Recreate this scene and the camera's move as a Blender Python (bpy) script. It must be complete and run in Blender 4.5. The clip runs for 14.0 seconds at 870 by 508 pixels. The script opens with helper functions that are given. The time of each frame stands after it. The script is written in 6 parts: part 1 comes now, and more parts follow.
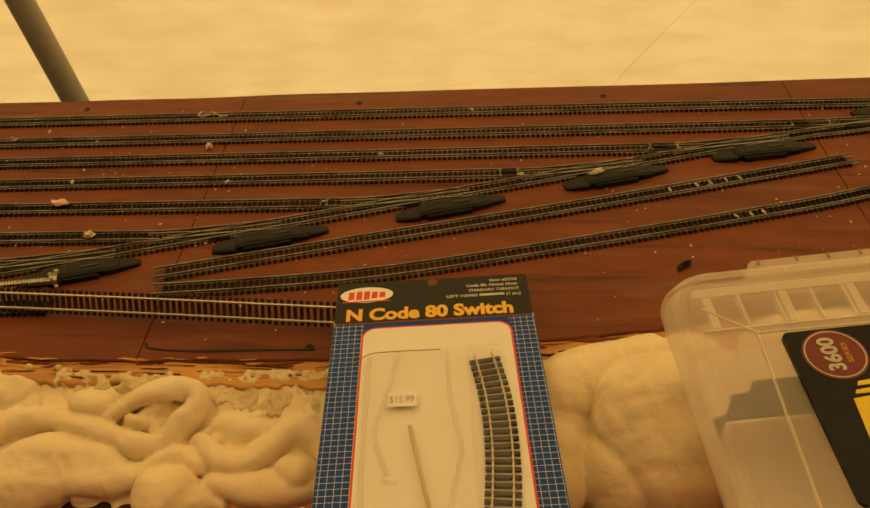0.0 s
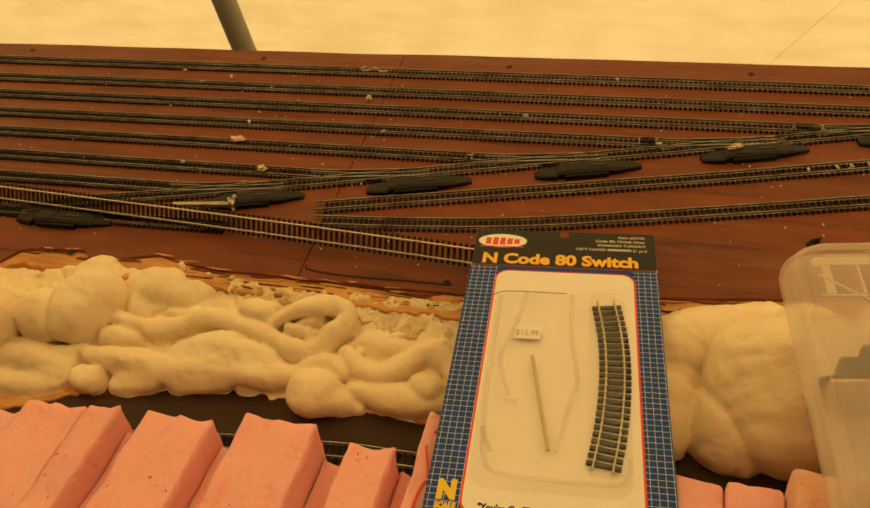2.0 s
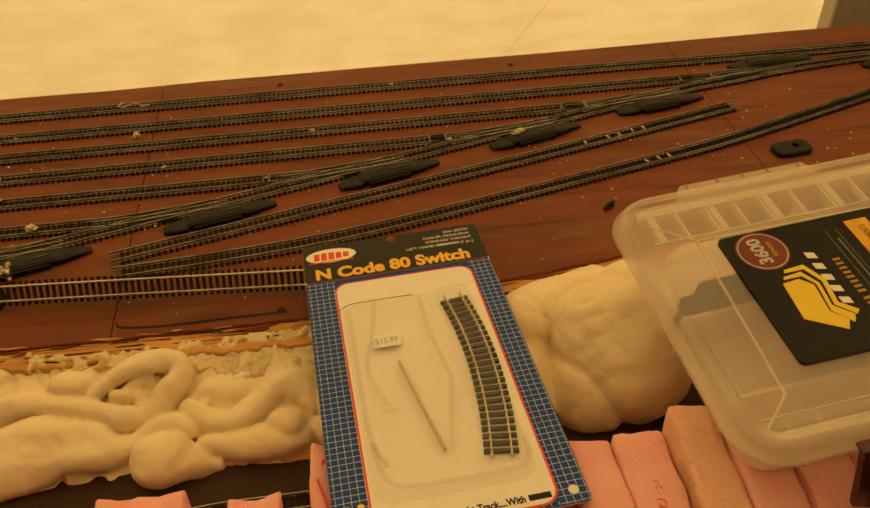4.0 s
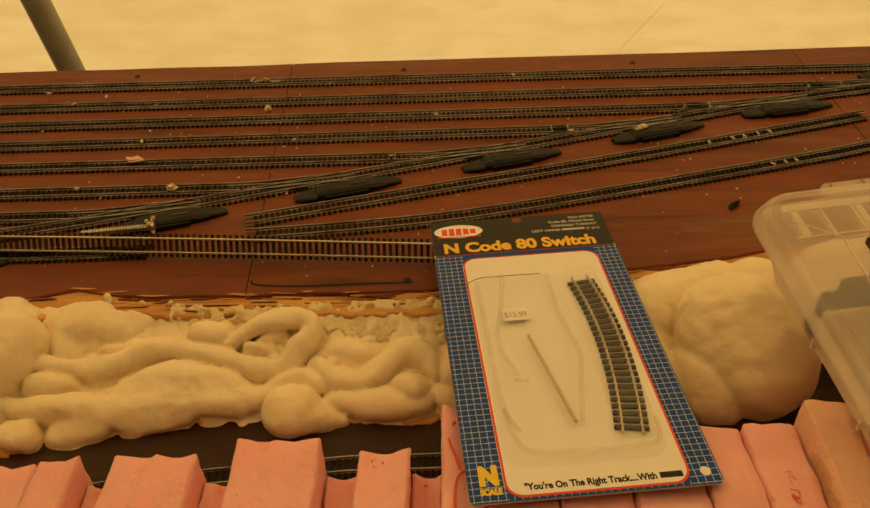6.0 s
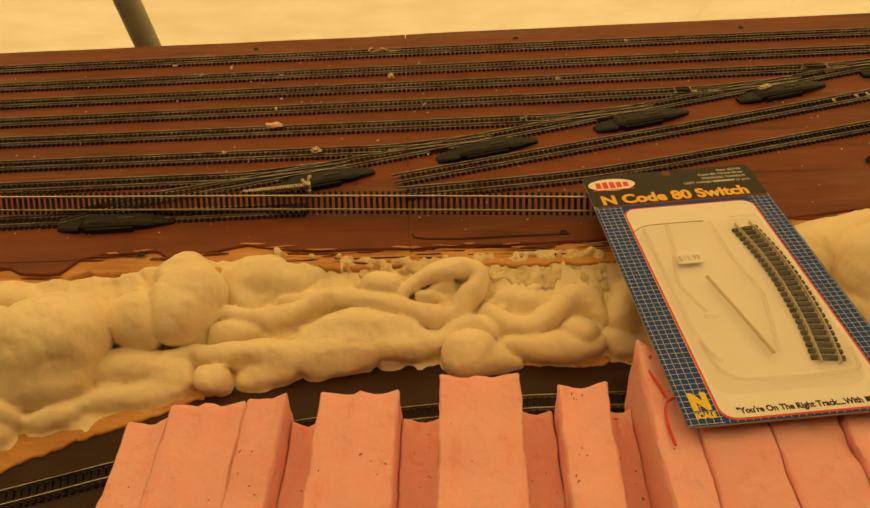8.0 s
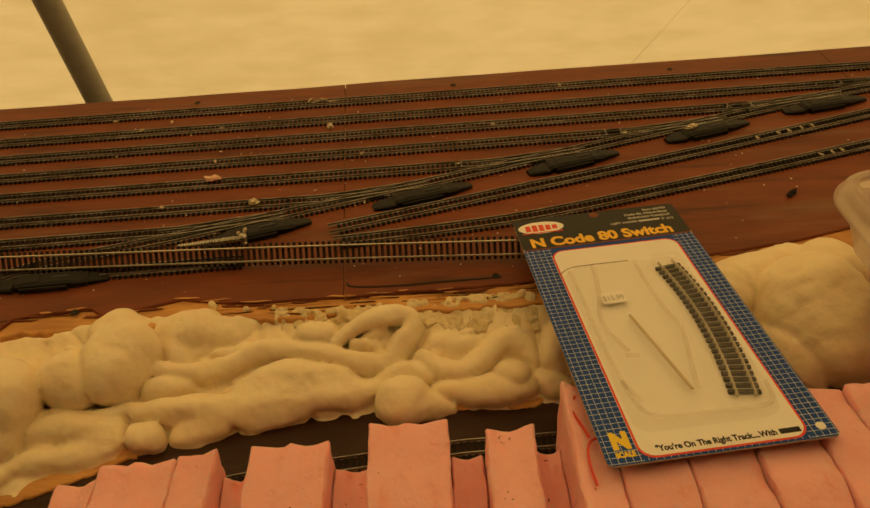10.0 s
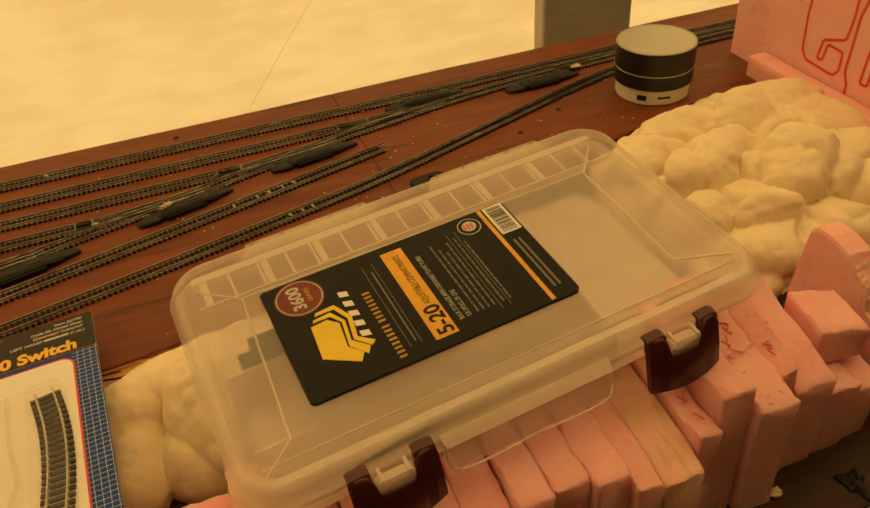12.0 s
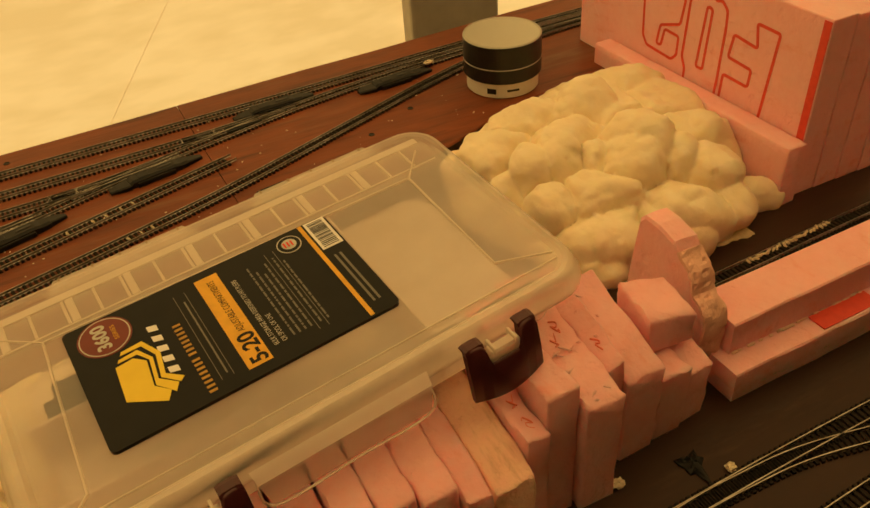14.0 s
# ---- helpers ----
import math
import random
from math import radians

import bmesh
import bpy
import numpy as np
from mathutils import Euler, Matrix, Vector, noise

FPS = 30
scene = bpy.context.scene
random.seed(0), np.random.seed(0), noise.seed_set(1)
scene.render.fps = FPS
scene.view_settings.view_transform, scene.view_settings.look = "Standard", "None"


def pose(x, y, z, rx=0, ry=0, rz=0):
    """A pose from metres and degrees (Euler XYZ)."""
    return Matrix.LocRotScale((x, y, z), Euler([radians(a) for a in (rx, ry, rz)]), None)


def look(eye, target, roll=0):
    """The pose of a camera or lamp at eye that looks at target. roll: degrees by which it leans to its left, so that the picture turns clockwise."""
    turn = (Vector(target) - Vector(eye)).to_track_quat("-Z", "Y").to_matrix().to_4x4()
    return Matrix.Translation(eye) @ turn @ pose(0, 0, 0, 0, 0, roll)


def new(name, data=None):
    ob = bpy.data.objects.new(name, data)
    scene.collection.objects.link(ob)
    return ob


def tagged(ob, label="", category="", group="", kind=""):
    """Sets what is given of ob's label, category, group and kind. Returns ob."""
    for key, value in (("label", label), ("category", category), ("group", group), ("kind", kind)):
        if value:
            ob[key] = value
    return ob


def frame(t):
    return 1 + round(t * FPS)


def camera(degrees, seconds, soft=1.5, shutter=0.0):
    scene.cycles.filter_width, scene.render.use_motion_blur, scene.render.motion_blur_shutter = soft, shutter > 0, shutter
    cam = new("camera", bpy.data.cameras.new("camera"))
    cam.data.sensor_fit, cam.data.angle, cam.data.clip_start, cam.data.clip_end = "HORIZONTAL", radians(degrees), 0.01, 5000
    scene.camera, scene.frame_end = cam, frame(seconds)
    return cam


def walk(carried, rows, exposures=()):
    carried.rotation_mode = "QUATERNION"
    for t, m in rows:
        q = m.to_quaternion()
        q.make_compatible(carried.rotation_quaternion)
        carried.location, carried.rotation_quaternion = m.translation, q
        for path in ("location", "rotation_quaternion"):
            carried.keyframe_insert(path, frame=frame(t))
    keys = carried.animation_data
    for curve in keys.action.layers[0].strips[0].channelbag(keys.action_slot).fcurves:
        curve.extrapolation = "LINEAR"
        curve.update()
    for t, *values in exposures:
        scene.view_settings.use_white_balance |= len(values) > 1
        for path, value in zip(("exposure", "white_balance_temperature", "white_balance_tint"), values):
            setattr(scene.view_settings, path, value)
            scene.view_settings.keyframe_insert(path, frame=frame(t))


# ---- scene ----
cam = camera(57.5, 14.0)
# stops: the clip's camera darkens and brightens its picture on the way
EXPOSURE = [(0, 0.43), (1.5, 0.55), (2, 0.59), (3, 0.51), (3.5, 0.47), (6, 0.33), (6.5, 0.53), (7, 0.59), (7.5, 0.61), (10, 0.15), (10.5, 0.31), (11, 0.41), (12, 0.53), (12.5, 0.57), (13, 0.65), (13.5, 0.63), (14, 0.55)]
PATH = [
    (0, (0.234, -0.391, 0.336), (0.056, 1.152, -0.924), -4.0),
    (0.5, (0.258, -0.396, 0.341), (-0.049, 1.107, -0.943), -4.7),
    (1, (0.275, -0.406, 0.346), (-0.07, 1.075, -0.953), -5.3),
    (1.5, (0.282, -0.42, 0.34), (-0.127, 1.033, -0.973), -6.0),
    (2, (0.236, -0.436, 0.353), (-0.252, 1.011, -0.939), -6.3),
    (2.5, (0.148, -0.441, 0.344), (-0.322, 1.018, -0.94), -6.6),
    (3, (0.127, -0.435, 0.333), (-0.119, 1.054, -0.979), -5.4),
    (3.5, (0.173, -0.432, 0.338), (0.224, 1.086, -0.962), -2.9),
    (3.7, (0.185, -0.433, 0.342), (0.312, 1.089, -0.949), -2.0),
    (5.8, (0.166, -0.447, 0.336), (0.181, 1.105, -0.925), -1.5),
    (6, (0.147, -0.452, 0.336), (0.104, 1.096, -0.93), -1.7),
    (6.5, (0.082, -0.476, 0.344), (-0.168, 1.056, -0.917), -3.8),
    (7, (0.051, -0.482, 0.342), (-0.245, 1.041, -0.919), -5.1),
    (7.5, (0.054, -0.476, 0.331), (-0.101, 1.054, -0.947), -3.9),
    (7.7, (0.054, -0.479, 0.331), (-0.044, 1.052, -0.952), -3.1),
    (9.8, (0.07, -0.492, 0.343), (0.018, 1.094, -0.875), -3.7),
    (10, (0.08, -0.486, 0.339), (0.071, 1.107, -0.87), -3.6),
    (10.5, (0.119, -0.475, 0.332), (0.274, 1.105, -0.885), -3.3),
    (11, (0.189, -0.466, 0.334), (0.458, 1.101, -0.878), -3.5),
    (11.5, (0.282, -0.465, 0.345), (0.645, 1.098, -0.848), -4.0),
    (12, (0.345, -0.471, 0.344), (0.813, 1.059, -0.857), -4.5),
    (12.5, (0.394, -0.481, 0.338), (0.947, 1.004, -0.882), -4.5),
    (13, (0.419, -0.488, 0.334), (0.964, 0.979, -0.912), -4.7),
    (13.5, (0.422, -0.489, 0.335), (0.931, 0.981, -0.923), -5.5),
    (14, (0.397, -0.474, 0.342), (1.053, 0.96, -0.888), -4.5),
]
walk(cam, [(t, look(eye, target, roll)) for t, eye, target, roll in PATH], EXPOSURE)

# ---- world and sun: daylight falls through a tent of thin cloth ----
SUN_ELEV, SUN_AZ = 58, 20
world = bpy.data.worlds.new("daylight")
scene.world = world
world.use_nodes = True
wt = world.node_tree
sky = wt.nodes.new("ShaderNodeTexSky")
sky.sky_type, sky.sun_disc = "NISHITA", False
sky.sun_elevation, sky.sun_rotation = radians(SUN_ELEV), radians(SUN_AZ)
bg = wt.nodes["Background"]
bg.inputs["Strength"].default_value = 0.12
wt.links.new(sky.outputs["Color"], bg.inputs["Color"])
sun_data = bpy.data.lights.new("sun", "SUN")
sun_data.energy, sun_data.angle, sun_data.color = 5.0, radians(0.5), (1.0, 0.94, 0.84)
sun = new("sun", sun_data)
sun_from = Vector((math.sin(radians(SUN_AZ)) * math.cos(radians(SUN_ELEV)), math.cos(radians(SUN_AZ)) * math.cos(radians(SUN_ELEV)), math.sin(radians(SUN_ELEV))))
sun.matrix_world = look(sun_from * 5, (0, 0, 0))


# ---- materials ----
def mat(name, base, rough=0.6, metal=0.0, second=None, scale=60.0, blotch=8.0, mix=0.5, bump=0.0, bump_scale=400.0, stretch=(1, 1, 1), vary=0.0, spec=0.5):
    """Two scales of colour variation between base and second, with fine relief."""
    m = bpy.data.materials.new(name)
    m.use_nodes = True
    nt, p = m.node_tree, m.node_tree.nodes["Principled BSDF"]
    p.inputs["Roughness"].default_value, p.inputs["Metallic"].default_value = rough, metal
    p.inputs["Specular IOR Level"].default_value = spec
    second = second or tuple(c * 0.8 for c in base)
    co = nt.nodes.new("ShaderNodeTexCoord")
    mp = nt.nodes.new("ShaderNodeMapping")
    mp.inputs["Scale"].default_value = stretch
    nt.links.new(co.outputs["Object"], mp.inputs["Vector"])

    def grain(s, detail=4.0):
        n = nt.nodes.new("ShaderNodeTexNoise")
        n.inputs["Scale"].default_value, n.inputs["Detail"].default_value = s, detail
        nt.links.new(mp.outputs["Vector"], n.inputs["Vector"])
        return n.outputs["Fac"]

    add = nt.nodes.new("ShaderNodeMath")
    add.operation = "ADD"
    nt.links.new(grain(scale), add.inputs[0])
    nt.links.new(grain(blotch, 2.0), add.inputs[1])
    ramp = nt.nodes.new("ShaderNodeMapRange")
    ramp.inputs["From Min"].default_value, ramp.inputs["From Max"].default_value = 1.0 - mix * 0.5, 1.0 + mix * 0.5
    nt.links.new(add.outputs[0], ramp.inputs["Value"])
    mx = nt.nodes.new("ShaderNodeMix")
    mx.data_type = "RGBA"
    mx.inputs["A"].default_value, mx.inputs["B"].default_value = (*base, 1), (*second, 1)
    nt.links.new(ramp.outputs["Result"], mx.inputs["Factor"])
    colour = mx.outputs["Result"]
    if vary:
        info = nt.nodes.new("ShaderNodeObjectInfo")
        hsv = nt.nodes.new("ShaderNodeHueSaturation")
        mr = nt.nodes.new("ShaderNodeMapRange")
        mr.inputs["To Min"].default_value, mr.inputs["To Max"].default_value = 1 - vary, 1 + vary
        nt.links.new(info.outputs["Random"], mr.inputs["Value"])
        nt.links.new(mr.outputs["Result"], hsv.inputs["Value"])
        nt.links.new(colour, hsv.inputs["Color"])
        colour = hsv.outputs["Color"]
    nt.links.new(colour, p.inputs["Base Color"])
    if bump:
        b = nt.nodes.new("ShaderNodeBump")
        b.inputs["Strength"].default_value, b.inputs["Distance"].default_value = bump, 0.001
        nt.links.new(grain(bump_scale), b.inputs["Height"])
        nt.links.new(b.outputs["Normal"], p.inputs["Normal"])
    return m


def cloth_mat():
    """Thin cream cloth that lets the daylight through."""
    m = bpy.data.materials.new("tent_cloth")
    m.use_nodes = True
    nt = m.node_tree
    nt.nodes.remove(nt.nodes["Principled BSDF"])
    out = nt.nodes["Material Output"]
    co = nt.nodes.new("ShaderNodeTexCoord")
    mp = nt.nodes.new("ShaderNodeMapping")
    mp.inputs["Scale"].default_value = (0.45, 1, 1.6)
    nt.links.new(co.outputs["Object"], mp.inputs["Vector"])
    n1, n2 = nt.nodes.new("ShaderNodeTexNoise"), nt.nodes.new("ShaderNodeTexNoise")
    n1.inputs["Scale"].default_value, n1.inputs["Detail"].default_value = 7.0, 8.0
    n2.inputs["Scale"].default_value, n2.inputs["Detail"].default_value = 26.0, 2.0
    add = nt.nodes.new("ShaderNodeMath")
    add.operation = "ADD"
    for k, n in enumerate((n1, n2)):
        nt.links.new(mp.outputs["Vector"], n.inputs["Vector"])
        nt.links.new(n.outputs["Fac"], add.inputs[k])
    mr = nt.nodes.new("ShaderNodeMapRange")
    mr.inputs["From Min"].default_value, mr.inputs["From Max"].default_value = 0.82, 1.2
    nt.links.new(add.outputs[0], mr.inputs["Value"])
    mx = nt.nodes.new("ShaderNodeMix")
    mx.data_type = "RGBA"
    mx.inputs["A"].default_value, mx.inputs["B"].default_value = (0.83, 0.535, 0.176, 1), (0.745, 0.465, 0.143, 1)
    nt.links.new(mr.outputs["Result"], mx.inputs["Factor"])
    tr, di, sh = nt.nodes.new("ShaderNodeBsdfTranslucent"), nt.nodes.new("ShaderNodeBsdfDiffuse"), nt.nodes.new("ShaderNodeMixShader")
    sh.inputs["Fac"].default_value = 0.35
    nt.links.new(mx.outputs["Result"], tr.inputs["Color"])
    nt.links.new(mx.outputs["Result"], di.inputs["Color"])
    nt.links.new(tr.outputs[0], sh.inputs[1])
    nt.links.new(di.outputs[0], sh.inputs[2])
    nt.links.new(sh.outputs[0], out.inputs["Surface"])
    return m


def clear_mat(name, tint, milk, rough=0.25, body=(0.8, 0.78, 0.72)):
    """Clear or milky plastic film: light goes straight through but for the milky share."""
    m = bpy.data.materials.new(name)
    m.use_nodes = True
    nt, p = m.node_tree, m.node_tree.nodes["Principled BSDF"]
    p.inputs["Base Color"].default_value, p.inputs["Roughness"].default_value = (*body, 1), rough
    co = nt.nodes.new("ShaderNodeTexCoord")
    n = nt.nodes.new("ShaderNodeTexNoise")
    n.inputs["Scale"].default_value, n.inputs["Detail"].default_value = 45.0, 5.0
    nt.links.new(co.outputs["Object"], n.inputs["Vector"])
    mr = nt.nodes.new("ShaderNodeMapRange")
    mr.inputs["From Min"].default_value, mr.inputs["From Max"].default_value = 0.3, 0.7
    mr.inputs["To Min"].default_value, mr.inputs["To Max"].default_value = milk * 0.95, milk * 1.05
    nt.links.new(n.outputs["Fac"], mr.inputs["Value"])
    tp, sh = nt.nodes.new("ShaderNodeBsdfTransparent"), nt.nodes.new("ShaderNodeMixShader")
    tp.inputs["Color"].default_value = (*tint, 1)
    nt.links.new(mr.outputs["Result"], sh.inputs["Fac"])
    tl, milky = nt.nodes.new("ShaderNodeBsdfTranslucent"), nt.nodes.new("ShaderNodeMixShader")
    tl.inputs["Color"].default_value, milky.inputs["Fac"].default_value = (*body, 1), 0.18
    nt.links.new(p.outputs[0], milky.inputs[1])
    nt.links.new(tl.outputs[0], milky.inputs[2])
    nt.links.new(tp.outputs[0], sh.inputs[1])
    nt.links.new(milky.outputs[0], sh.inputs[2])
    nt.links.new(sh.outputs[0], nt.nodes["Material Output"].inputs["Surface"])
    return m


CLOTH = cloth_mat()
PAINT = mat("brown_deck_paint", (0.240, 0.058, 0.0165), 0.5, second=(0.115, 0.028, 0.0095), scale=75, blotch=10, mix=0.75, bump=0.25, bump_scale=300, stretch=(0.25, 1, 1), spec=0.3)
DARK_PAINT = mat("dark_brown_deck_paint", (0.042, 0.017, 0.009), 0.5, second=(0.026, 0.011, 0.006), scale=80, blotch=12, mix=0.7, bump=0.25, bump_scale=300, stretch=(0.3, 1, 1), spec=0.25)
OLIVE_PAINT = mat("olive_brown_paint", (0.075, 0.045, 0.016), 0.55, second=(0.05, 0.03, 0.011), scale=75, blotch=10, mix=0.7, bump=0.25, bump_scale=300, stretch=(0.25, 1, 1), spec=0.3)
RAW_WOOD = mat("raw_splintered_wood", (0.70, 0.37, 0.115), 0.75, second=(0.40, 0.17, 0.055), scale=160, blotch=30, mix=0.6, bump=0.6, bump_scale=500, stretch=(0.2, 1, 1))
BLACK = mat("black_plastic", (0.010, 0.0095, 0.009), 0.55, second=(0.017, 0.016, 0.015), scale=300, blotch=40, spec=0.25)
MACHINE = mat("charcoal_plastic", (0.009, 0.0085, 0.008), 0.5, second=(0.014, 0.013, 0.012), scale=250, blotch=45, spec=0.25)
TIE = mat("tie_plastic", (0.011, 0.009, 0.0075), 0.65, second=(0.027, 0.020, 0.015), scale=500, blotch=60, spec=0.12)
BROWN_TIE = mat("brown_tie_plastic", (0.035, 0.018, 0.011), 0.5, second=(0.02, 0.011, 0.008), scale=300, blotch=60, vary=0.25)
GREY_TIE = mat("grey_tie_plastic", (0.035, 0.033, 0.03), 0.5, second=(0.02, 0.019, 0.018), scale=300, blotch=60, vary=0.15)
RAIL = mat("nickel_silver_rail", (0.46, 0.43, 0.40), 0.40, 1.0, second=(0.20, 0.165, 0.13), scale=150, blotch=25, mix=0.6)
BRIGHT_RAIL = mat("bright_nickel_rail", (0.68, 0.64, 0.56), 0.36, 1.0, second=(0.52, 0.48, 0.40), scale=150, blotch=30)
UPRIGHT = mat("pale_upright", (0.58, 0.53, 0.44), 0.6, second=(0.50, 0.45, 0.37), scale=40, blotch=6)
STEEL = mat("zinc_steel", (0.6, 0.58, 0.52), 0.35, 1.0, second=(0.4, 0.38, 0.32), scale=400, blotch=80)
POLE = mat("grey_pole_paint", (0.40, 0.375, 0.33), 0.5, second=(0.33, 0.31, 0.27), scale=60, blotch=9)
FOAM = mat("cream_expanding_foam", (0.93, 0.81, 0.60), 0.5, second=(0.87, 0.72, 0.48), scale=90, blotch=18, mix=0.9, bump=0.5, bump_scale=260, spec=0.4)
FOAM_ROUGH = mat("torn_expanding_foam", (0.86, 0.74, 0.48), 0.8, second=(0.66, 0.52, 0.30), scale=350, blotch=60, mix=0.8, bump=0.9, bump_scale=420)
PINK = mat("pink_foam_board", (0.95, 0.52, 0.54), 0.8, second=(0.91, 0.44, 0.45), scale=160, blotch=30, mix=0.8, bump=0.6, bump_scale=300, vary=0.05)


def smear(m, colour, scale, stretch, low, high):
    """Adds scuffed streaks of another colour to a material."""
    nt = m.node_tree
    p = nt.nodes["Principled BSDF"]
    old = p.inputs["Base Color"].links[0].from_socket
    co, mp, n, mr, mx = (nt.nodes.new(k) for k in ("ShaderNodeTexCoord", "ShaderNodeMapping", "ShaderNodeTexNoise", "ShaderNodeMapRange", "ShaderNodeMix"))
    mp.inputs["Scale"].default_value = stretch
    n.inputs["Scale"].default_value, n.inputs["Detail"].default_value = scale, 6.0
    n.inputs["Roughness"].default_value = 0.65
    mr.inputs["From Min"].default_value, mr.inputs["From Max"].default_value = low, high
    mr.inputs["To Max"].default_value = 0.75
    mx.data_type = "RGBA"
    mx.inputs["B"].default_value = (*colour, 1)
    nt.links.new(co.outputs["Object"], mp.inputs["Vector"])
    nt.links.new(mp.outputs["Vector"], n.inputs["Vector"])
    nt.links.new(n.outputs["Fac"], mr.inputs["Value"])
    nt.links.new(mr.outputs["Result"], mx.inputs["Factor"])
    nt.links.new(old, mx.inputs["A"])
    nt.links.new(mx.outputs["Result"], p.inputs["Base Color"])


def glow_through(m, weight, scale, radius):
    """Lets light wander a little way inside a foam."""
    p = m.node_tree.nodes["Principled BSDF"]
    p.inputs["Subsurface Weight"].default_value, p.inputs["Subsurface Scale"].default_value = weight, scale
    p.inputs["Subsurface Radius"].default_value = radius


glow_through(FOAM, 0.4, 0.0020, (1.0, 0.7, 0.35))
glow_through(FOAM_ROUGH, 0.5, 0.003, (1.0, 0.7, 0.35))
glow_through(PINK, 0.7, 0.006, (1.0, 0.35, 0.28))


def dents(m, scale, low, high, depth, distance):
    """Adds scattered shallow dents to a material's relief."""
    nt = m.node_tree
    p = nt.nodes["Principled BSDF"]
    co, n, mr, b = (nt.nodes.new(k) for k in ("ShaderNodeTexCoord", "ShaderNodeTexNoise", "ShaderNodeMapRange", "ShaderNodeBump"))
    n.inputs["Scale"].default_value, n.inputs["Detail"].default_value = scale, 3.0
    mr.inputs["From Min"].default_value, mr.inputs["From Max"].default_value = low, high
    mr.inputs["To Min"].default_value, mr.inputs["To Max"].default_value = 1.0, 0.0
    b.inputs["Strength"].default_value, b.inputs["Distance"].default_value = depth, distance
    nt.links.new(co.outputs["Object"], n.inputs["Vector"])
    nt.links.new(n.outputs["Fac"], mr.inputs["Value"])
    nt.links.new(mr.outputs["Result"], b.inputs["Height"])
    old = p.inputs["Normal"].links
    if old:
        nt.links.new(old[0].from_socket, b.inputs["Normal"])
    nt.links.new(b.outputs["Normal"], p.inputs["Normal"])


dents(PINK, 80, 0.58, 0.74, 0.45, 0.0016)
smear(PINK, (0.86, 0.30, 0.24), 50, (1, 0.35, 1), 0.57, 0.70)
smear(PAINT, (0.21, 0.105, 0.055), 32, (0.12, 1, 1), 0.55, 0.70)
smear(PAINT, (0.05, 0.014, 0.007), 55, (0.10, 1, 1), 0.56, 0.68)
smear(DARK_PAINT, (0.085, 0.045, 0.024), 40, (0.15, 1, 1), 0.60, 0.74)
PINK_OLD = mat("weathered_pink_foam", (0.92, 0.60, 0.45), 0.85, second=(0.92, 0.53, 0.45), scale=190, blotch=28, mix=0.85, bump=0.7, bump_scale=420)
glow_through(PINK_OLD, 0.5, 0.005, (1.0, 0.45, 0.28))
dents(PINK_OLD, 120, 0.56, 0.72, 0.5, 0.0014)
smear(PINK_OLD, (0.50, 0.26, 0.13), 60, (1.0, 0.16, 0.6), 0.54, 0.68)
PINK_PALE = mat("pale_torn_pink_foam", (0.93, 0.55, 0.48), 0.85, scale=240, blotch=60, bump=0.5)
PITTED = mat("pitted_pink_foam", (0.90, 0.53, 0.45), 0.85, second=(0.76, 0.42, 0.32), scale=240, blotch=60, mix=0.8, bump=0.7, bump_scale=500)
RED_INK = mat("red_print", (0.80, 0.075, 0.04), 0.6, second=(0.7, 0.06, 0.035), scale=200, blotch=50)
CARD_BLACK = mat("black_card_print", (0.010, 0.009, 0.008), 0.38, second=(0.014, 0.012, 0.011), scale=120, blotch=20, spec=0.3)
CARD_BLUE = mat("blue_card_print", (0.014, 0.062, 0.29), 0.5, second=(0.017, 0.070, 0.32), scale=120, blotch=20, spec=0.15)
CARD_WHITE = mat("white_card_print", (0.90, 0.87, 0.85), 0.4, second=(0.86, 0.83, 0.80), scale=90, blotch=16, spec=0.3)
CARD_BOARD = mat("raw_cardboard", (0.5, 0.42, 0.32), 0.8, scale=300, blotch=60)
GRID_INK = mat("pale_grid_print", (0.78, 0.82, 0.90), 0.4, scale=200, blotch=40)
YELLOW_INK = mat("yellow_print", (0.88, 0.64, 0.035), 0.4, second=(0.84, 0.60, 0.03), scale=150, blotch=30)
TITLE_INK = mat("amber_print", (0.92, 0.54, 0.035), 0.4, second=(0.88, 0.50, 0.03), scale=150, blotch=30)
ORANGE_INK = mat("orange_print", (0.86, 0.45, 0.025), 0.4, scale=150, blotch=30)
YELLOW_DIM = mat("dull_orange_print", (0.50, 0.27, 0.03), 0.4, scale=150, blotch=30)
MAROON_INK = mat("maroon_print", (0.20, 0.025, 0.02), 0.4, scale=150, blotch=30)
PALE_INK = mat("pale_print", (0.62, 0.60, 0.54), 0.45, scale=150, blotch=30)
DIM_INK = mat("dim_grey_print", (0.20, 0.19, 0.165), 0.5, scale=150, blotch=30)
LABEL_BLACK = mat("black_label_film", (0.0075, 0.0085, 0.0085), 0.32, second=(0.011, 0.012, 0.012), scale=80, blotch=14, spec=0.2)
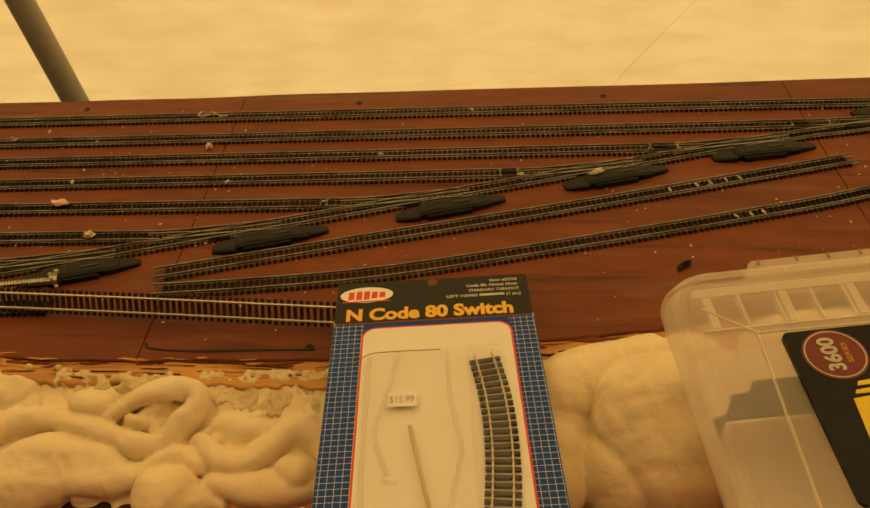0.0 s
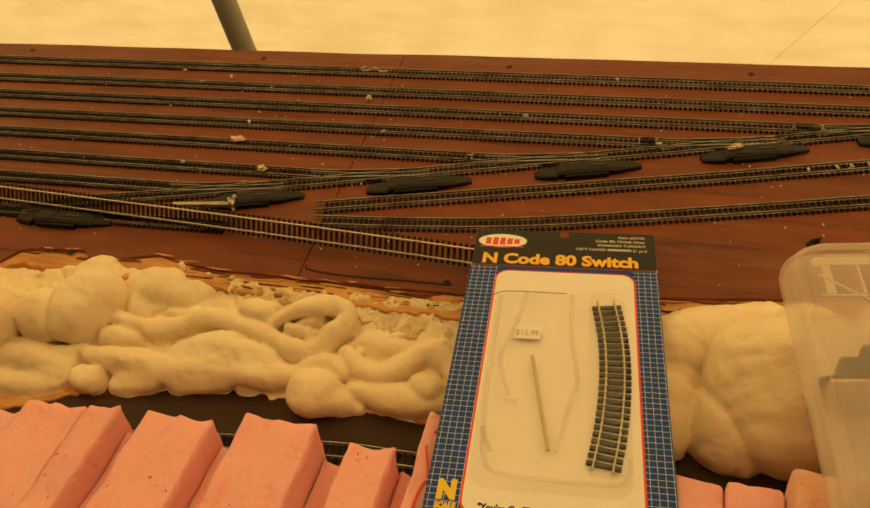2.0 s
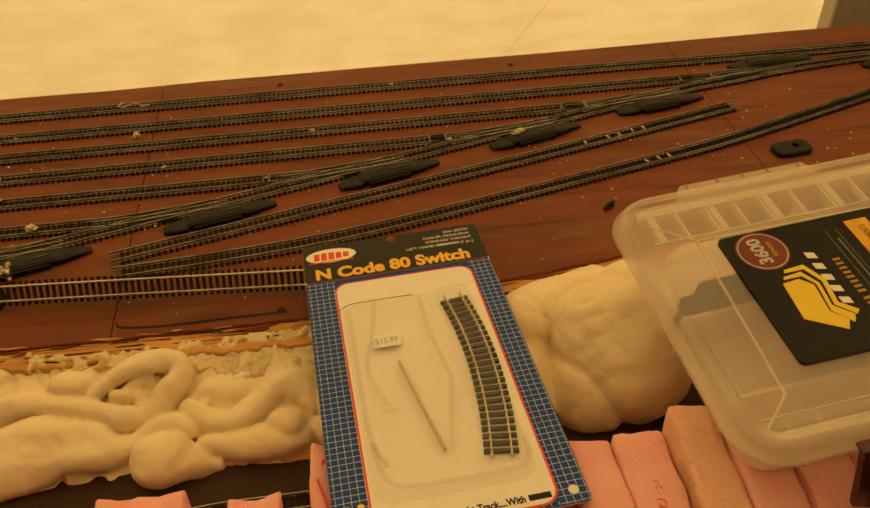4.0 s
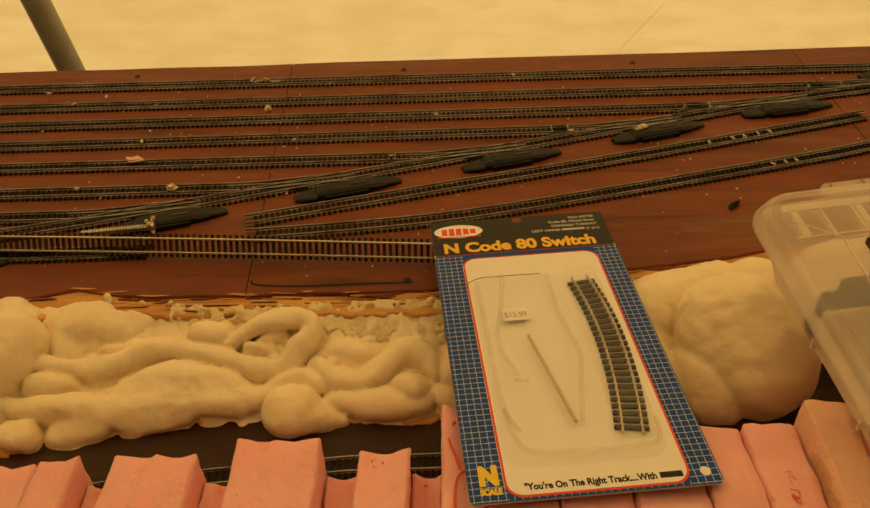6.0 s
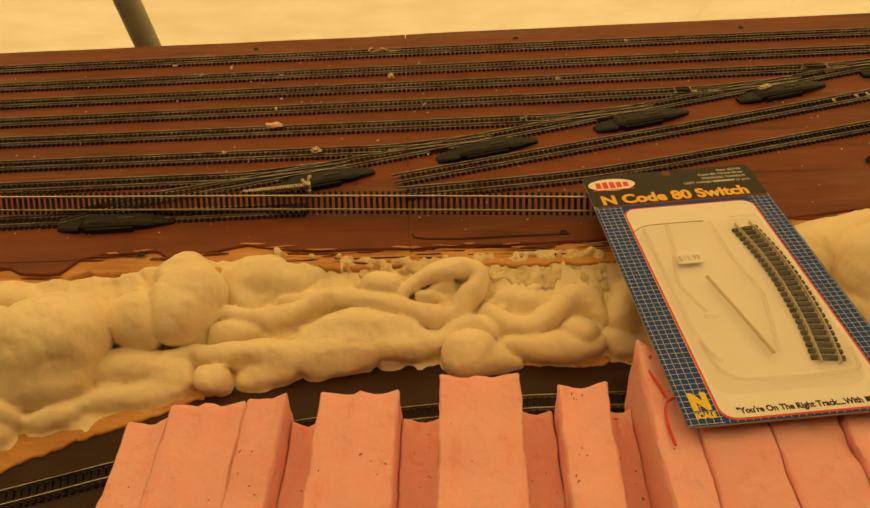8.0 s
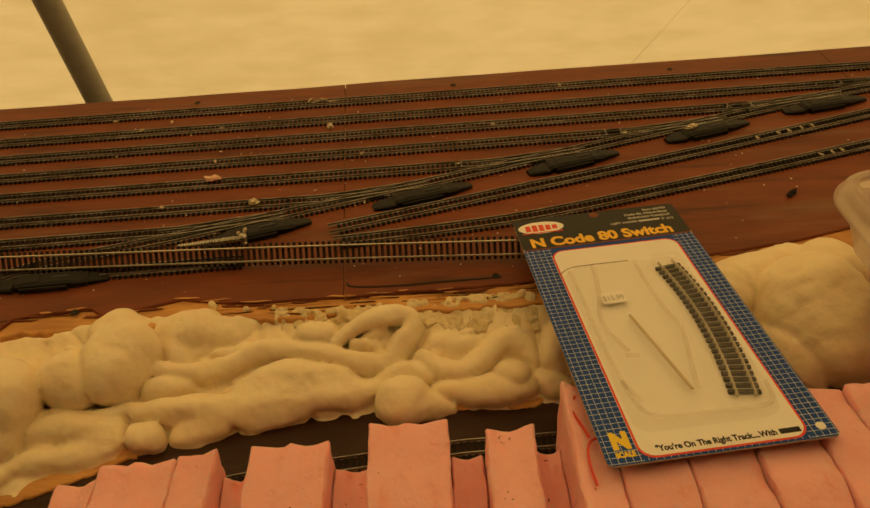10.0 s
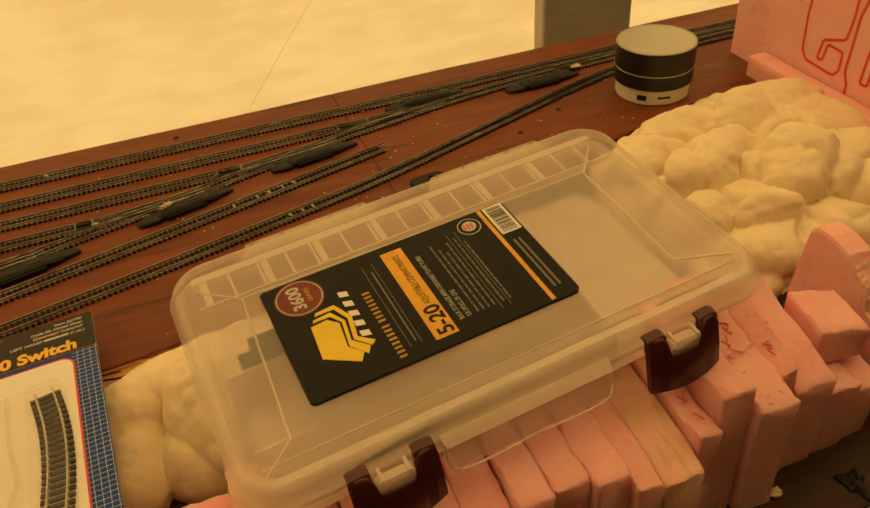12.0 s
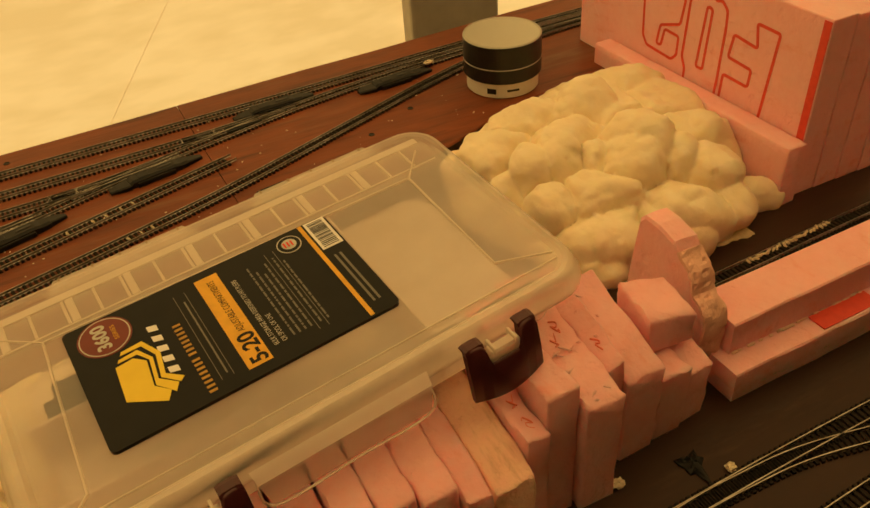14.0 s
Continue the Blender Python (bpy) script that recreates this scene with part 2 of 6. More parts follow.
PEN = mat("red_marker_ink", (0.86, 0.20, 0.14), 0.7, second=(0.88, 0.30, 0.23), scale=300, blotch=80)
LATCH = mat("maroon_latch_plastic", (0.075, 0.012, 0.016), 0.38, second=(0.055, 0.009, 0.012), scale=200, blotch=40)
BOX_PLASTIC = clear_mat("milky_clear_plastic", (0.99, 0.975, 0.95), 0.30, 0.4, (0.99, 0.91, 0.84))
BOX_TRAY = clear_mat("milky_tray_plastic", (0.97, 0.95, 0.92), 0.80, 0.4, (0.99, 0.89, 0.82))
BOX_SOLID = clear_mat("dense_milky_plastic", (0.97, 0.95, 0.92), 0.50, 0.35, (0.97, 0.90, 0.80))
BOX_THIN = clear_mat("thin_clear_plastic", (0.97, 0.95, 0.91), 0.40, 0.5, (0.99, 0.89, 0.82))
BOX_RIM = clear_mat("thick_milky_plastic", (0.98, 0.965, 0.94), 0.38, 0.3, (0.97, 0.89, 0.79))
BLISTER = clear_mat("clear_blister_plastic", (0.99, 0.985, 0.975), 0.05, 0.22)
GREY_METAL = mat("dark_cast_metal", (0.022, 0.024, 0.024), 0.5, 0.3, second=(0.014, 0.015, 0.015), scale=300, blotch=60)
SPEAKER_BLACK = mat("black_anodised_metal", (0.012, 0.012, 0.012), 0.4, 0.3, second=(0.017, 0.017, 0.016), scale=300, blotch=60)
MESH_METAL = mat("silver_mesh_metal", (0.52, 0.50, 0.45), 0.42, 0.8, second=(0.42, 0.40, 0.36), scale=500, blotch=60)
WHITE_PLASTIC = mat("white_plastic", (0.76, 0.73, 0.66), 0.4, second=(0.70, 0.66, 0.58), scale=150, blotch=30)
BLOCKING_CANVAS = mat("light_blocking_canvas", (0.16, 0.11, 0.065), 0.85, second=(0.12, 0.08, 0.045), scale=60, blotch=5, bump=0.4, bump_scale=600)
DEBRIS = mat("pale_foam_crumb", (0.75, 0.66, 0.5), 0.8, second=(0.6, 0.48, 0.32), scale=500, blotch=90)


# ---- mesh helpers ----
def finish(name, bm, material, smooth=False):
    me = bpy.data.meshes.new(name)
    bmesh.ops.recalc_face_normals(bm, faces=bm.faces[:])
    bm.to_mesh(me)
    bm.free()
    me.materials.append(material)
    if smooth:
        me.shade_smooth()
    return me


def part(name, bm, material, parent=None, label="", kind="", smooth=False):
    ob = new(name, finish(name, bm, material, smooth))
    ob.parent = parent
    return tagged(ob, label, kind=kind)


def thing(name, m, label, category, group="", kind=""):
    ob = new(name)
    ob.empty_display_size = 0.02
    ob.matrix_basis = m
    return tagged(ob, label, category, group, kind)


def loft(bm, rings, close=True, cap=(True, True)):
    """Joins rings of equally many points into one skin."""
    vs = [[bm.verts.new(p) for p in r] for r in rings]
    n = len(vs[0])
    for a, b in zip(vs, vs[1:]):
        for k in range(n if close else n - 1):
            bm.faces.new((a[k], a[(k + 1) % n], b[(k + 1) % n], b[k]))
    if close and cap[0]:
        bm.faces.new(vs[0][::-1])
    if close and cap[1]:
        bm.faces.new(vs[-1])
    return vs


def rrect(w, d, r, z, n=6, cx=0.0, cy=0.0):
    """Points of a rounded rectangle of size w x d at height z."""
    pts = []
    for sx, sy, a0 in ((1, 1, 0), (-1, 1, 90), (-1, -1, 180), (1, -1, 270)):
        for k in range(n + 1):
            a = radians(a0 + 90 * k / n)
            pts.append((cx + sx * (w / 2 - r) + r * math.cos(a), cy + sy * (d / 2 - r) + r * math.sin(a), z))
    return pts


def block(bm, x0, x1, y0, y1, z0, z1, bev=0.0):
    """A box with softened edges, added to bm."""
    w, d, b = x1 - x0, y1 - y0, min(bev, (z1 - z0) * 0.45)
    cx, cy = (x0 + x1) / 2, (y0 + y1) / 2
    if b <= 0:
        loft(bm, [[(x0, y0, z), (x1, y0, z), (x1, y1, z), (x0, y1, z)] for z in (z0, z1)])
    else:
        r = min(b, w * 0.45, d * 0.45)
        loft(bm, [rrect(w - 2 * i, d - 2 * i, max(r - i, r * 0.3), z, 2, cx, cy) for i, z in ((b * 0.7, z0), (0, z0 + b), (0, z1 - b), (b * 0.7, z1))])


def disc(bm, r, z0, z1, n=32, cx=0.0, cy=0.0, bev=0.0):
    rings = [(r - bev, z0), (r, z0 + bev), (r, z1 - bev), (r - bev, z1)] if bev else [(r, z0), (r, z1)]
    loft(bm, [[(cx + q * math.cos(2 * math.pi * k / n), cy + q * math.sin(2 * math.pi * k / n), z) for k in range(n)] for q, z in rings])


def smooth_path(points, step):
    """Evenly spaced points on a smooth curve through the given ones."""
    pts = [Vector(p) for p in points]
    if len(pts) == 2:
        n = max(1, round((pts[1] - pts[0]).length / step))
        return [pts[0].lerp(pts[1], k / n) for k in range(n + 1)]
    ext = [2 * pts[0] - pts[1], *pts, 2 * pts[-1] - pts[-2]]
    fine = []
    for a, b, c, d in zip(ext, ext[1:], ext[2:], ext[3:]):
        for k in range(24):
            t = k / 24
            fine.append(0.5 * ((2 * b) + (c - a) * t + (2 * a - 5 * b + 4 * c - d) * t * t + (3 * b - a - 3 * c + d) * t ** 3))
    fine.append(pts[-1])
    out, left = [fine[0]], 0.0
    for a, b in zip(fine, fine[1:]):
        seg = (b - a).length
        while left + step <= seg + 1e-9 and seg > 0:
            left += step
            out.append(a.lerp(b, left / seg))
        left -= seg
    return out


def sweep(bm, path, profile, up=Vector((0, 0, 1))):
    """Sweeps a closed profile of (side, height) along a path."""
    rings = []
    for k, p in enumerate(path):
        d = (path[min(k + 1, len(path) - 1)] - path[max(k - 1, 0)]).normalized()
        s = up.cross(d).normalized()
        u = d.cross(s)
        rings.append([p + s * a + u * b for a, b in profile])
    loft(bm, rings)


def text_mesh(body, size, bold=0.0, width=1.0):
    """Flat letters as a mesh: x along the line, y up, starting at the origin."""
    cu = bpy.data.curves.new("letters", "FONT")
    cu.body, cu.size, cu.offset = body, size, bold
    cu.resolution_u = 4
    ob = bpy.data.objects.new("letters", cu)
    scene.collection.objects.link(ob)
    bpy.context.view_layer.update()
    me = bpy.data.meshes.new_from_object(ob.evaluated_get(bpy.context.evaluated_depsgraph_get()))
    bpy.data.objects.remove(ob)
    bpy.data.curves.remove(cu)
    xs = [v.co.x for v in me.vertices]
    lo, hi = min(xs), max(xs)
    me.transform(Matrix.Diagonal((width, 1, 1, 1)) @ Matrix.Translation((-lo, 0, 0)))
    return me, (hi - lo) * width


def letters(name, body, m, length, height, material, parent, bold=0.0):
    """A line of letters of the given length and letter height, laid at the pose m under parent."""
    me, w = text_mesh(body, height * 1.38, bold)
    me.transform(m @ Matrix.Diagonal((length / w, 1, 1, 1)))
    me.materials.clear()
    me.materials.append(material)
    ob = new(name, me)
    ob.parent = parent
    return ob

# ---- the setting ----
DECK = -0.032


def wavy(x, amp, freq, seed):
    return amp * (noise.noise((x * freq, seed, 0.0)) + 0.5 * noise.noise((x * freq * 2.7, seed + 9.0, 0.0)))


def back_edge(x):
    return 0.237 + 0.036 * (x + 0.4) / 1.2 + wavy(x, 0.003, 4.0, 3.0)


EDGE_X = (-1.0, -0.25, -0.241, -0.213, -0.207, -0.19, -0.155, -0.146, -0.13, -0.105, -0.095, -0.065, -0.04, 0.05, 0.13, 0.32, 0.5, 0.66, 0.75, 0.85, 1.6)
EDGE_Y = (-0.094, -0.092, -0.098, -0.097, -0.084, -0.080, -0.078, -0.085, -0.083, -0.076, -0.073, -0.079, -0.081, -0.079, -0.077, -0.050, -0.005, 0.052, 0.084, 0.096, 0.10)
FOAM_X = (-1.0, -0.2, -0.17, -0.134, -0.09, -0.04, 0.0, 0.03, 0.06, 0.16, 0.32, 0.6)
FOAM_Y = (-0.099, -0.099, -0.094, -0.083, -0.086, -0.092, -0.097, -0.097, -0.092, -0.091, -0.054, 0.02)


def front_edge(x):
    return float(np.interp(x, EDGE_X, EDGE_Y)) + wavy(x, 0.0018, 16.0, 11.0) + wavy(x, 0.0006, 90.0, 1.0)


def sheet_strip(x0, x1, step, front, back, z0, z1, skew=(0.0, 0.0)):
    """A board between two edges given as functions of x."""
    bm = bmesh.new()
    n = max(2, round((x1 - x0) / step))
    rings = []
    for k in range(n + 1):
        x = x0 + (x1 - x0) * k / n
        a, b = front(x), back(x)
        lean = skew[0] * max(0, 1 - k / 12) + skew[1] * max(0, 1 - (n - k) / 12)
        rings.append([(x + lean * (0.24 - q), q, z) for q, z in ((a, z0), (b, z0), (b, z1 - 0.0006), (b - 0.0006, z1), (a + 0.0008, z1), (a, z1 - 0.0008))])
    loft(bm, rings)
    return bm


upper = tagged(new("upper_deck"), "brown-painted plywood deck with cracked joints and a torn front edge", "deck", kind="structure")
part("panel", sheet_strip(-1.0, -0.4898, 0.004, front_edge, back_edge, -0.0021, 0.0, (0, 0.12)), OLIVE_PAINT, upper, "olive-brown painted panel")
for x0, x1, skew in ((-0.4888, -0.0026, (0.12, 0.055)), (-0.0018, 0.4735, (0.055, 0.02)), (0.4742, 1.6, (0.02, 0))):
    part("panel", sheet_strip(x0, x1, 0.004, front_edge, back_edge, -0.0021, 0.0, skew), PAINT, upper)
# the split that runs along the front of the deck
bm = bmesh.new()
sweep(bm, smooth_path([Vector(p) for p in ((0.0165, -0.0660, -0.0010), (0.021, -0.0705, -0.0008), (0.05, -0.0722, -0.0008), (0.09, -0.0705, -0.0008), (0.125, -0.0695, -0.0010))], 0.004), [(-0.0010, 0), (0.0010, 0), (0.0007, 0.0012), (-0.0007, 0.0012)])
part("split", bm, BLACK, upper, "dark split in the paint")
bm = bmesh.new()
sweep(bm, smooth_path([Vector(p) for p in ((-0.30, -0.0865, -0.0010), (-0.22, -0.0858, -0.0008), (-0.205, -0.084, -0.0008))], 0.004), [(-0.0006, 0), (0.0006, 0), (0.0004, 0.0010), (-0.0004, 0.0010)])
part("split", bm, DARK_PAINT, upper)
core = part("plywood_core", sheet_strip(-1.0, 0.42, 0.0018, lambda x: min(front_edge(x), -0.082) - 0.014 + wavy(x, 0.004, 28.0, 5.0) + wavy(x, 0.002, 150.0, 7.0), lambda x: back_edge(x) - 0.004, -0.011, -0.0022), RAW_WOOD, upper, "torn bare wood under the paint")
part("plywood_core", sheet_strip(0.42, 1.6, 0.004, lambda x: front_edge(x) + 0.002, lambda x: back_edge(x) - 0.004, -0.031, -0.0022), DARK_PAINT, upper)

def slivers(rnd, count, x0, x1, dy0, dy1, z, long, wide, thick):
    """Thin splinters lying along the torn edge."""
    bm = bmesh.new()
    for _ in range(count):
        x, a = rnd.uniform(x0, x1), rnd.gauss(0, 0.07)
        y, h = front_edge(x) + rnd.uniform(dy0, dy1), z + rnd.uniform(-0.0006, 0.0006)
        ln, w, t = long * rnd.uniform(0.4, 1.4), wide * rnd.uniform(0.5, 1.5), thick * rnd.uniform(0.6, 1.4)
        d, s = Vector((math.cos(a), math.sin(a), rnd.gauss(0, 0.03))), Vector((-math.sin(a), math.cos(a), 0))
        c, up = Vector((x, y, h)), Vector((0, 0, t))
        rings = []
        for e, q in ((-1, 0.1), (-0.55, rnd.uniform(0.5, 1)), (0.1, 1), (0.6, rnd.uniform(0.4, 0.9)), (1, 0.08)):
            p = c + d * ln * e / 2 + s * w * rnd.uniform(-0.25, 0.25)
            rings.append([p - s * w * q / 2, p + s * w * q / 2, p + s * w * q * 0.4 + up, p - s * w * q * 0.4 + up])
        loft(bm, rings)
    return bm


rnd = random.Random(41)
part("wood_splinters", slivers(rnd, 70, -0.075, 0.32, -0.012, -0.001, -0.0026, 0.030, 0.0011, 0.0008), RAW_WOOD, upper, "pale splinters along the torn edge", kind="stuff")
part("dark_splinters", slivers(rnd, 34, -0.065, 0.32, -0.012, -0.001, -0.0025, 0.034, 0.0007, 0.0008), DARK_PAINT, upper, "dark stained splinters", kind="stuff")
part("paint_flakes", slivers(rnd, 30, -0.30, 0.32, -0.004, -0.0003, -0.0018, 0.022, 0.0020, 0.0007), PAINT, upper, "brown paint remnants on the torn wood", kind="stuff")
part("bared_patches", slivers(rnd, 14, -0.20, 0.12, -0.0005, 0.0015, 0.0001, 0.016, 0.0016, 0.0003), RAW_WOOD, upper, "bare patches where the paint has come off", kind="stuff")

bm = bmesh.new()
loft(bm, [[(x, -0.9, DECK - 0.02), (x, 0.2, DECK - 0.02), (x, 0.2, DECK), (x, -0.9, DECK)] for x in (-1.0, 0.2, 0.6, 1.6)])
tagged(part("lower_deck", bm, DARK_PAINT), "dark brown painted lower deck board", "deck", kind="structure")

# cloth tent round the layout; only its north wall comes into view
def cloth_wall(name, a, b, z0, z1, material, label, folds=0.006):
    bm = bmesh.new()
    a, b = Vector(a), Vector(b)
    n, rows = 90, 24
    side = Vector((-(b - a).y, (b - a).x, 0)).normalized()
    vs = []
    for k in range(n + 1):
        p = a.lerp(b, k / n)
        vs.append([bm.verts.new((*(p + side * folds * 2 * noise.noise((p.x * 5, p.y * 5, z0 + (z1 - z0) * j / rows * 1.2))).xy, z0 + (z1 - z0) * j / rows)) for j in range(rows + 1)])
    for c, d in zip(vs, vs[1:]):
        for j in range(rows):
            bm.faces.new((c[j], d[j], d[j + 1], c[j + 1]))
    return tagged(part(name, bm, material, smooth=True), label, "tent wall", kind="structure")


cloth_wall("wall_north", (-2.2, 0.76, 0), (3.0, 0.76, 0), -1.0, 1.62, CLOTH, "cream translucent tent cloth glowing with daylight")
# unseen dark sides, added so little light reaches things from the front
cloth_wall("wall_east", (3.0, 0.76, 0), (3.0, -2.2, 0), -1.0, 1.62, BLOCKING_CANVAS, "unseen brown canvas wall, added to hold back light")
cloth_wall("wall_south", (3.0, -2.2, 0), (-2.2, -2.2, 0), -1.0, 1.62, BLOCKING_CANVAS, "unseen brown canvas wall, added to hold back light")
cloth_wall("wall_west", (-2.2, -2.2, 0), (-2.2, 0.76, 0), -1.0, 1.62, BLOCKING_CANVAS, "unseen brown canvas wall, added to hold back light")
def roof(name, y0, y1, material, label):
    bm = bmesh.new()
    vs = [[bm.verts.new((-2.25 + 5.3 * i / 40, y0 + (y1 - y0) * j / 16, 1.5 + 0.03 * noise.noise((i * 0.3, (y0 + (y1 - y0) * j / 16) * 2, 0)))) for j in range(17)] for i in range(41)]
    for a, b in zip(vs, vs[1:]):
        for j in range(16):
            bm.faces.new((a[j], b[j], b[j + 1], a[j + 1]))
    tagged(part(name, bm, material, smooth=True), label, "tent roof", kind="structure")


# added roof cloth, never in view; its front edge sets the top light
roof("ceiling", -1.0, 0.81, CLOTH, "unseen cream translucent roof cloth, added to let light in from above")
# opaque cover out of view, added to cut the top light in front
roof("ceiling_front", -2.25, -1.0, BLOCKING_CANVAS, "unseen brown canvas, added to block light over the front")
GROUND = mat("trodden_soil", (0.10, 0.075, 0.05), 0.9, second=(0.07, 0.05, 0.034), scale=40, blotch=4, bump=0.6, bump_scale=80)
bm = bmesh.new()
loft(bm, [[(x, -40, -1.06), (x, 40, -1.06), (x, 40, -1.0), (x, -40, -1.0)] for x in (-40, 40)])
tagged(part("ground", bm, GROUND), "trodden brown soil under the tent", "ground", kind="structure")

# legs under the decks
for k, (x, y) in enumerate(((-0.9, -0.8), (1.5, -0.8), (-0.9, 0.12), (1.5, 0.12))):
    bm = bmesh.new()
    block(bm, x - 0.03, x + 0.03, y - 0.03, y + 0.03, -1.0, DECK - 0.02, 0.003)
    tagged(part("deck_leg", bm, RAW_WOOD), "bare wooden leg under the deck", "table leg", "deck legs")

# a crease in the back cloth
CREASE_LINE = ((0.30, 0.7575, -0.40), (0.405, 0.7575, -0.252), (0.481, 0.7575, -0.156), (0.56, 0.7575, -0.06))
bm = bmesh.new()
sweep(bm, smooth_path([Vector(p) for p in CREASE_LINE], 0.02), [(-0.00018, -0.0001), (0.00018, -0.0001), (0.00018, 0.0001), (-0.00018, 0.0001)], up=Vector((0, 1, 0)))
tagged(part("cloth_crease", bm, CLOTH), "sewn crease running over the tent cloth", "seam")

# tent pole and a flat pale upright before the back cloth
bm = bmesh.new()
path = [Vector((-0.317, 0.68, -1.0)), Vector((-0.444, 0.68, -0.2)), Vector((-0.617, 0.68, 0.9)), Vector((-0.707, 0.68, 1.47))]
sweep(bm, path, [(0.0195 * math.cos(radians(a)), 0.0195 * math.sin(radians(a))) for a in range(0, 360, 15)], up=Vector((0, 1, 0)))
tagged(part("tent_pole", bm, POLE, smooth=True), "grey metal tent pole before the cloth wall", "pole")
bm = bmesh.new()
block(bm, 0.925, 1.095, 0.70, 0.74, -1.0, 1.45, 0.006)
tagged(part("tent_post", bm, UPRIGHT), "flat pale grey upright against the cloth wall", "post")


# ---- tracks ----
RAIL_PROFILE = [(-0.0007, 0.0), (0.0007, 0.0), (0.0002, 0.0005), (0.0002, 0.0014), (0.00034, 0.0015), (0.00034, 0.0021), (-0.00034, 0.0021), (-0.00034, 0.0015), (-0.0002, 0.0014), (-0.0002, 0.0005)]
TIE_H, GAUGE = 0.0016, 0.0094


def offset_path(path, d):
    out = []
    for k, p in enumerate(path):
        t = (path[min(k + 1, len(path) - 1)] - path[max(k - 1, 0)]).normalized()
        out.append(p + Vector((-t.y, t.x, 0)) * d)
    return out


def tie_row(bm, path, length=0.0158, wide=0.0023):
    for k, p in enumerate(path):
        t = (path[min(k + 1, len(path) - 1)] - path[max(k - 1, 0)]).normalized()
        s = Vector((-t.y, t.x, 0))
        w = wide * (1 + 0.1 * noise.noise(p * 900))
        base = [p + t * a * w / 2 + s * b * length / 2 for a, b in ((-1, -1), (1, -1), (1, 1), (-1, 1))]
        top = [p + t * a * w * 0.42 + s * b * length * 0.485 + Vector((0, 0, TIE_H)) for a, b in ((-1, -1), (1, -1), (1, 1), (-1, 1))]
        loft(bm, [base, top])


def track(points, label, base=0.0, ends=0.0, ties=True, tie_len=0.0155):
    """A flex track along the points: two rails on a row of ties. ends: how far the rails stand out past the ties."""
    root = thing("model_track", pose(*points[0][:2], base), label, "track", "yard tracks")
    o = Vector((*points[0][:2], 0))
    path = smooth_path([Vector((*p[:2], 0)) - o for p in points], 0.004)
    if ties:
        bm = bmesh.new()
        cut = round(ends / 0.004)
        tie_row(bm, path[cut:len(path) - cut] if cut else path, tie_len)
        part("tie_strip", bm, TIE, root, "black plastic ties", kind="stuff")
    for s in (-1, 1):
        bm = bmesh.new()
        sweep(bm, [p + Vector((0, 0, TIE_H * 0.8)) for p in offset_path(path, s * GAUGE / 2)], RAIL_PROFILE)
        part("rail", bm, RAIL, root)
    return root


ANG = math.tan(radians(16.5))


def ladder_y(x):
    return 0.039 + (x - 0.027) * ANG


YARD = "black-tied model railway track with dull nickel rails on the deck"
rows_y = {1: (0.208, 0.025), 2: (0.1715, 0.026), 3: (0.140, 0.027), 4: (0.108, 0.030), 5: (0.074, 0.025), 6: (0.038, 0.025), 7: (0.0085, 0.03)}


def row_y(k, x):
    y0, s = rows_y[k]
    return y0 + s * x


track([(-0.98, row_y(1, -0.98)), (-0.3, row_y(1, -0.3)), (0.3, 0.2145), (0.58, 0.219), (0.77, 0.226), (1.0, 0.227), (1.5, 0.225)], YARD)
for k in range(2, 8):
    west = -0.425 if k == 3 else -0.98
    # each yard track bends into the ladder through its turnout
    y0, s = rows_y[k]
    xj = (0.039 - 0.027 * ANG - y0) / (s - ANG)
    join = xj + 0.045
    pts = [(west, row_y(k, west)), (max(west + 0.02, -0.4), row_y(k, max(west + 0.02, -0.4))), (xj - 0.10, row_y(k, xj - 0.10)), (xj - 0.06, row_y(k, xj - 0.06)), (xj - 0.02, row_y(k, xj - 0.02) + 0.0012)]
    pts += [(join, ladder_y(join) - 0.001)] if k > 2 else [(0.56, 0.192)]
    track(pts, YARD, ends=0.008 if k == 3 else 0.0)
track([(-0.98, -0.060), (-0.5, -0.050), (-0.25, -0.0425), (-0.12, -0.0385), (-0.06, -0.036)], YARD)
# the ladder itself
track([(-0.235, -0.040), (-0.19, ladder_y(-0.19) + 0.0030), (-0.1, ladder_y(-0.1)), (0.1, ladder_y(0.1)), (0.42, ladder_y(0.42)), (0.50, 0.175), (0.58, 0.192), (0.70, 0.206), (0.85, 0.213), (1.0, 0.212), (1.5, 0.208)], YARD)
# the two loose-ended tracks beside it
track([(0.0, -0.0035), (0.15, 0.037), (0.31, 0.080), (0.495, 0.1335)], "model railway track with bare rail ends lying beside the ladder", ends=0.008)
track([(0.004, -0.020), (0.08, -0.012), (0.158, 0.0), (0.265, 0.026), (0.40, 0.062), (0.48, 0.086), (0.60, 0.130), (0.69, 0.163), (0.76, 0.184), (0.85, 0.200), (0.95, 0.204)], "long curving model railway track running to the yard throat", ends=0.008)


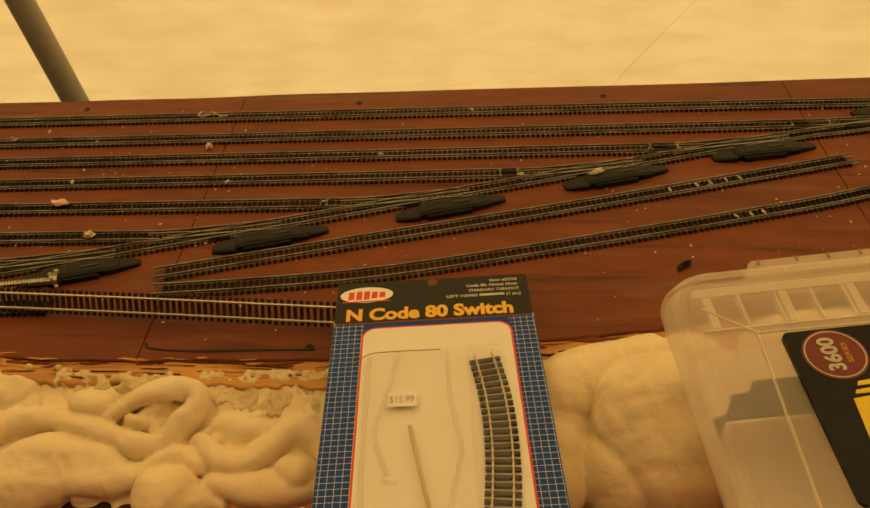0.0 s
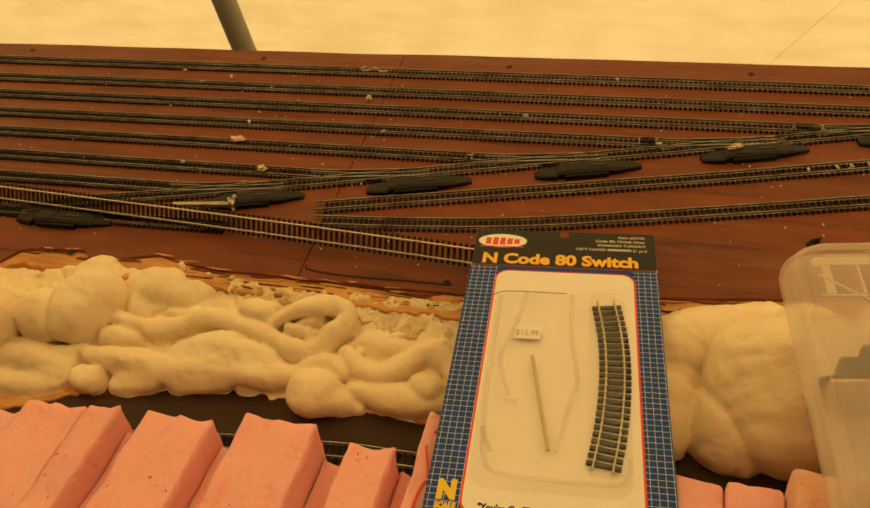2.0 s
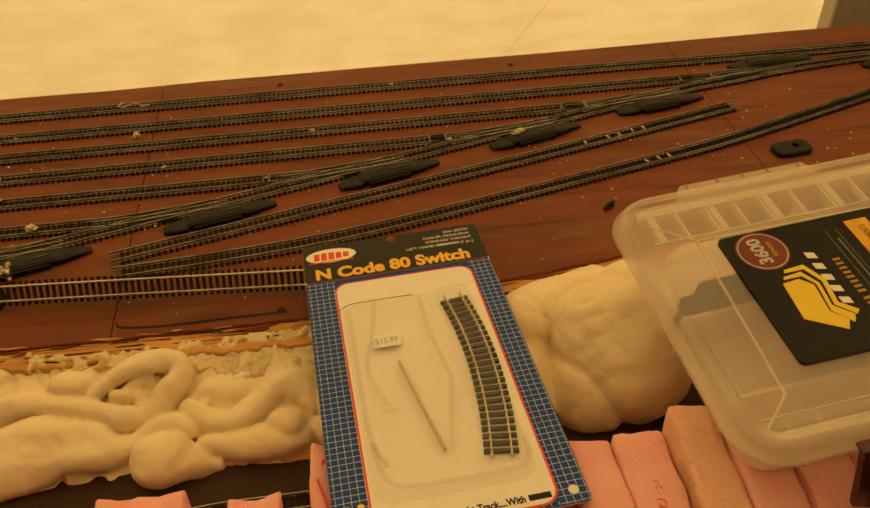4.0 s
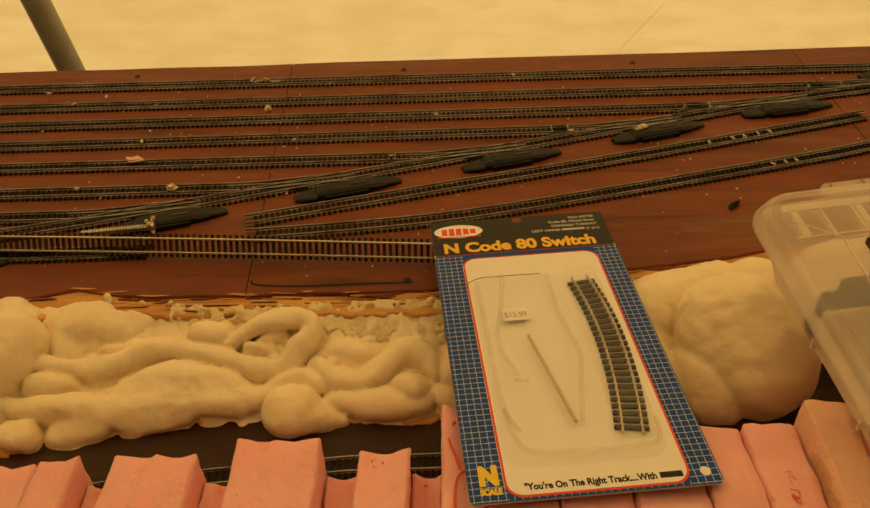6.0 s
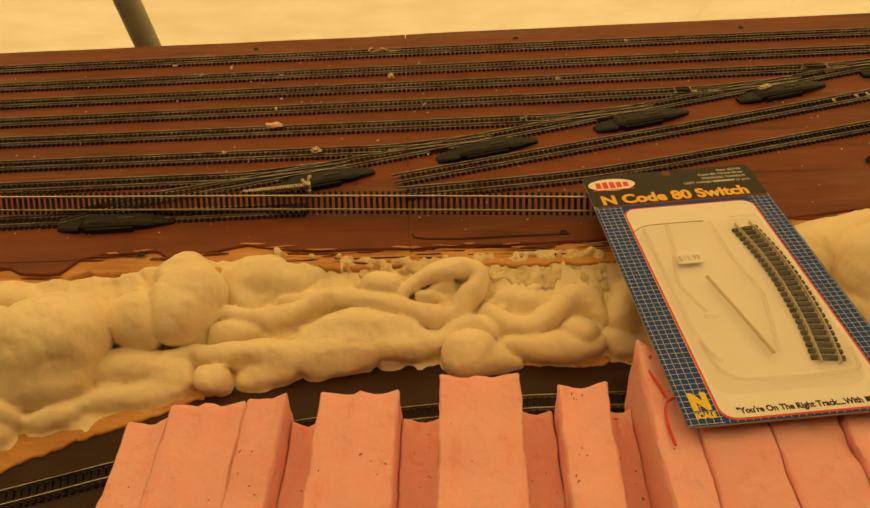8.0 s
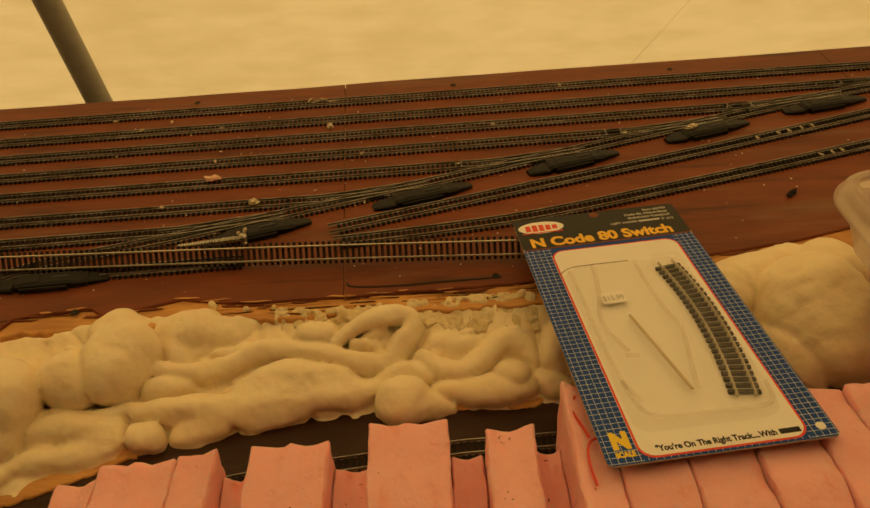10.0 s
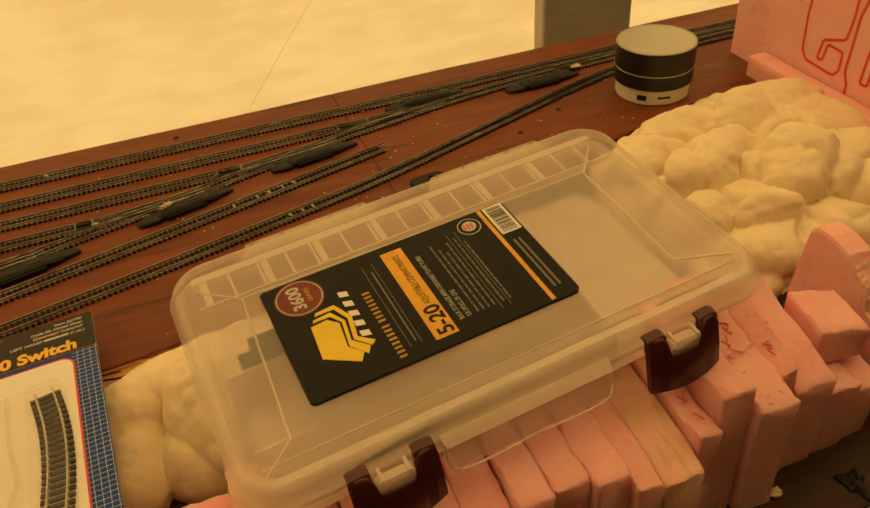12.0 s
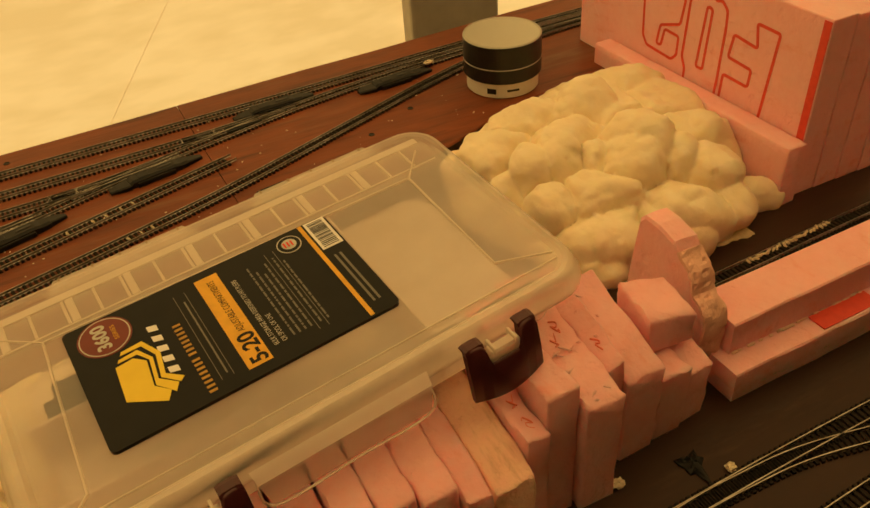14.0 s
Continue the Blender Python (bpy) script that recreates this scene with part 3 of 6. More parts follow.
def switch_machine(x, y, ang, name_label="black plastic switch machine beside a turnout"):
    """Stepped black housing: a raised middle, low wedge ends, a chamfered top and a slide slot."""
    root = thing("switch_machine", pose(x, y, 0, rz=ang), name_label, "switch machine", "switch machines")
    L = 0.081

    def wedge(name, pts, w0, w1, cham):
        bm = bmesh.new()
        rings = []
        for px, h, w in pts:
            rings.append([(px, -w * w0, 0), (px, w * w1, 0), (px, w * w1, h - cham), (px, w * w1 - cham, h), (px, -w * w0 + cham * 1.6, h), (px, -w * w0, h - cham * 1.2)])
        loft(bm, rings)
        return part(name, bm, MACHINE, root)

    wedge("housing", ((-0.024, 0.0046, 0.012), (-0.021, 0.0062, 0.013), (0.016, 0.0062, 0.013), (0.020, 0.0054, 0.013), (0.027, 0.0048, 0.011)), 0.55, 0.45, 0.0013)
    wedge("end_cap", ((-L / 2, 0.0024, 0.007), (-L / 2 + 0.006, 0.0036, 0.011), (-0.0242, 0.0042, 0.014)), 0.6, 0.4, 0.0008)
    wedge("end_cap", ((0.0272, 0.0042, 0.011), (L / 2 - 0.005, 0.0032, 0.008), (L / 2, 0.0022, 0.005)), 0.5, 0.5, 0.0006)
    bm = bmesh.new()
    block(bm, 0.002, 0.014, -0.0016, 0.0006, 0.0061, 0.0067, 0.0003)
    part("slide", bm, GREY_TIE, root)
    bm = bmesh.new()
    block(bm, -0.016, -0.006, -0.0050, 0.0040, 0.0061, 0.0066, 0.0003)
    part("cover", bm, MACHINE, root)
    bm = bmesh.new()
    block(bm, -0.019, 0.014, -0.0096, -0.0076, 0.0, 0.0042, 0.0006)
    part("foot", bm, MACHINE, root)
    return root


for x in (-0.0535, 0.0705, 0.1945, 0.3155):
    u = Vector((math.cos(radians(16.5)), math.sin(radians(16.5)), 0))
    switch_machine(x, ladder_y(x) - (0.0172 if x < 0.25 else 0.0150), 16.5)
switch_machine(0.4300, 0.1435, 11)
switch_machine(0.672, 0.1880, 4)
switch_machine(-0.192, -0.0475, 3)
switch_machine(0.553, 0.2035, 5, "greyish switch machine between two tracks")

# black throw plates and frogs of the turnouts
for k in range(2, 8):
    y0, s = rows_y[k]
    xj = (0.039 - 0.027 * ANG - y0) / (s - ANG)
    root = thing("turnout_frog", pose(xj + 0.0, row_y(k, xj) + 0.002, 0, rz=9), "black plastic turnout frog between the rails", "turnout", "turnout frogs")
    bm = bmesh.new()
    block(bm, -0.020, 0.014, -0.0072, 0.0072, 0.0, 0.0026, 0.0004)
    part("frog_plate", bm, BLACK, root)
    for dy, a in ((-0.0022, -5), (0.0024, 7)):
        bm = bmesh.new()
        sweep(bm, [Vector((-0.045, dy * 2.2, 0.0012)), Vector((0.0, dy * 0.6, 0.0012)), Vector((0.05, dy * 1.6, 0.0012))], RAIL_PROFILE)
        part("point_rail", bm, RAIL, root)

# tracks on the lower deck
LOWER = "model railway track on the dark lower deck"
track([(-0.45, -0.325), (-0.19, -0.2445), (-0.14, -0.229), (-0.05, -0.204), (0.07, -0.189), (0.13, -0.186), (0.4, -0.178), (0.76, -0.172), (0.92, -0.168), (1.5, -0.165)], LOWER, DECK)
track([(0.40, -0.330), (0.55, -0.310), (0.62, -0.3065), (0.75, -0.3065), (1.0, -0.312)], LOWER, DECK)
track([(0.50, -0.3185), (0.60, -0.3080), (0.65, -0.3075), (0.69, -0.3105), (0.74, -0.3215), (0.80, -0.338), (1.0, -0.400)], LOWER, DECK)
track([(0.45, -0.375), (0.60, -0.352), (0.72, -0.3435), (1.0, -0.342)], LOWER, DECK)

# the loose flex track lying on its edge
root = thing("flex_track", pose(0, 0, 0), "loose flex track tipped on its edge, bright rails and brown ties", "track")
lo = smooth_path([(-0.95, -0.004, 0.004), (-0.33, -0.0305, 0.0045), (-0.1, -0.0405, 0.0055), (0.01, -0.046, 0.006), (0.14, -0.053, 0.006), (0.19, -0.055, 0.006)], 0.0041)
tilt = radians(60)
across = Vector((0, math.cos(tilt), math.sin(tilt)))
face = Vector((0, -math.sin(tilt), math.cos(tilt)))
for side, nm in ((0.0, "rail"), (GAUGE, "rail")):
    bm = bmesh.new()
    sweep(bm, [p + across * side for p in lo], RAIL_PROFILE, up=face)
    part(nm, bm, BRIGHT_RAIL, root)
bm = bmesh.new()
block(bm, -0.0010, 0.0010, -0.0032, GAUGE + 0.0032, -0.0018, -0.0001, 0.0003)
tie_me = finish("tie", bm, BROWN_TIE)
for p in lo[::1]:
    ob = new("tie", tie_me)
    ob.parent = root
    m3 = Matrix((Vector((1, 0, 0)), across, face)).transposed().to_4x4()
    ob.matrix_basis = Matrix.Translation(p) @ m3


# ---- expanding foam ----
def tube(r, *pts):
    return r, smooth_path(pts, r * 0.3) if len(pts) > 1 else [Vector(pts[0])]


def strands(rnd, count, x0, x1, y0, y1, r0, r1, z_at):
    """Short curled strands strewn over a slope."""
    out = []
    for _ in range(count):
        x, y, r = rnd.uniform(x0, x1), rnd.uniform(y0, y1), rnd.uniform(r0, r1)
        a, ln = rnd.gauss(0, 0.5), rnd.uniform(1.0, 4.0) * r
        p = [(x + ln * k * math.cos(a) + 0.6 * r * math.sin(k * 2.1), y + ln * k * math.sin(a) * 0.7 + 0.5 * r * math.cos(k * 1.7)) for k in (-1, 0, 1)]
        out.append(tube(r, *[(u, v, z_at(u, v) - r * rnd.uniform(0.25, 0.6)) for u, v in p]))
    return out


def lattice_noise(P, freq, seed):
    """Smooth noise between -1 and 1 at the points P (n x 3)."""
    table = np.random.RandomState(seed).uniform(-1, 1, 32768)
    q = P * freq + 500.0
    i = np.floor(q).astype(np.int64)
    f = q - i
    f = f * f * (3 - 2 * f)
    out = np.zeros(len(P))
    for dx in (0, 1):
        for dy in (0, 1):
            for dz in (0, 1):
                h = ((i[:, 0] + dx) * 73 + (i[:, 1] + dy) * 1999 + (i[:, 2] + dz) * 7919) % 32768
                w = (f[:, 0] if dx else 1 - f[:, 0]) * (f[:, 1] if dy else 1 - f[:, 1]) * (f[:, 2] if dz else 1 - f[:, 2])
                out += w * table[h]
    return out


def skin(D, origin, h):
    """The zero surface of the distance grid D as vertices and quads (surface nets)."""
    ins = D < 0
    c = [ins[i:ins.shape[0] - 1 + i, j:ins.shape[1] - 1 + j, k:ins.shape[2] - 1 + k] for i in (0, 1) for j in (0, 1) for k in (0, 1)]
    n = sum(x.astype(np.int8) for x in c)
    cells = np.argwhere((n > 0) & (n < 8))
    pos, cnt = np.zeros((len(cells), 3)), np.zeros(len(cells))
    corner = lambda o: D[cells[:, 0] + o[0], cells[:, 1] + o[1], cells[:, 2] + o[2]]
    for ax in range(3):
        for p in (0, 1):
            for q in (0, 1):
                o = [p, q]
                o.insert(ax, 0)
                e = list(o)
                e[ax] = 1
                d0, d1 = corner(o), corner(e)
                cut = (d0 < 0) != (d1 < 0)
                t = np.where(cut, d0 / np.where(cut, d0 - d1, 1), 0)
                add = np.array(o, float)[None, :].repeat(len(cells), 0)
                add[:, ax] += t
                pos += add * cut[:, None]
                cnt += cut
    verts = np.array(origin) + (cells + pos / cnt[:, None]) * h
    idx = -np.ones(n.shape, np.int64)
    idx[tuple(cells.T)] = np.arange(len(cells))
    quads = []
    for ax in range(3):
        lo, hi = [slice(None)] * 3, [slice(None)] * 3
        lo[ax], hi[ax] = slice(0, -1), slice(1, None)
        A, B = ins[tuple(lo)], ins[tuple(hi)]
        e = np.argwhere(A != B)
        u, v = [k for k in range(3) if k != ax]
        e = e[(e[:, u] > 0) & (e[:, v] > 0) & (e[:, u] < n.shape[u]) & (e[:, v] < n.shape[v])]
        ids = []
        for du, dv in ((0, 0), (1, 0), (1, 1), (0, 1)):
            g = e.copy()
            g[:, u] -= du
            g[:, v] -= dv
            ids.append(idx[tuple(g.T)])
        f = np.stack(ids, 1)
        flip = A[tuple(e.T)] ^ (ax == 1)
        f[~flip] = f[~flip][:, ::-1]
        quads.append(f)
    return verts, np.concatenate(quads)


def foam(name, label, x0, x1, y0, y1, z1, base, tubes, step=0.0016, warp=0.004, parent=None, material=None, blend=0.0010, rough=0.0007, warp_freq=38.0, billow=0.0, quilt=0.0, seam=0.0, lobes=None):
    """Set foam: many strands pressed together on a sloping bed."""
    z0 = DECK - 0.005
    shape = tuple(round((b - a) / step) + 1 for a, b in ((x0, x1), (y0, y1), (z0, z1)))
    ax = [a + step * np.arange(n) for a, n in zip((x0, y0, z0), shape)]
    X, Y = np.meshgrid(ax[0], ax[1], indexing="ij")
    bed = np.array([[base(x, y) for y in ax[1]] for x in ax[0]])
    D = (ax[2][None, None, :] - bed[:, :, None]) * 0.8
    P = np.stack(np.meshgrid(*ax, indexing="ij"), -1).reshape(-1, 3)
    W = np.stack([P[:, k] + warp * lattice_noise(P, warp_freq, 40 + k) for k in range(3)], 1).reshape(*shape, 3)
    if quilt:
        # pads pressed against each other, with a crease where two meet
        near = np.abs(D) < 0.03
        w = W[near]
        d1, d2 = np.full(len(w), 1.0), np.full(len(w), 1.0)
        for r, path in tubes:
            d = np.min([np.linalg.norm(w - np.array(c), axis=1) for c in path[::4]], axis=0) - 0.7 * r
            d2 = np.minimum(d2, np.maximum(d, d1))
            d1 = np.minimum(d1, d)
        D[near] -= quilt * (np.clip((d2 - d1) / 0.010, 0, 1) ** 0.5 - 0.6)
    first, second = np.full(shape, 1.0), np.full(shape, 1.0)
    for lobe in lobes or [[t] for t in tubes]:
        # the strands of one lobe run into each other; two lobes meet in a crease
        pad = max(r for r, _ in lobe) + warp + 0.006
        pts = [p for _, path in lobe for p in path]
        lo = [max(0, int((min(p[k] for p in pts) - pad - o) / step)) for k, o in enumerate((x0, y0, z0))]
        hi = [min(n, int((max(p[k] for p in pts) + pad - o) / step) + 2) for k, (o, n) in enumerate(zip((x0, y0, z0), shape))]
        if any(b <= a for a, b in zip(lo, hi)):
            continue
        win = tuple(slice(a, b) for a, b in zip(lo, hi))
        w = W[win]
        d = None
        for r, path in lobe:
            e = np.full(w.shape[:3], 1.0)
            for k, c in enumerate(path):
                thin = 0.68 + 0.32 * math.sin(math.pi * (k + 0.5) / len(path)) ** 0.5 if len(path) > 4 else 1.0
                rr = r * thin * (1 + 0.06 * math.sin(k * 0.45 + r * 900))
                e = np.minimum(e, np.sqrt((w[..., 0] - c[0]) ** 2 + (w[..., 1] - c[1]) ** 2 + (w[..., 2] - c[2]) ** 2) - rr)
            if d is None:
                d = e
            else:
                m = np.maximum(0.006 - np.abs(d - e), 0) / 0.006
                d = np.minimum(d, e) - m * m * 0.0015
        if seam:
            second[win] = np.minimum(second[win], np.maximum(first[win], d))
            first[win] = np.minimum(first[win], d)
        old = D[win]
        m = np.maximum(blend - np.abs(old - d), 0) / blend
        D[win] = np.minimum(old, d) - m * m * blend * 0.25
    if seam:
        # a thin crease where two strands meet
        D += seam * (1 - np.clip((second - first) / 0.0045, 0, 1) ** 0.6)
    D += (rough * (lattice_noise(P, 110.0, 7) + 0.6 * lattice_noise(P, 260.0, 8))).reshape(shape)
    if billow:
        D -= (billow * (np.abs(lattice_noise(P, 42.0, 17)) + 0.5 * np.abs(lattice_noise(P, 95.0, 18)) - 0.45)).reshape(shape)
    verts, quads = skin(D, (x0, y0, z0), step)
    me = bpy.data.meshes.new(name)
    me.from_pydata(verts.tolist(), [], quads.tolist())
    me.materials.append(material or FOAM)
    me.shade_smooth()
    ob = new(name, me)
    ob.parent = parent
    return ob if parent else tagged(ob, label, "spray foam")


def ease(t):
    t = min(1.0, max(0.0, t))
    return t * t * (3 - 2 * t)


def bank_foot(x):
    return float(np.interp(x, (-0.6, -0.243, -0.2, -0.138, -0.1, -0.018, 0.05, 0.165), (-0.252, -0.236, -0.222, -0.194, -0.177, -0.163, -0.160, -0.157))) + wavy(x, 0.003, 40.0, 4.0)


def bank(x, y):
    """The sloping bed of the long foam bank."""
    yb, yf = float(np.interp(x, FOAM_X, FOAM_Y)) + wavy(x, 0.003, 60.0, 2.0), bank_foot(x)
    t = (y - yb) / (yf - yb)
    if t < 0:
        return -0.004 + t * 0.3
    skirt = 0.0055 * ease((1.04 - t) / 0.08)
    return max(DECK - 0.005 + skirt, DECK - 0.0012 + 0.0030 * ease((1 - t) / 0.35) + (0.0265 - 0.002 * ease((-0.08 - x) / 0.06)) * (1 - t ** 0.9)) + 0.0025 * ease((x - 0.06) / 0.02) * ease((1 - t) / 0.2) + 0.0085 * ease((-0.035 - x) / 0.03) * max(0, 1 - t / 0.55) * ease(t / 0.06) + 0.0014 * noise.noise((x * 55, y * 55, 3)) + 0.0006 * noise.noise((x * 170, y * 170, 5))


for x0, x1 in ((-0.30, -0.105), (0.060, 0.20)):
    bare = sheet_strip(x0, x1, 0.002, lambda x: bank_foot(x) + (0.001 if x > 0 else -0.001 - 0.003 * ease((-0.16 - x) / 0.06)) + wavy(x, 0.005, 35.0, 14.0) + wavy(x, 0.002, 160.0, 3.0), lambda x: bank_foot(x) + 0.02, DECK + 0.0002, DECK + 0.0016)
    tagged(part("bare_wood", bare, RAW_WOOD), "strip of bare torn wood at the foot of the foam", "wood strip", "bare wood strips")
rnd = random.Random(11)
BANK = {}


def strand(lobe, r, *pts):
    """One strand of the long bank; strands of one lobe melt together."""
    BANK.setdefault(lobe, []).append(tube(r, *pts))


strand("big ball", 0.0292, (-0.202, -0.157, -0.008), (-0.194, -0.153, -0.008))
strand("big ball", 0.0200, (-0.207, -0.176, -0.019), (-0.192, -0.173, -0.019))
strand("big ball", 0.0162, (-0.239, -0.142, -0.011), (-0.239, -0.158, -0.014))
strand("second ball", 0.0205, (-0.151, -0.137, -0.010), (-0.148, -0.136, -0.010))
strand("leaning ball", 0.0234, (-0.128, -0.128, -0.009), (-0.122, -0.117, -0.007))
strand("leaning ball", 0.0133, (-0.137, -0.097, -0.005), (-0.132, -0.093, -0.004))
strand("wrinkle", 0.0084, (-0.265, -0.143, -0.011), (-0.260, -0.130, -0.008), (-0.255, -0.120, -0.006), (-0.244, -0.116, -0.005))
strand("wrinkle", 0.0099, (-0.240, -0.118, -0.007), (-0.225, -0.121, -0.007))
strand("west pad", 0.0240, (-0.262, -0.206, -0.028), (-0.236, -0.202, -0.028))
strand("big ball", 0.0089, (-0.238, -0.177, -0.019), (-0.251, -0.162, -0.016), (-0.253, -0.146, -0.013))
strand("skirt", 0.0108, (-0.175, -0.166, -0.021), (-0.156, -0.163, -0.022), (-0.134, -0.163, -0.024), (-0.119, -0.164, -0.025))
strand("broad tongue", 0.0063, (-0.166, -0.156, -0.018), (-0.147, -0.157, -0.020), (-0.129, -0.157, -0.021), (-0.113, -0.150, -0.021))
strand("skirt", 0.0081, (-0.171, -0.186, -0.027), (-0.150, -0.181, -0.027), (-0.131, -0.176, -0.028), (-0.113, -0.171, -0.028))
strand("skirt", 0.0132, (-0.239, -0.198, -0.024), (-0.222, -0.196, -0.024), (-0.213, -0.198, -0.025))
strand("skirt", 0.0100, (-0.214, -0.186, -0.023), (-0.194, -0.178, -0.022), (-0.181, -0.171, -0.022))
strand("skirt", 0.0075, (-0.199, -0.200, -0.028), (-0.178, -0.192, -0.028))
strand("side fold", 0.0096, (-0.103, -0.139, -0.020), (-0.091, -0.136, -0.020), (-0.080, -0.134, -0.019))
strand("crown", 0.0153, (-0.100, -0.094, -0.012), (-0.082, -0.095, -0.011), (-0.062, -0.099, -0.012))
strand("crown", 0.0090, (-0.094, -0.109, -0.012), (-0.088, -0.119, -0.015))
strand("long loop", 0.0080, (-0.104, -0.126, -0.013), (-0.088, -0.129, -0.014), (-0.070, -0.130, -0.014), (-0.054, -0.125, -0.012), (-0.039, -0.119, -0.010), (-0.020, -0.118, -0.010), (-0.002, -0.121, -0.011), (0.015, -0.127, -0.014), (0.029, -0.132, -0.015), (0.043, -0.129, -0.015), (0.052, -0.119, -0.011), (0.058, -0.108, -0.007), (0.056, -0.100, -0.004), (0.045, -0.099, -0.002), (0.032, -0.104, -0.003), (0.020, -0.109, -0.006), (0.010, -0.115, -0.008))
strand("loop root", 0.0097, (-0.006, -0.109, -0.006), (0.003, -0.110, -0.006))
strand("inner bud", 0.0060, (0.023, -0.118, -0.011), (0.028, -0.119, -0.011))
strand("broad tongue", 0.0110, (-0.105, -0.155, -0.022), (-0.082, -0.155, -0.022), (-0.054, -0.154, -0.023), (-0.026, -0.151, -0.023), (0.001, -0.149, -0.023), (0.026, -0.148, -0.023), (0.040, -0.143, -0.021))
strand("broad tongue", 0.0117, (-0.046, -0.143, -0.020), (-0.025, -0.137, -0.018), (-0.004, -0.136, -0.018), (0.016, -0.140, -0.019))
strand("crossing", 0.0083, (0.029, -0.150, -0.022), (0.040, -0.142, -0.020), (0.049, -0.136, -0.017), (0.060, -0.134, -0.017), (0.069, -0.139, -0.019))
strand("knob", 0.0111, (-0.102, -0.171, -0.026), (-0.098, -0.170, -0.026))
strand("broad tongue", 0.0071, (-0.083, -0.169, -0.029), (-0.070, -0.166, -0.028), (-0.058, -0.163, -0.028))
strand("broad tongue", 0.0063, (-0.042, -0.162, -0.028), (-0.025, -0.160, -0.028), (-0.008, -0.156, -0.027))
strand("drop", 0.0154, (0.052, -0.155, -0.022), (0.054, -0.154, -0.022))
strand("drop", 0.0103, (0.064, -0.154, -0.026), (0.070, -0.154, -0.027))
strand("drop", 0.0052, (0.075, -0.155, -0.028), (0.083, -0.156, -0.029))
strand("arch", 0.0088, (0.064, -0.127, -0.015), (0.076, -0.135, -0.018), (0.091, -0.137, -0.019), (0.100, -0.131, -0.017), (0.111, -0.122, -0.013), (0.121, -0.118, -0.012), (0.131, -0.123, -0.014), (0.137, -0.133, -0.017))
strand("arch foot", 0.0104, (0.077, -0.147, -0.025), (0.093, -0.147, -0.025), (0.113, -0.147, -0.025), (0.133, -0.145, -0.025))
strand("curl", 0.0094, (0.123, -0.142, -0.020), (0.118, -0.140, -0.020))
strand("rough slope", 0.0107, (0.075, -0.114, -0.017), (0.096, -0.115, -0.017))
strand("end pad", 0.0136, (0.149, -0.130, -0.020), (0.157, -0.119, -0.016))
strand("end foot", 0.0091, (0.140, -0.143, -0.025), (0.153, -0.145, -0.026))
strand("west pad", 0.0240, (-0.262, -0.206, -0.028), (-0.236, -0.202, -0.028))
strand("west mid", 0.0210, (-0.286, -0.172, -0.016), (-0.269, -0.162, -0.013))
strand("west top", 0.0215, (-0.317, -0.120, -0.010), (-0.293, -0.124, -0.011))
strand("west rim", 0.0110, (-0.333, -0.098, -0.006), (-0.305, -0.101, -0.006))
strand("west fold", 0.0081, (-0.250, -0.125, -0.006), (-0.255, -0.136, -0.009), (-0.257, -0.149, -0.011), (-0.249, -0.159, -0.013))
strand("west fold2", 0.0100, (-0.305, -0.151, -0.013), (-0.291, -0.146, -0.012), (-0.274, -0.144, -0.011))
strand("west foot", 0.0128, (-0.218, -0.201, -0.027), (-0.228, -0.211, -0.028))
rnd2 = random.Random(23)
for k in range(26):
    x, t = rnd2.uniform(-0.28, 0.15), rnd2.uniform(0.25, 0.80)
    y0, y1 = float(np.interp(x, FOAM_X, FOAM_Y)), bank_foot(x)
    y, a, ln, r = y0 + (y1 - y0) * t, rnd2.gauss(0, 0.4), rnd2.uniform(0.008, 0.022), rnd2.uniform(0.0035, 0.0065)
    pts = [(x + q * ln * math.cos(a), y + q * ln * math.sin(a) + 0.003 * math.sin(q * 2.2)) for q in (-1, -0.3, 0.4, 1)]
    strand("small fold %d" % k, r, *[(u, v, bank(u, v) - 0.15 * r) for u, v in pts])
strand("far fold", 0.0148, (-0.351, -0.197, -0.042), (-0.304, -0.182, -0.041), (-0.353, -0.148, -0.027), (-0.337, -0.118, -0.014))
strand("far ball", 0.038, (-0.368, -0.136, -0.034))
strand("far roll", 0.030, (-0.43, -0.15, -0.03), (-0.62, -0.16, -0.03))
strand("far pad", 0.020, (-0.310, -0.185, -0.028))
strand("far pad", 0.016, (-0.320, -0.125, -0.006), (-0.295, -0.115, -0.004))
for k, t in enumerate(strands(rnd, 30, -0.62, -0.32, -0.2, -0.1, 0.010, 0.022, bank)):
    BANK["far strand %d" % k] = [t]
bank_ob = foam("spray_foam", "cream expanding foam in thick strands and lumps along the deck edge", -0.60, 0.215, -0.25, -0.070, 0.033, bank, (), 0.0014, 0.0026, blend=0.0028, rough=0.0007, billow=0.0012, seam=0.0022, lobes=list(BANK.values()))


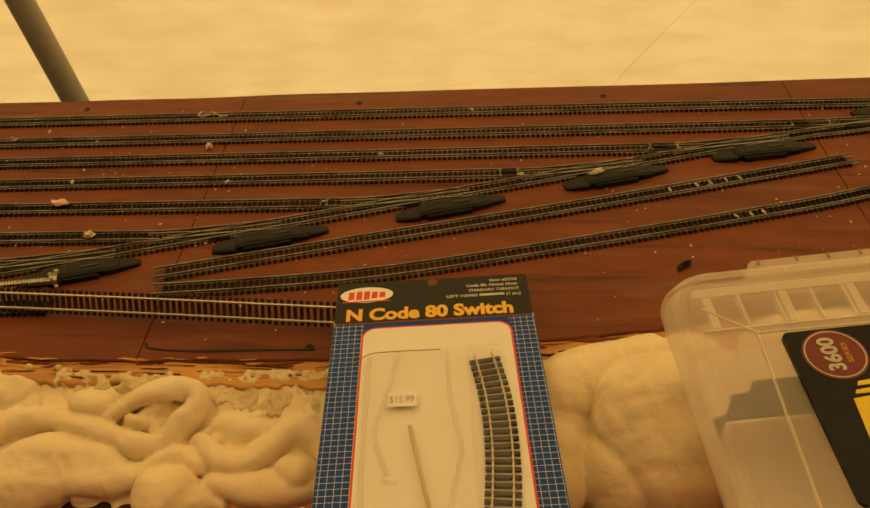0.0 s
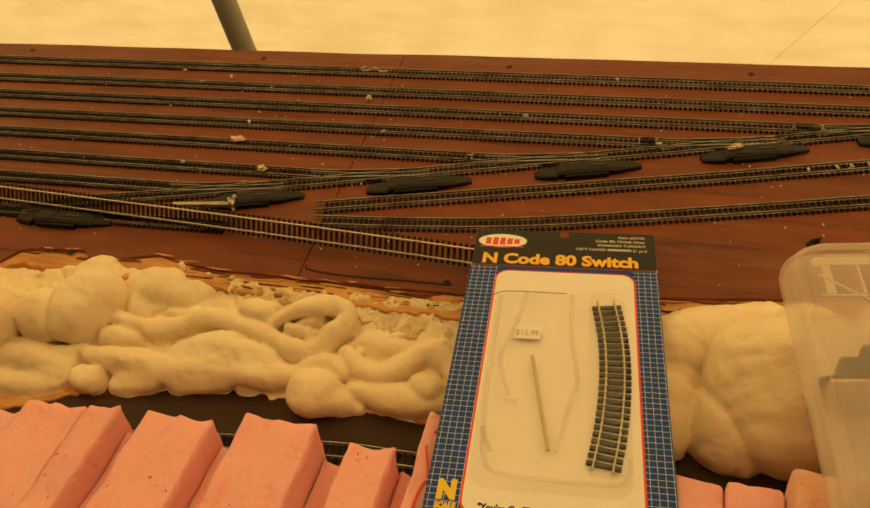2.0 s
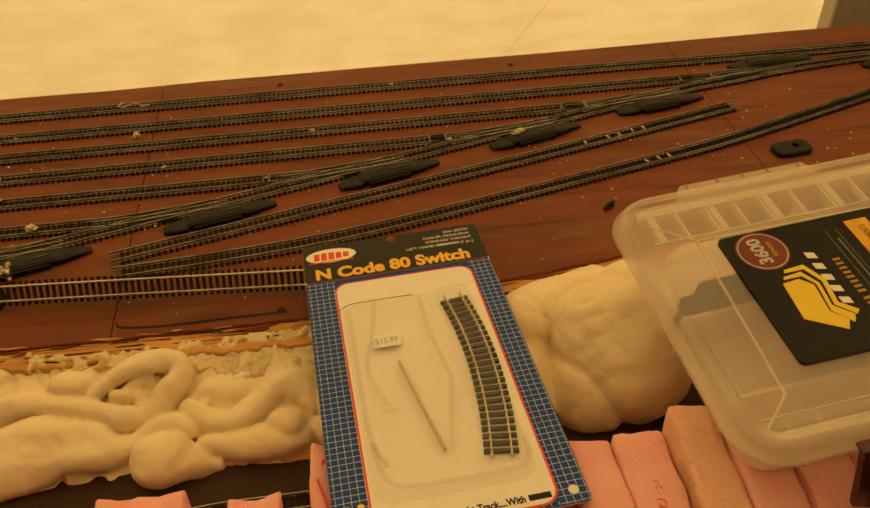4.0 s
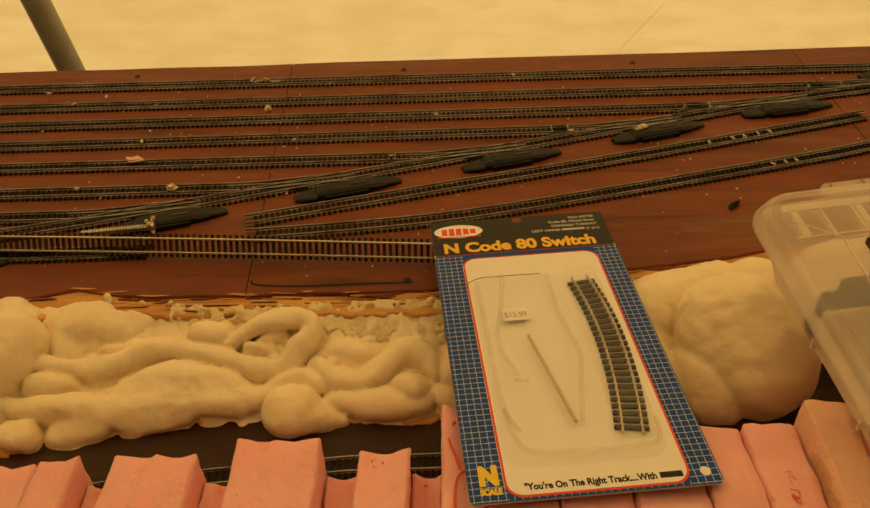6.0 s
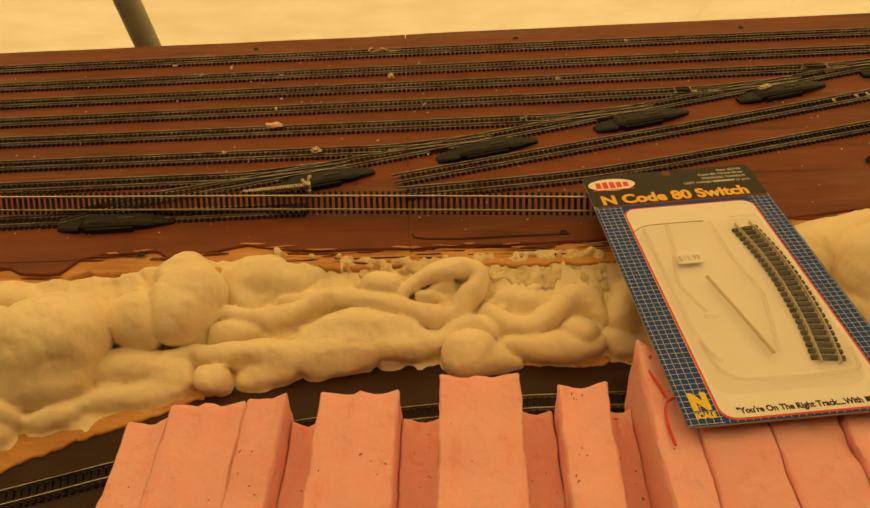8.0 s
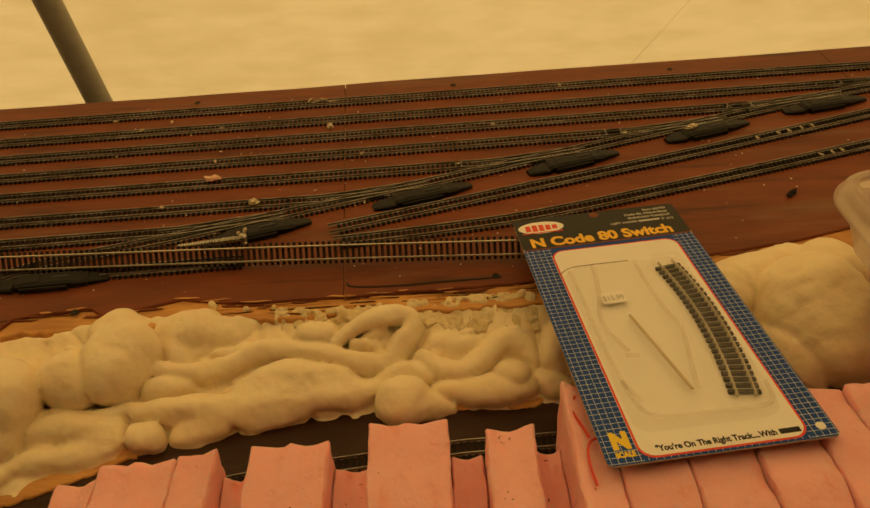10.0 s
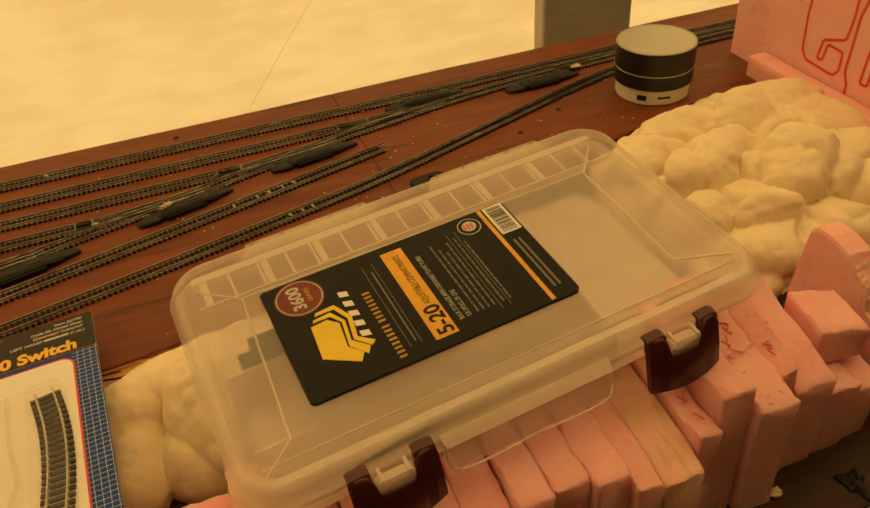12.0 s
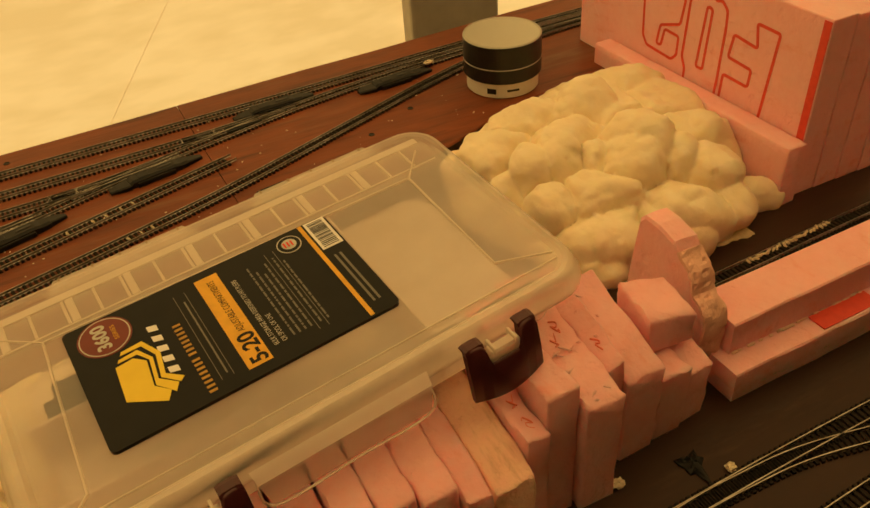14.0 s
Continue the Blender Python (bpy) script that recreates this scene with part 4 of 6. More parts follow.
rnd = random.Random(31)
RIM = []
for k in range(46):
    x = rnd.uniform(-0.075, 0.168)
    if noise.noise((x * 30, 4.0, 0)) < -0.25:
        continue
    y0 = float(np.interp(x, FOAM_X, FOAM_Y))
    deep = 0.024 if x > 0.07 else 0.012
    y = y0 + 0.008 - deep * rnd.random()
    t = (y0 + 0.008 - y) / 0.022
    r = rnd.uniform(0.0012, 0.0030)
    z = -0.0005 - 0.010 * t ** 1.2 - r * 0.5
    RIM.append(tube(r, (x, y, z), (x + rnd.uniform(-0.004, 0.004), y + rnd.uniform(-0.003, 0.003), z - 0.0005)))


def rim_bed(x, y):
    """Crumbled foam clinging to the torn wood."""
    yb = float(np.interp(x, FOAM_X, FOAM_Y)) + 0.006 + wavy(x, 0.004, 110.0, 21.0)
    deep = 0.009 + 0.017 * ease((x - 0.055) / 0.03)
    t = (yb - y) / deep
    if t < 0 or t > 1.0 + 0.5 * noise.noise((x * 70, 8.0, 0)) + 0.25 * noise.noise((x * 230, 3.0, 0)) or x < -0.03 or x > 0.17 or noise.noise((x * 30, 4.0, 0)) < -0.3:
        return -0.06
    hole = noise.noise((x * 120, y * 120, 9)) + 0.5 * noise.noise((x * 310, y * 310, 4))
    if hole > 0.42:
        return -0.06
    return 0.0002 - 0.0085 * (yb - y) / 0.022 + 0.0016 * noise.noise((x * 90, y * 90, 6)) + 0.0010 * noise.noise((x * 280, y * 280, 2)) - 0.010 * max(0, hole - 0.15)


foam("torn_rim", "", -0.085, 0.178, -0.120, -0.076, 0.006, rim_bed, RIM, 0.0009, 0.0022, bank_ob, FOAM_ROUGH, 0.0012, 0.0005, 150.0)


def bank_east(x, y):
    yb, yf = front_edge(x) - 0.002, -0.165 + 0.04 * ease((x - 0.23) / 0.06)
    t = (y - yb) / (yf - yb)
    return -0.003 + t * 0.3 if t < 0 else DECK - 0.004 + 0.030 * (1 - t ** 1.2)


LUMP = [
    tube(0.0360, (0.317, -0.110, -0.009), (0.323, -0.124, -0.015)),
    tube(0.0205, (0.244, -0.100, -0.014), (0.272, -0.092, -0.011)),
    tube(0.0275, (0.302, -0.126, -0.023), (0.298, -0.134, -0.026)),
    tube(0.0280, (0.336, -0.084, -0.008)),
    tube(0.0240, (0.292, -0.092, -0.016), (0.335, -0.082, -0.012)),
    tube(0.0200, (0.262, -0.112, -0.020), (0.246, -0.106, -0.018)),
    tube(0.0210, (0.259, -0.126, -0.021), (0.256, -0.140, -0.026)),
    tube(0.0190, (0.226, -0.098, -0.012), (0.258, -0.091, -0.010), (0.287, -0.080, -0.006), (0.320, -0.070, -0.003)),
    tube(0.0160, (0.238, -0.112, -0.018)),
    tube(0.030, (0.39, -0.07, -0.004), (0.42, -0.07, -0.005), (0.47, -0.06, -0.005)),
    tube(0.024, (0.40, -0.12, -0.02), (0.45, -0.11, -0.02)),
]
foam("spray_foam", "smooth rounded lump of cream expanding foam under the plastic box", 0.214, 0.52, -0.19, 0.0, 0.035, bank_east, LUMP, 0.0016, 0.0018, blend=0.0028, rough=0.0007, billow=0.0020, seam=0.0012)


def mound(x, y):
    u, v = (x - 0.757) * 0.94 + (y + 0.022) * 0.34, (y + 0.022) * 0.94 - (x - 0.757) * 0.34
    q = abs(u / 0.118) ** 3 + abs(v / 0.105) ** 3
    return DECK - 0.004 + 0.062 * (1 - q) ** 0.42 if q < 1 else -0.05


CLUMP = [
    tube(0.0275, (0.815, 0.050, 0.002), (0.842, 0.026, 0.002)),
    tube(0.0296, (0.838, 0.010, -0.001), (0.846, -0.030, -0.003)),
    tube(0.0204, (0.652, 0.022, -0.008)),
    tube(0.0216, (0.833, -0.061, 0.008)),
    tube(0.0330, (0.765, -0.061, 0.016)),
    tube(0.0262, (0.751, -0.075, 0.017)),
    tube(0.0227, (0.775, 0.010, 0.021), (0.745, 0.004, 0.022)),
    tube(0.0183, (0.735, -0.017, 0.022), (0.702, -0.047, 0.018)),
    tube(0.0192, (0.699, 0.031, 0.013), (0.729, 0.021, 0.019)),
    tube(0.0281, (0.666, -0.000, 0.002)),
    tube(0.0203, (0.670, 0.069, -0.036)),
    tube(0.0195, (0.683, -0.039, 0.012)),
    tube(0.0113, (0.726, -0.058, 0.022)),
    tube(0.0156, (0.662, -0.035, 0.001)),
    tube(0.0249, (0.807, -0.104, 0.003)),
    tube(0.0179, (0.786, -0.087, 0.014)),
    tube(0.0224, (0.805, -0.123, -0.014)),
    tube(0.0228, (0.757, -0.120, -0.003), (0.784, -0.128, -0.015)),
    tube(0.0150, (0.699, -0.083, 0.011), (0.720, -0.100, 0.009)),
    tube(0.0200, (0.676, -0.077, 0.002)),
    tube(0.0225, (0.684, -0.110, -0.015), (0.708, -0.121, -0.011)),
    tube(0.0176, (0.740, -0.125, -0.009)),
    tube(0.0214, (0.758, -0.132, -0.022)),
    tube(0.0226, (0.689, -0.119, -0.026)),
    tube(0.0165, (0.672, -0.106, -0.029)),
    tube(0.0068, (0.782, -0.134, -0.034), (0.808, -0.133, -0.034)),
    tube(0.0085, (0.700, -0.128, -0.033), (0.729, -0.133, -0.033)),
]
mound_ob = foam("spray_foam", "lumpy mound of cream expanding foam on the deck", 0.62, 0.895, -0.17, 0.12, 0.082, mound, CLUMP, 0.0017, 0.0055, blend=0.004, rough=0.0009, billow=0.0036, quilt=0.0080, seam=0.0018)

foam("foam_nub", "", 0.815, 0.885, -0.145, -0.085, 0.0, lambda x, y: -0.06, [tube(0.0160, (0.838, -0.112, -0.026), (0.848, -0.114, -0.028)), tube(0.0080, (0.858, -0.116, -0.031))], 0.0013, 0.0040, mound_ob, blend=0.003, rough=0.0009, billow=0.0020)
for x0, x1, y0 in ((0.688, 0.740, -0.139), (0.752, 0.815, -0.144)):
    skirt = sheet_strip(x0, x1, 0.002, lambda x, y0=y0: y0 + wavy(x, 0.004, 60.0, 2.0) + wavy(x, 0.002, 240.0, 6.0), lambda x, y0=y0: y0 + 0.016, DECK + 0.0001, DECK + 0.0012)
    part("foam_skirt", skirt, FOAM_ROUGH, mound_ob, "thin torn skirt of foam on the deck")

# ---- pink foam blocks ----
def foam_block(x0, x1, yb, yf, zb, zf, z0=DECK, material=None, dish=0.001, label="pink rigid foam block cut with rough edges", turn=0.0, peak=0.0, ridge=0.0, cup=0.0):
    """A sawn block of rigid foam; its top runs from zb at the back to zf at the front."""
    ob = thing("foam_block", pose((x0 + x1) / 2, (yb + yf) / 2, z0, rz=turn), label, "foam block", "pink foam blocks")
    w, d = x1 - x0, yb - yf
    seed = x0 * 91 + yf * 37
    n, m = max(8, round(d / 0.0045)), max(4, round(w / 0.0045))
    e = 0.0011
    hs = np.linspace(0, 1, 9)
    rings = []
    for k in range(-1, n + 2):
        end = e if k in (-1, n + 1) else 0.0
        f = min(1, max(0, k / n))
        y = -d / 2 + d * f + (e if k == 0 else -e if k == n else 0)
        top = zf + (zb - zf) * f - z0 + dish * 1.2 * noise.noise((seed, y * 45, 0))
        horns = [peak * max(0, 2.2 * f - 1.2) * (0.7 + noise.noise((seed, q, 2))) for q in (1.3, 5.1)]
        tilt = dish * 1.6 * noise.noise((seed, 3.0, 1.0))
        side = [(w / 2 - end, h * (top + tilt + horns[1] - e - end)) for h in hs]
        cap = [(w / 2 - e - (w - 2 * e) * j / m, top - end + tilt * (1 - 2 * j / m) + horns[1] * max(0, 1 - 2.5 * j / m) + horns[0] * max(0, 2.5 * j / m - 1.5) + ridge * max(0, 1 - abs(2 * j / m - 1) * 3) * (0.4 + 0.6 * f) + cup * (abs(2 * j / m - 1) ** 1.6 - 1) * (0.6 + noise.noise((seed, y * 30, j * 0.4)))) for j in range(m + 1)]
        other = [(-w / 2 + end, h * (top - tilt + horns[0] - e - end)) for h in hs[::-1]]
        ring = []
        for x, z in side + cap + other:
            p = Vector((x, y, z))
            v = noise.noise_vector((p + Vector((seed, 0, z0))) * 70) * dish * 0.55 + noise.noise_vector((p + Vector((seed, 5, 0))) * 260) * dish * 0.38
            ring.append((p.x + v.x, p.y + v.y, max(0, p.z + v.z) if z > 0.001 else 0))
        rings.append(ring)
    bm = bmesh.new()
    loft(bm, rings)
    body = part("block_body", bm, material or PINK, ob, smooth=True)
    body.data.set_sharp_from_angle(angle=radians(50))
    return ob


LEFT_ROW = ((-0.1345, -0.1105, -0.212, -0.011, 0.0), (-0.110, -0.0685, -0.206, -0.005, 0.003), (-0.068, -0.0460, -0.203, -0.002, 0.0), (-0.0455, -0.0285, -0.208, -0.021, 0.0),
            (-0.028, 0.0150, -0.203, 0.000, 0.003), (0.0155, 0.0370, -0.206, -0.021, 0.0), (0.0375, 0.0795, -0.201, 0.010, 0.002),
            (0.080, 0.0985, -0.206, -0.016, 0.0), (0.099, 0.1245, -0.206, 0.007, 0.0), (0.1250, 0.1405, -0.205, -0.017, 0.0), (0.141, 0.1615, -0.190, 0.021, 0.0))
for x0, x1, yb, z, rdg in LEFT_ROW:
    foam_block(x0, x1, yb, -0.305, z, z + 0.003, peak=0.0045, ridge=rdg * 1.3, cup=0.0016, dish=0.0018)
for pts in ([(0.1475, -0.200), (0.1440, -0.208), (0.1480, -0.222), (0.1500, -0.230)], [(0.1560, -0.228), (0.1490, -0.232), (0.1470, -0.244), (0.1480, -0.258)], [(0.153, -0.205), (0.157, -0.209), (0.154, -0.214)]):
    bm = bmesh.new()
    sweep(bm, smooth_path([Vector((x, y, 0.0222 + 0.003 * (-0.19 - y) / 0.115)) for x, y in pts], 0.002), [(-0.0006, -0.0006), (0.0006, -0.0006), (0.0005, 0.0003), (-0.0005, 0.0003)])
    tagged(part("pen_stroke", bm, RED_INK), "red marker stroke on a pink foam block", "pen mark", "red pen marks")
RIGHT_ROW = ((0.162, 0.194, -0.20, -0.30, 0.020, 0.024), (0.195, 0.228, -0.20, -0.30, 0.021, 0.025), (0.229, 0.262, -0.20, -0.30, 0.022, 0.025), (0.263, 0.2865, -0.204, -0.30, 0.022, 0.026), (0.2875, 0.312, -0.203, -0.30, 0.024, 0.028),
             (0.336, 0.360, -0.20, -0.292, 0.038, 0.034), (0.361, 0.385, -0.19, -0.292, 0.040, 0.036), (0.386, 0.410, -0.19, -0.288, 0.040, 0.038), (0.411, 0.432, -0.19, -0.285, 0.042, 0.036), (0.433, 0.4505, -0.19, -0.280, 0.042, 0.044), (0.4515, 0.469, -0.19, -0.278, 0.043, 0.045),
             (0.470, 0.488, -0.19, -0.282, 0.044, 0.043), (0.489, 0.503, -0.19, -0.287, 0.044, 0.037), (0.5265, 0.540, -0.19, -0.277, 0.046, 0.044), (0.541, 0.559, -0.19, -0.272, 0.058, 0.060), (0.560, 0.583, -0.19, -0.277, 0.064, 0.046),
             (0.584, 0.597, -0.19, -0.259, 0.060, 0.047), (0.598, 0.622, -0.195, -0.262, 0.052, 0.032), (0.6235, 0.644, -0.20, -0.260, 0.018, 0.016), (0.645, 0.663, -0.205, -0.257, 0.016, 0.009))
for x0, x1, yb, yf, zb, zf in RIGHT_ROW:
    foam_block(x0, x1, yb, yf, zb, zf, dish=0.0024)
rnd = random.Random(77)


def block_top(x, y):
    for x0, x1, yb, yf, zb, zf in RIGHT_ROW:
        if x0 <= x <= x1 and yf <= y <= yb:
            return zf + (zb - zf) * (y - yf) / (yb - yf)
    return None


for n, (x, y) in enumerate(((0.5335, -0.252), (0.5335, -0.266), (0.547, -0.245), (0.569, -0.236), (0.574, -0.228), (0.590, -0.243), (0.545, -0.262), (0.300, -0.235), (0.299, -0.246))):
    pts, a = [], rnd.uniform(0, 6.28)
    for q in range(6):
        u, v = x + 0.0024 * math.sin(a + q * 1.9) * (0.6 + 0.1 * q), y + 0.0014 * (q - 2.5) + 0.002 * math.cos(a + q * 2.6)
        top = block_top(u, v)
        if top is not None:
            pts.append(Vector((u, v, top + 0.0003)))
    if len(pts) > 2:
        bm = bmesh.new()
        sweep(bm, smooth_path(pts, 0.0012), [(-0.00025, -0.0008), (0.00025, -0.0008), (0.0002, 0.0002), (-0.0002, 0.0002)])
        tagged(part("pen_stroke", bm, PEN), "red marker scribble on a pink foam block", "pen mark", "red pen marks")
bm = bmesh.new()
for n in range(30):
    x, y = rnd.uniform(0.56, 0.61) if n < 50 else rnd.uniform(0.20, 0.60), rnd.uniform(-0.275, -0.205)
    top = block_top(x, y)
    if top is None:
        continue
    a, ln, w = rnd.uniform(0, 3.14), rnd.uniform(0.002, 0.009), rnd.uniform(0.0006, 0.0016)
    d, s = Vector((math.cos(a), math.sin(a), 0)), Vector((-math.sin(a), math.cos(a), 0))
    p = Vector((x, y, top + 0.0004))
    loft(bm, [[p + d * ln * e - s * w * q, p + d * ln * e + s * w * q, p + d * ln * e + s * w * q * 0.5 + Vector((0, 0, 0.0010 * q + lift)), p + d * ln * e - s * w * q * 0.5 + Vector((0, 0, 0.0010 * q + lift))] for e, q, lift in ((-0.5, 0.3, 0), (0, 1, 0.0001), (0.5, 0.25, 0.0003))])
tagged(part("foam_shaving", bm, PINK), "torn pink foam shavings lying on the blocks", "shavings", kind="stuff")
foam_block(0.3135, 0.335, -0.202, -0.300, 0.038, 0.032, material=PINK_OLD, dish=0.002, label="weathered yellowed foam block among the pink ones")
foam_block(0.504, 0.5255, -0.19, -0.287, 0.042, 0.034, material=PINK_OLD, dish=0.002, label="weathered yellowed foam block among the pink ones")
foam_block(0.630, 0.660, -0.208, -0.243, 0.043, 0.041, z0=0.0195, dish=0.0024, label="small pink foam cube resting on the blocks", turn=-8)

# slab standing on end, one corner broken round
ob = thing("foam_slab", pose(0.680, -0.203, DECK, rz=-2), "upright pink foam slab with a broken pitted edge", "foam slab")
edge = smooth_path([Vector((0, y, z)) for y, z in ((-0.034, 0.0), (-0.036, 0.030), (-0.037, 0.050), (-0.031, 0.0600), (-0.024, 0.0640), (-0.019, 0.0760), (-0.010, 0.0820), (-0.003, 0.0905))], 0.002)
rest = [Vector((0, y, z)) for y, z in ((0.012, 0.0925), (0.025, 0.0915), (0.029, 0.087), (0.034, 0.04), (0.032, 0.0))]
rings = []
for x, s in ((-0.0085, 0.975), (-0.0075, 1.0), (-0.003, 1.005), (0.003, 1.005), (0.0075, 1.0), (0.0085, 0.975)):
    rings.append([(x + 0.0006 * noise.noise((p.y * 60, p.z * 60, 1)), p.y * s + 0.0012 * noise.noise((x * 90, p.z * 90, p.y * 90)), max(0, p.z * (s if p.z > 0.001 else 1))) for p in edge + rest])
bm = bmesh.new()
loft(bm, rings)
part("slab_body", bm, PINK, ob)
bm = bmesh.new()
rows = []
for k in range(1, len(edge) - 3):
    t = (edge[k + 1] - edge[k - 1]).normalized()
    out = Vector((0, -t.z, t.y))
    row = []
    for q in range(12):
        x = -0.0083 + 0.0166 * q / 11
        pit = max(0, noise.noise((x * 300, k * 0.62, 3)) - 0.2) * 0.0040
        row.append(Vector((x, 0, 0)) + edge[k] + out * (0.0014 * math.sin(math.pi * q / 11) + 0.0013 * noise.noise((x * 150, k * 0.3, 8)) + 0.0008 - pit))
    rows.append(row + [Vector((0.0080, 0, 0)) + edge[k] - out * 0.004, Vector((-0.0080, 0, 0)) + edge[k] - out * 0.004])
loft(bm, rows)
part("pitted_edge", bm, PITTED, ob, "rough pitted broken edge")

# two long bars, one on the other
def long_bar(z0, z1, y0, y1, x0, label):
    ob = thing("foam_bar", pose(x0, (y0 + y1) / 2, z0), label, "foam bar", "long foam bars")
    d = (y1 - y0) / 2
    bm = bmesh.new()
    rings = []
    for k in range(41):
        x, j = 0.55 * k / 40, 0.0009
        a, b, c = (j * noise.noise((x * 60, z0 * 300, q)) for q in (1, 2, 3))
        e = 0.001
        h = z1 - z0
        rings.append([(x, -d + a, 0), (x, d, 0), (x, d, h - e), (x, d - e, h), (x, -d + e + c, h + b), (x, -d + a + c, h - e)])
    loft(bm, rings)
    part("bar_body", bm, PINK, ob)
    return ob


def belongs(ob, owner):
    """Makes a mesh built in place a part of its thing."""
    ob.parent = owner
    ob.matrix_parent_inverse = owner.matrix_basis.inverted()
    return ob


low_bar = long_bar(DECK, -0.0208, -0.2605, -0.205, 0.682, "pink foam bar lying on the dark deck")
mid_bar = long_bar(-0.0206, -0.0075, -0.262, -0.205, 0.680, "pink foam bar lying on a thinner one")
top_bar = long_bar(-0.0070, 0.0165, -0.2465, -0.2145, 0.688, "pink foam bar laid on another with a ragged lower edge")
bm = bmesh.new()
rnd = random.Random(12)
x = 0.69
while x < 0.80:
    w = rnd.uniform(0.002, 0.007)
    block(bm, x, x + w, -0.2474 - rnd.uniform(0, 0.0009), -0.2465, -0.0073, -0.0064 + rnd.uniform(0, 0.0006))
    x += w + rnd.uniform(0, 0.006)
belongs(part("ragged_edge", bm, PINK_OLD, None, "ragged yellowed tatters under the bar", "stuff"), top_bar)
bm = bmesh.new()
block(bm, 0.752, 0.800, -0.2600, -0.2475, -0.0073, -0.0064)
belongs(part("print_strip", bm, RED_INK, None, "red printed strip"), mid_bar)

rnd = random.Random(19)
bm = bmesh.new()
for k in range(60):
    x, z = rnd.uniform(0.69, 0.95), rnd.uniform(DECK + 0.001, DECK + 0.008)
    bmesh.ops.create_icosphere(bm, subdivisions=1, radius=rnd.uniform(0.0005, 0.0015), matrix=pose(x, -0.2602, z) @ Matrix.Diagonal((rnd.uniform(1, 2.2), 0.35, 1, 1)))
belongs(part("crumbled_foot", bm, PINK_PALE, None, "pale crumbled foam scabs", "stuff"), low_bar)

# tall foam panel with a low strip before it
ob = thing("foam_board_stack", pose(0.875, -0.123, DECK), "tall stack of pink foam boards with red outline print", "foam boards")
for k, (dx, t) in enumerate(((0.0, 0.024), (0.0245, 0.024), (0.049, 0.024), (0.0735, 0.024))):
    bm = bmesh.new()
    block(bm, dx, dx + t, -0.0008 * k, 0.29, 0.0, 0.1465 - 0.001 * k, 0.0008)
    part("board", bm, PINK, ob)


def outline(points, w=0.0026):
    """A closed printed outline on the stack's face, from (distance, height) corners."""
    for cut in (0.0014, 0.0006):
        soft = []
        for a, b in zip(points, points[1:] + points[:1]):
            ln = math.dist(a, b)
            f = min(cut, ln * 0.35) / ln
            soft += [tuple(p + (q - p) * e for p, q in zip(a, b)) for e in (f, 1 - f)]
        points = soft
    n, rings = len(points), []
    for k in range(n + 1):
        a, p, b = (Vector(points[q % n]) for q in (k - 1, k, k + 1))
        d, e = (p - a).normalized(), (b - p).normalized()
        s = Vector((-(d + e).y, (d + e).x)).normalized() * (w / 2)
        rings.append([(-0.0003, p.x + s.x, p.y + s.y), (-0.0003, p.x - s.x, p.y - s.y), (0.0003, p.x - s.x, p.y - s.y), (0.0003, p.x + s.x, p.y + s.y)])
    bm = bmesh.new()
    loft(bm, rings, cap=(False, False))
    bmesh.ops.remove_doubles(bm, verts=bm.verts[:], dist=1e-6)
    part("print_outline", bm, RED_INK, ob)


outline([(0.065, 0.123), (0.042, 0.122), (0.047, 0.053), (0.048, 0.046), (0.092, 0.046), (0.091, 0.071), (0.064, 0.07), (0.063, 0.085), (0.089, 0.087), (0.086, 0.107), (0.061, 0.104)])
outline([(0.111, 0.127), (0.104, 0.129), (0.097, 0.123), (0.096, 0.109), (0.097, 0.06), (0.098, 0.046), (0.136, 0.048), (0.136, 0.059), (0.141, 0.069), (0.139, 0.119), (0.133, 0.14), (0.115, 0.141)])
outline([(0.119, 0.12), (0.113, 0.119), (0.115, 0.066), (0.123, 0.066)])
outline([(0.196, 0.102), (0.194, 0.071), (0.188, 0.063), (0.154, 0.061), (0.148, 0.067), (0.148, 0.084), (0.166, 0.085), (0.169, 0.069), (0.175, 0.069), (0.172, 0.087), (0.148, 0.095), (0.146, 0.108), (0.145, 0.117), (0.145, 0.138), (0.194, 0.138)])
bm = bmesh.new()
loft(bm, [[(-0.0004, 0.0012, z), (-0.0004, 0.0078, z), (0.0004, 0.0078, z), (0.0004, 0.0012, z)] for z in (0.02, 0.1445)])
part("print_stripe", bm, RED_INK, ob)
foam_block(0.8545, 0.8735, 0.115, -0.128, 0.020, 0.020, dish=0.0006, label="low pink foam strip before the tall panel")


# ---- carded track switch ----
CARD = Matrix.Translation((0.2010, -0.1376, 0.0252)) @ Matrix.Rotation(radians(5.5), 4, "Z") @ Matrix.Rotation(radians(-2.9), 4, "X")
card = thing("switch_package", CARD, "carded blister pack of a model railway switch, black and blue print", "package")


def plate(name, ring, z0, z1, material, parent, label=""):
    bm = bmesh.new()
    loft(bm, [[(x, y, z) for x, y in ring] for z in (z0, z1)])
    return part(name, bm, material, parent, label)


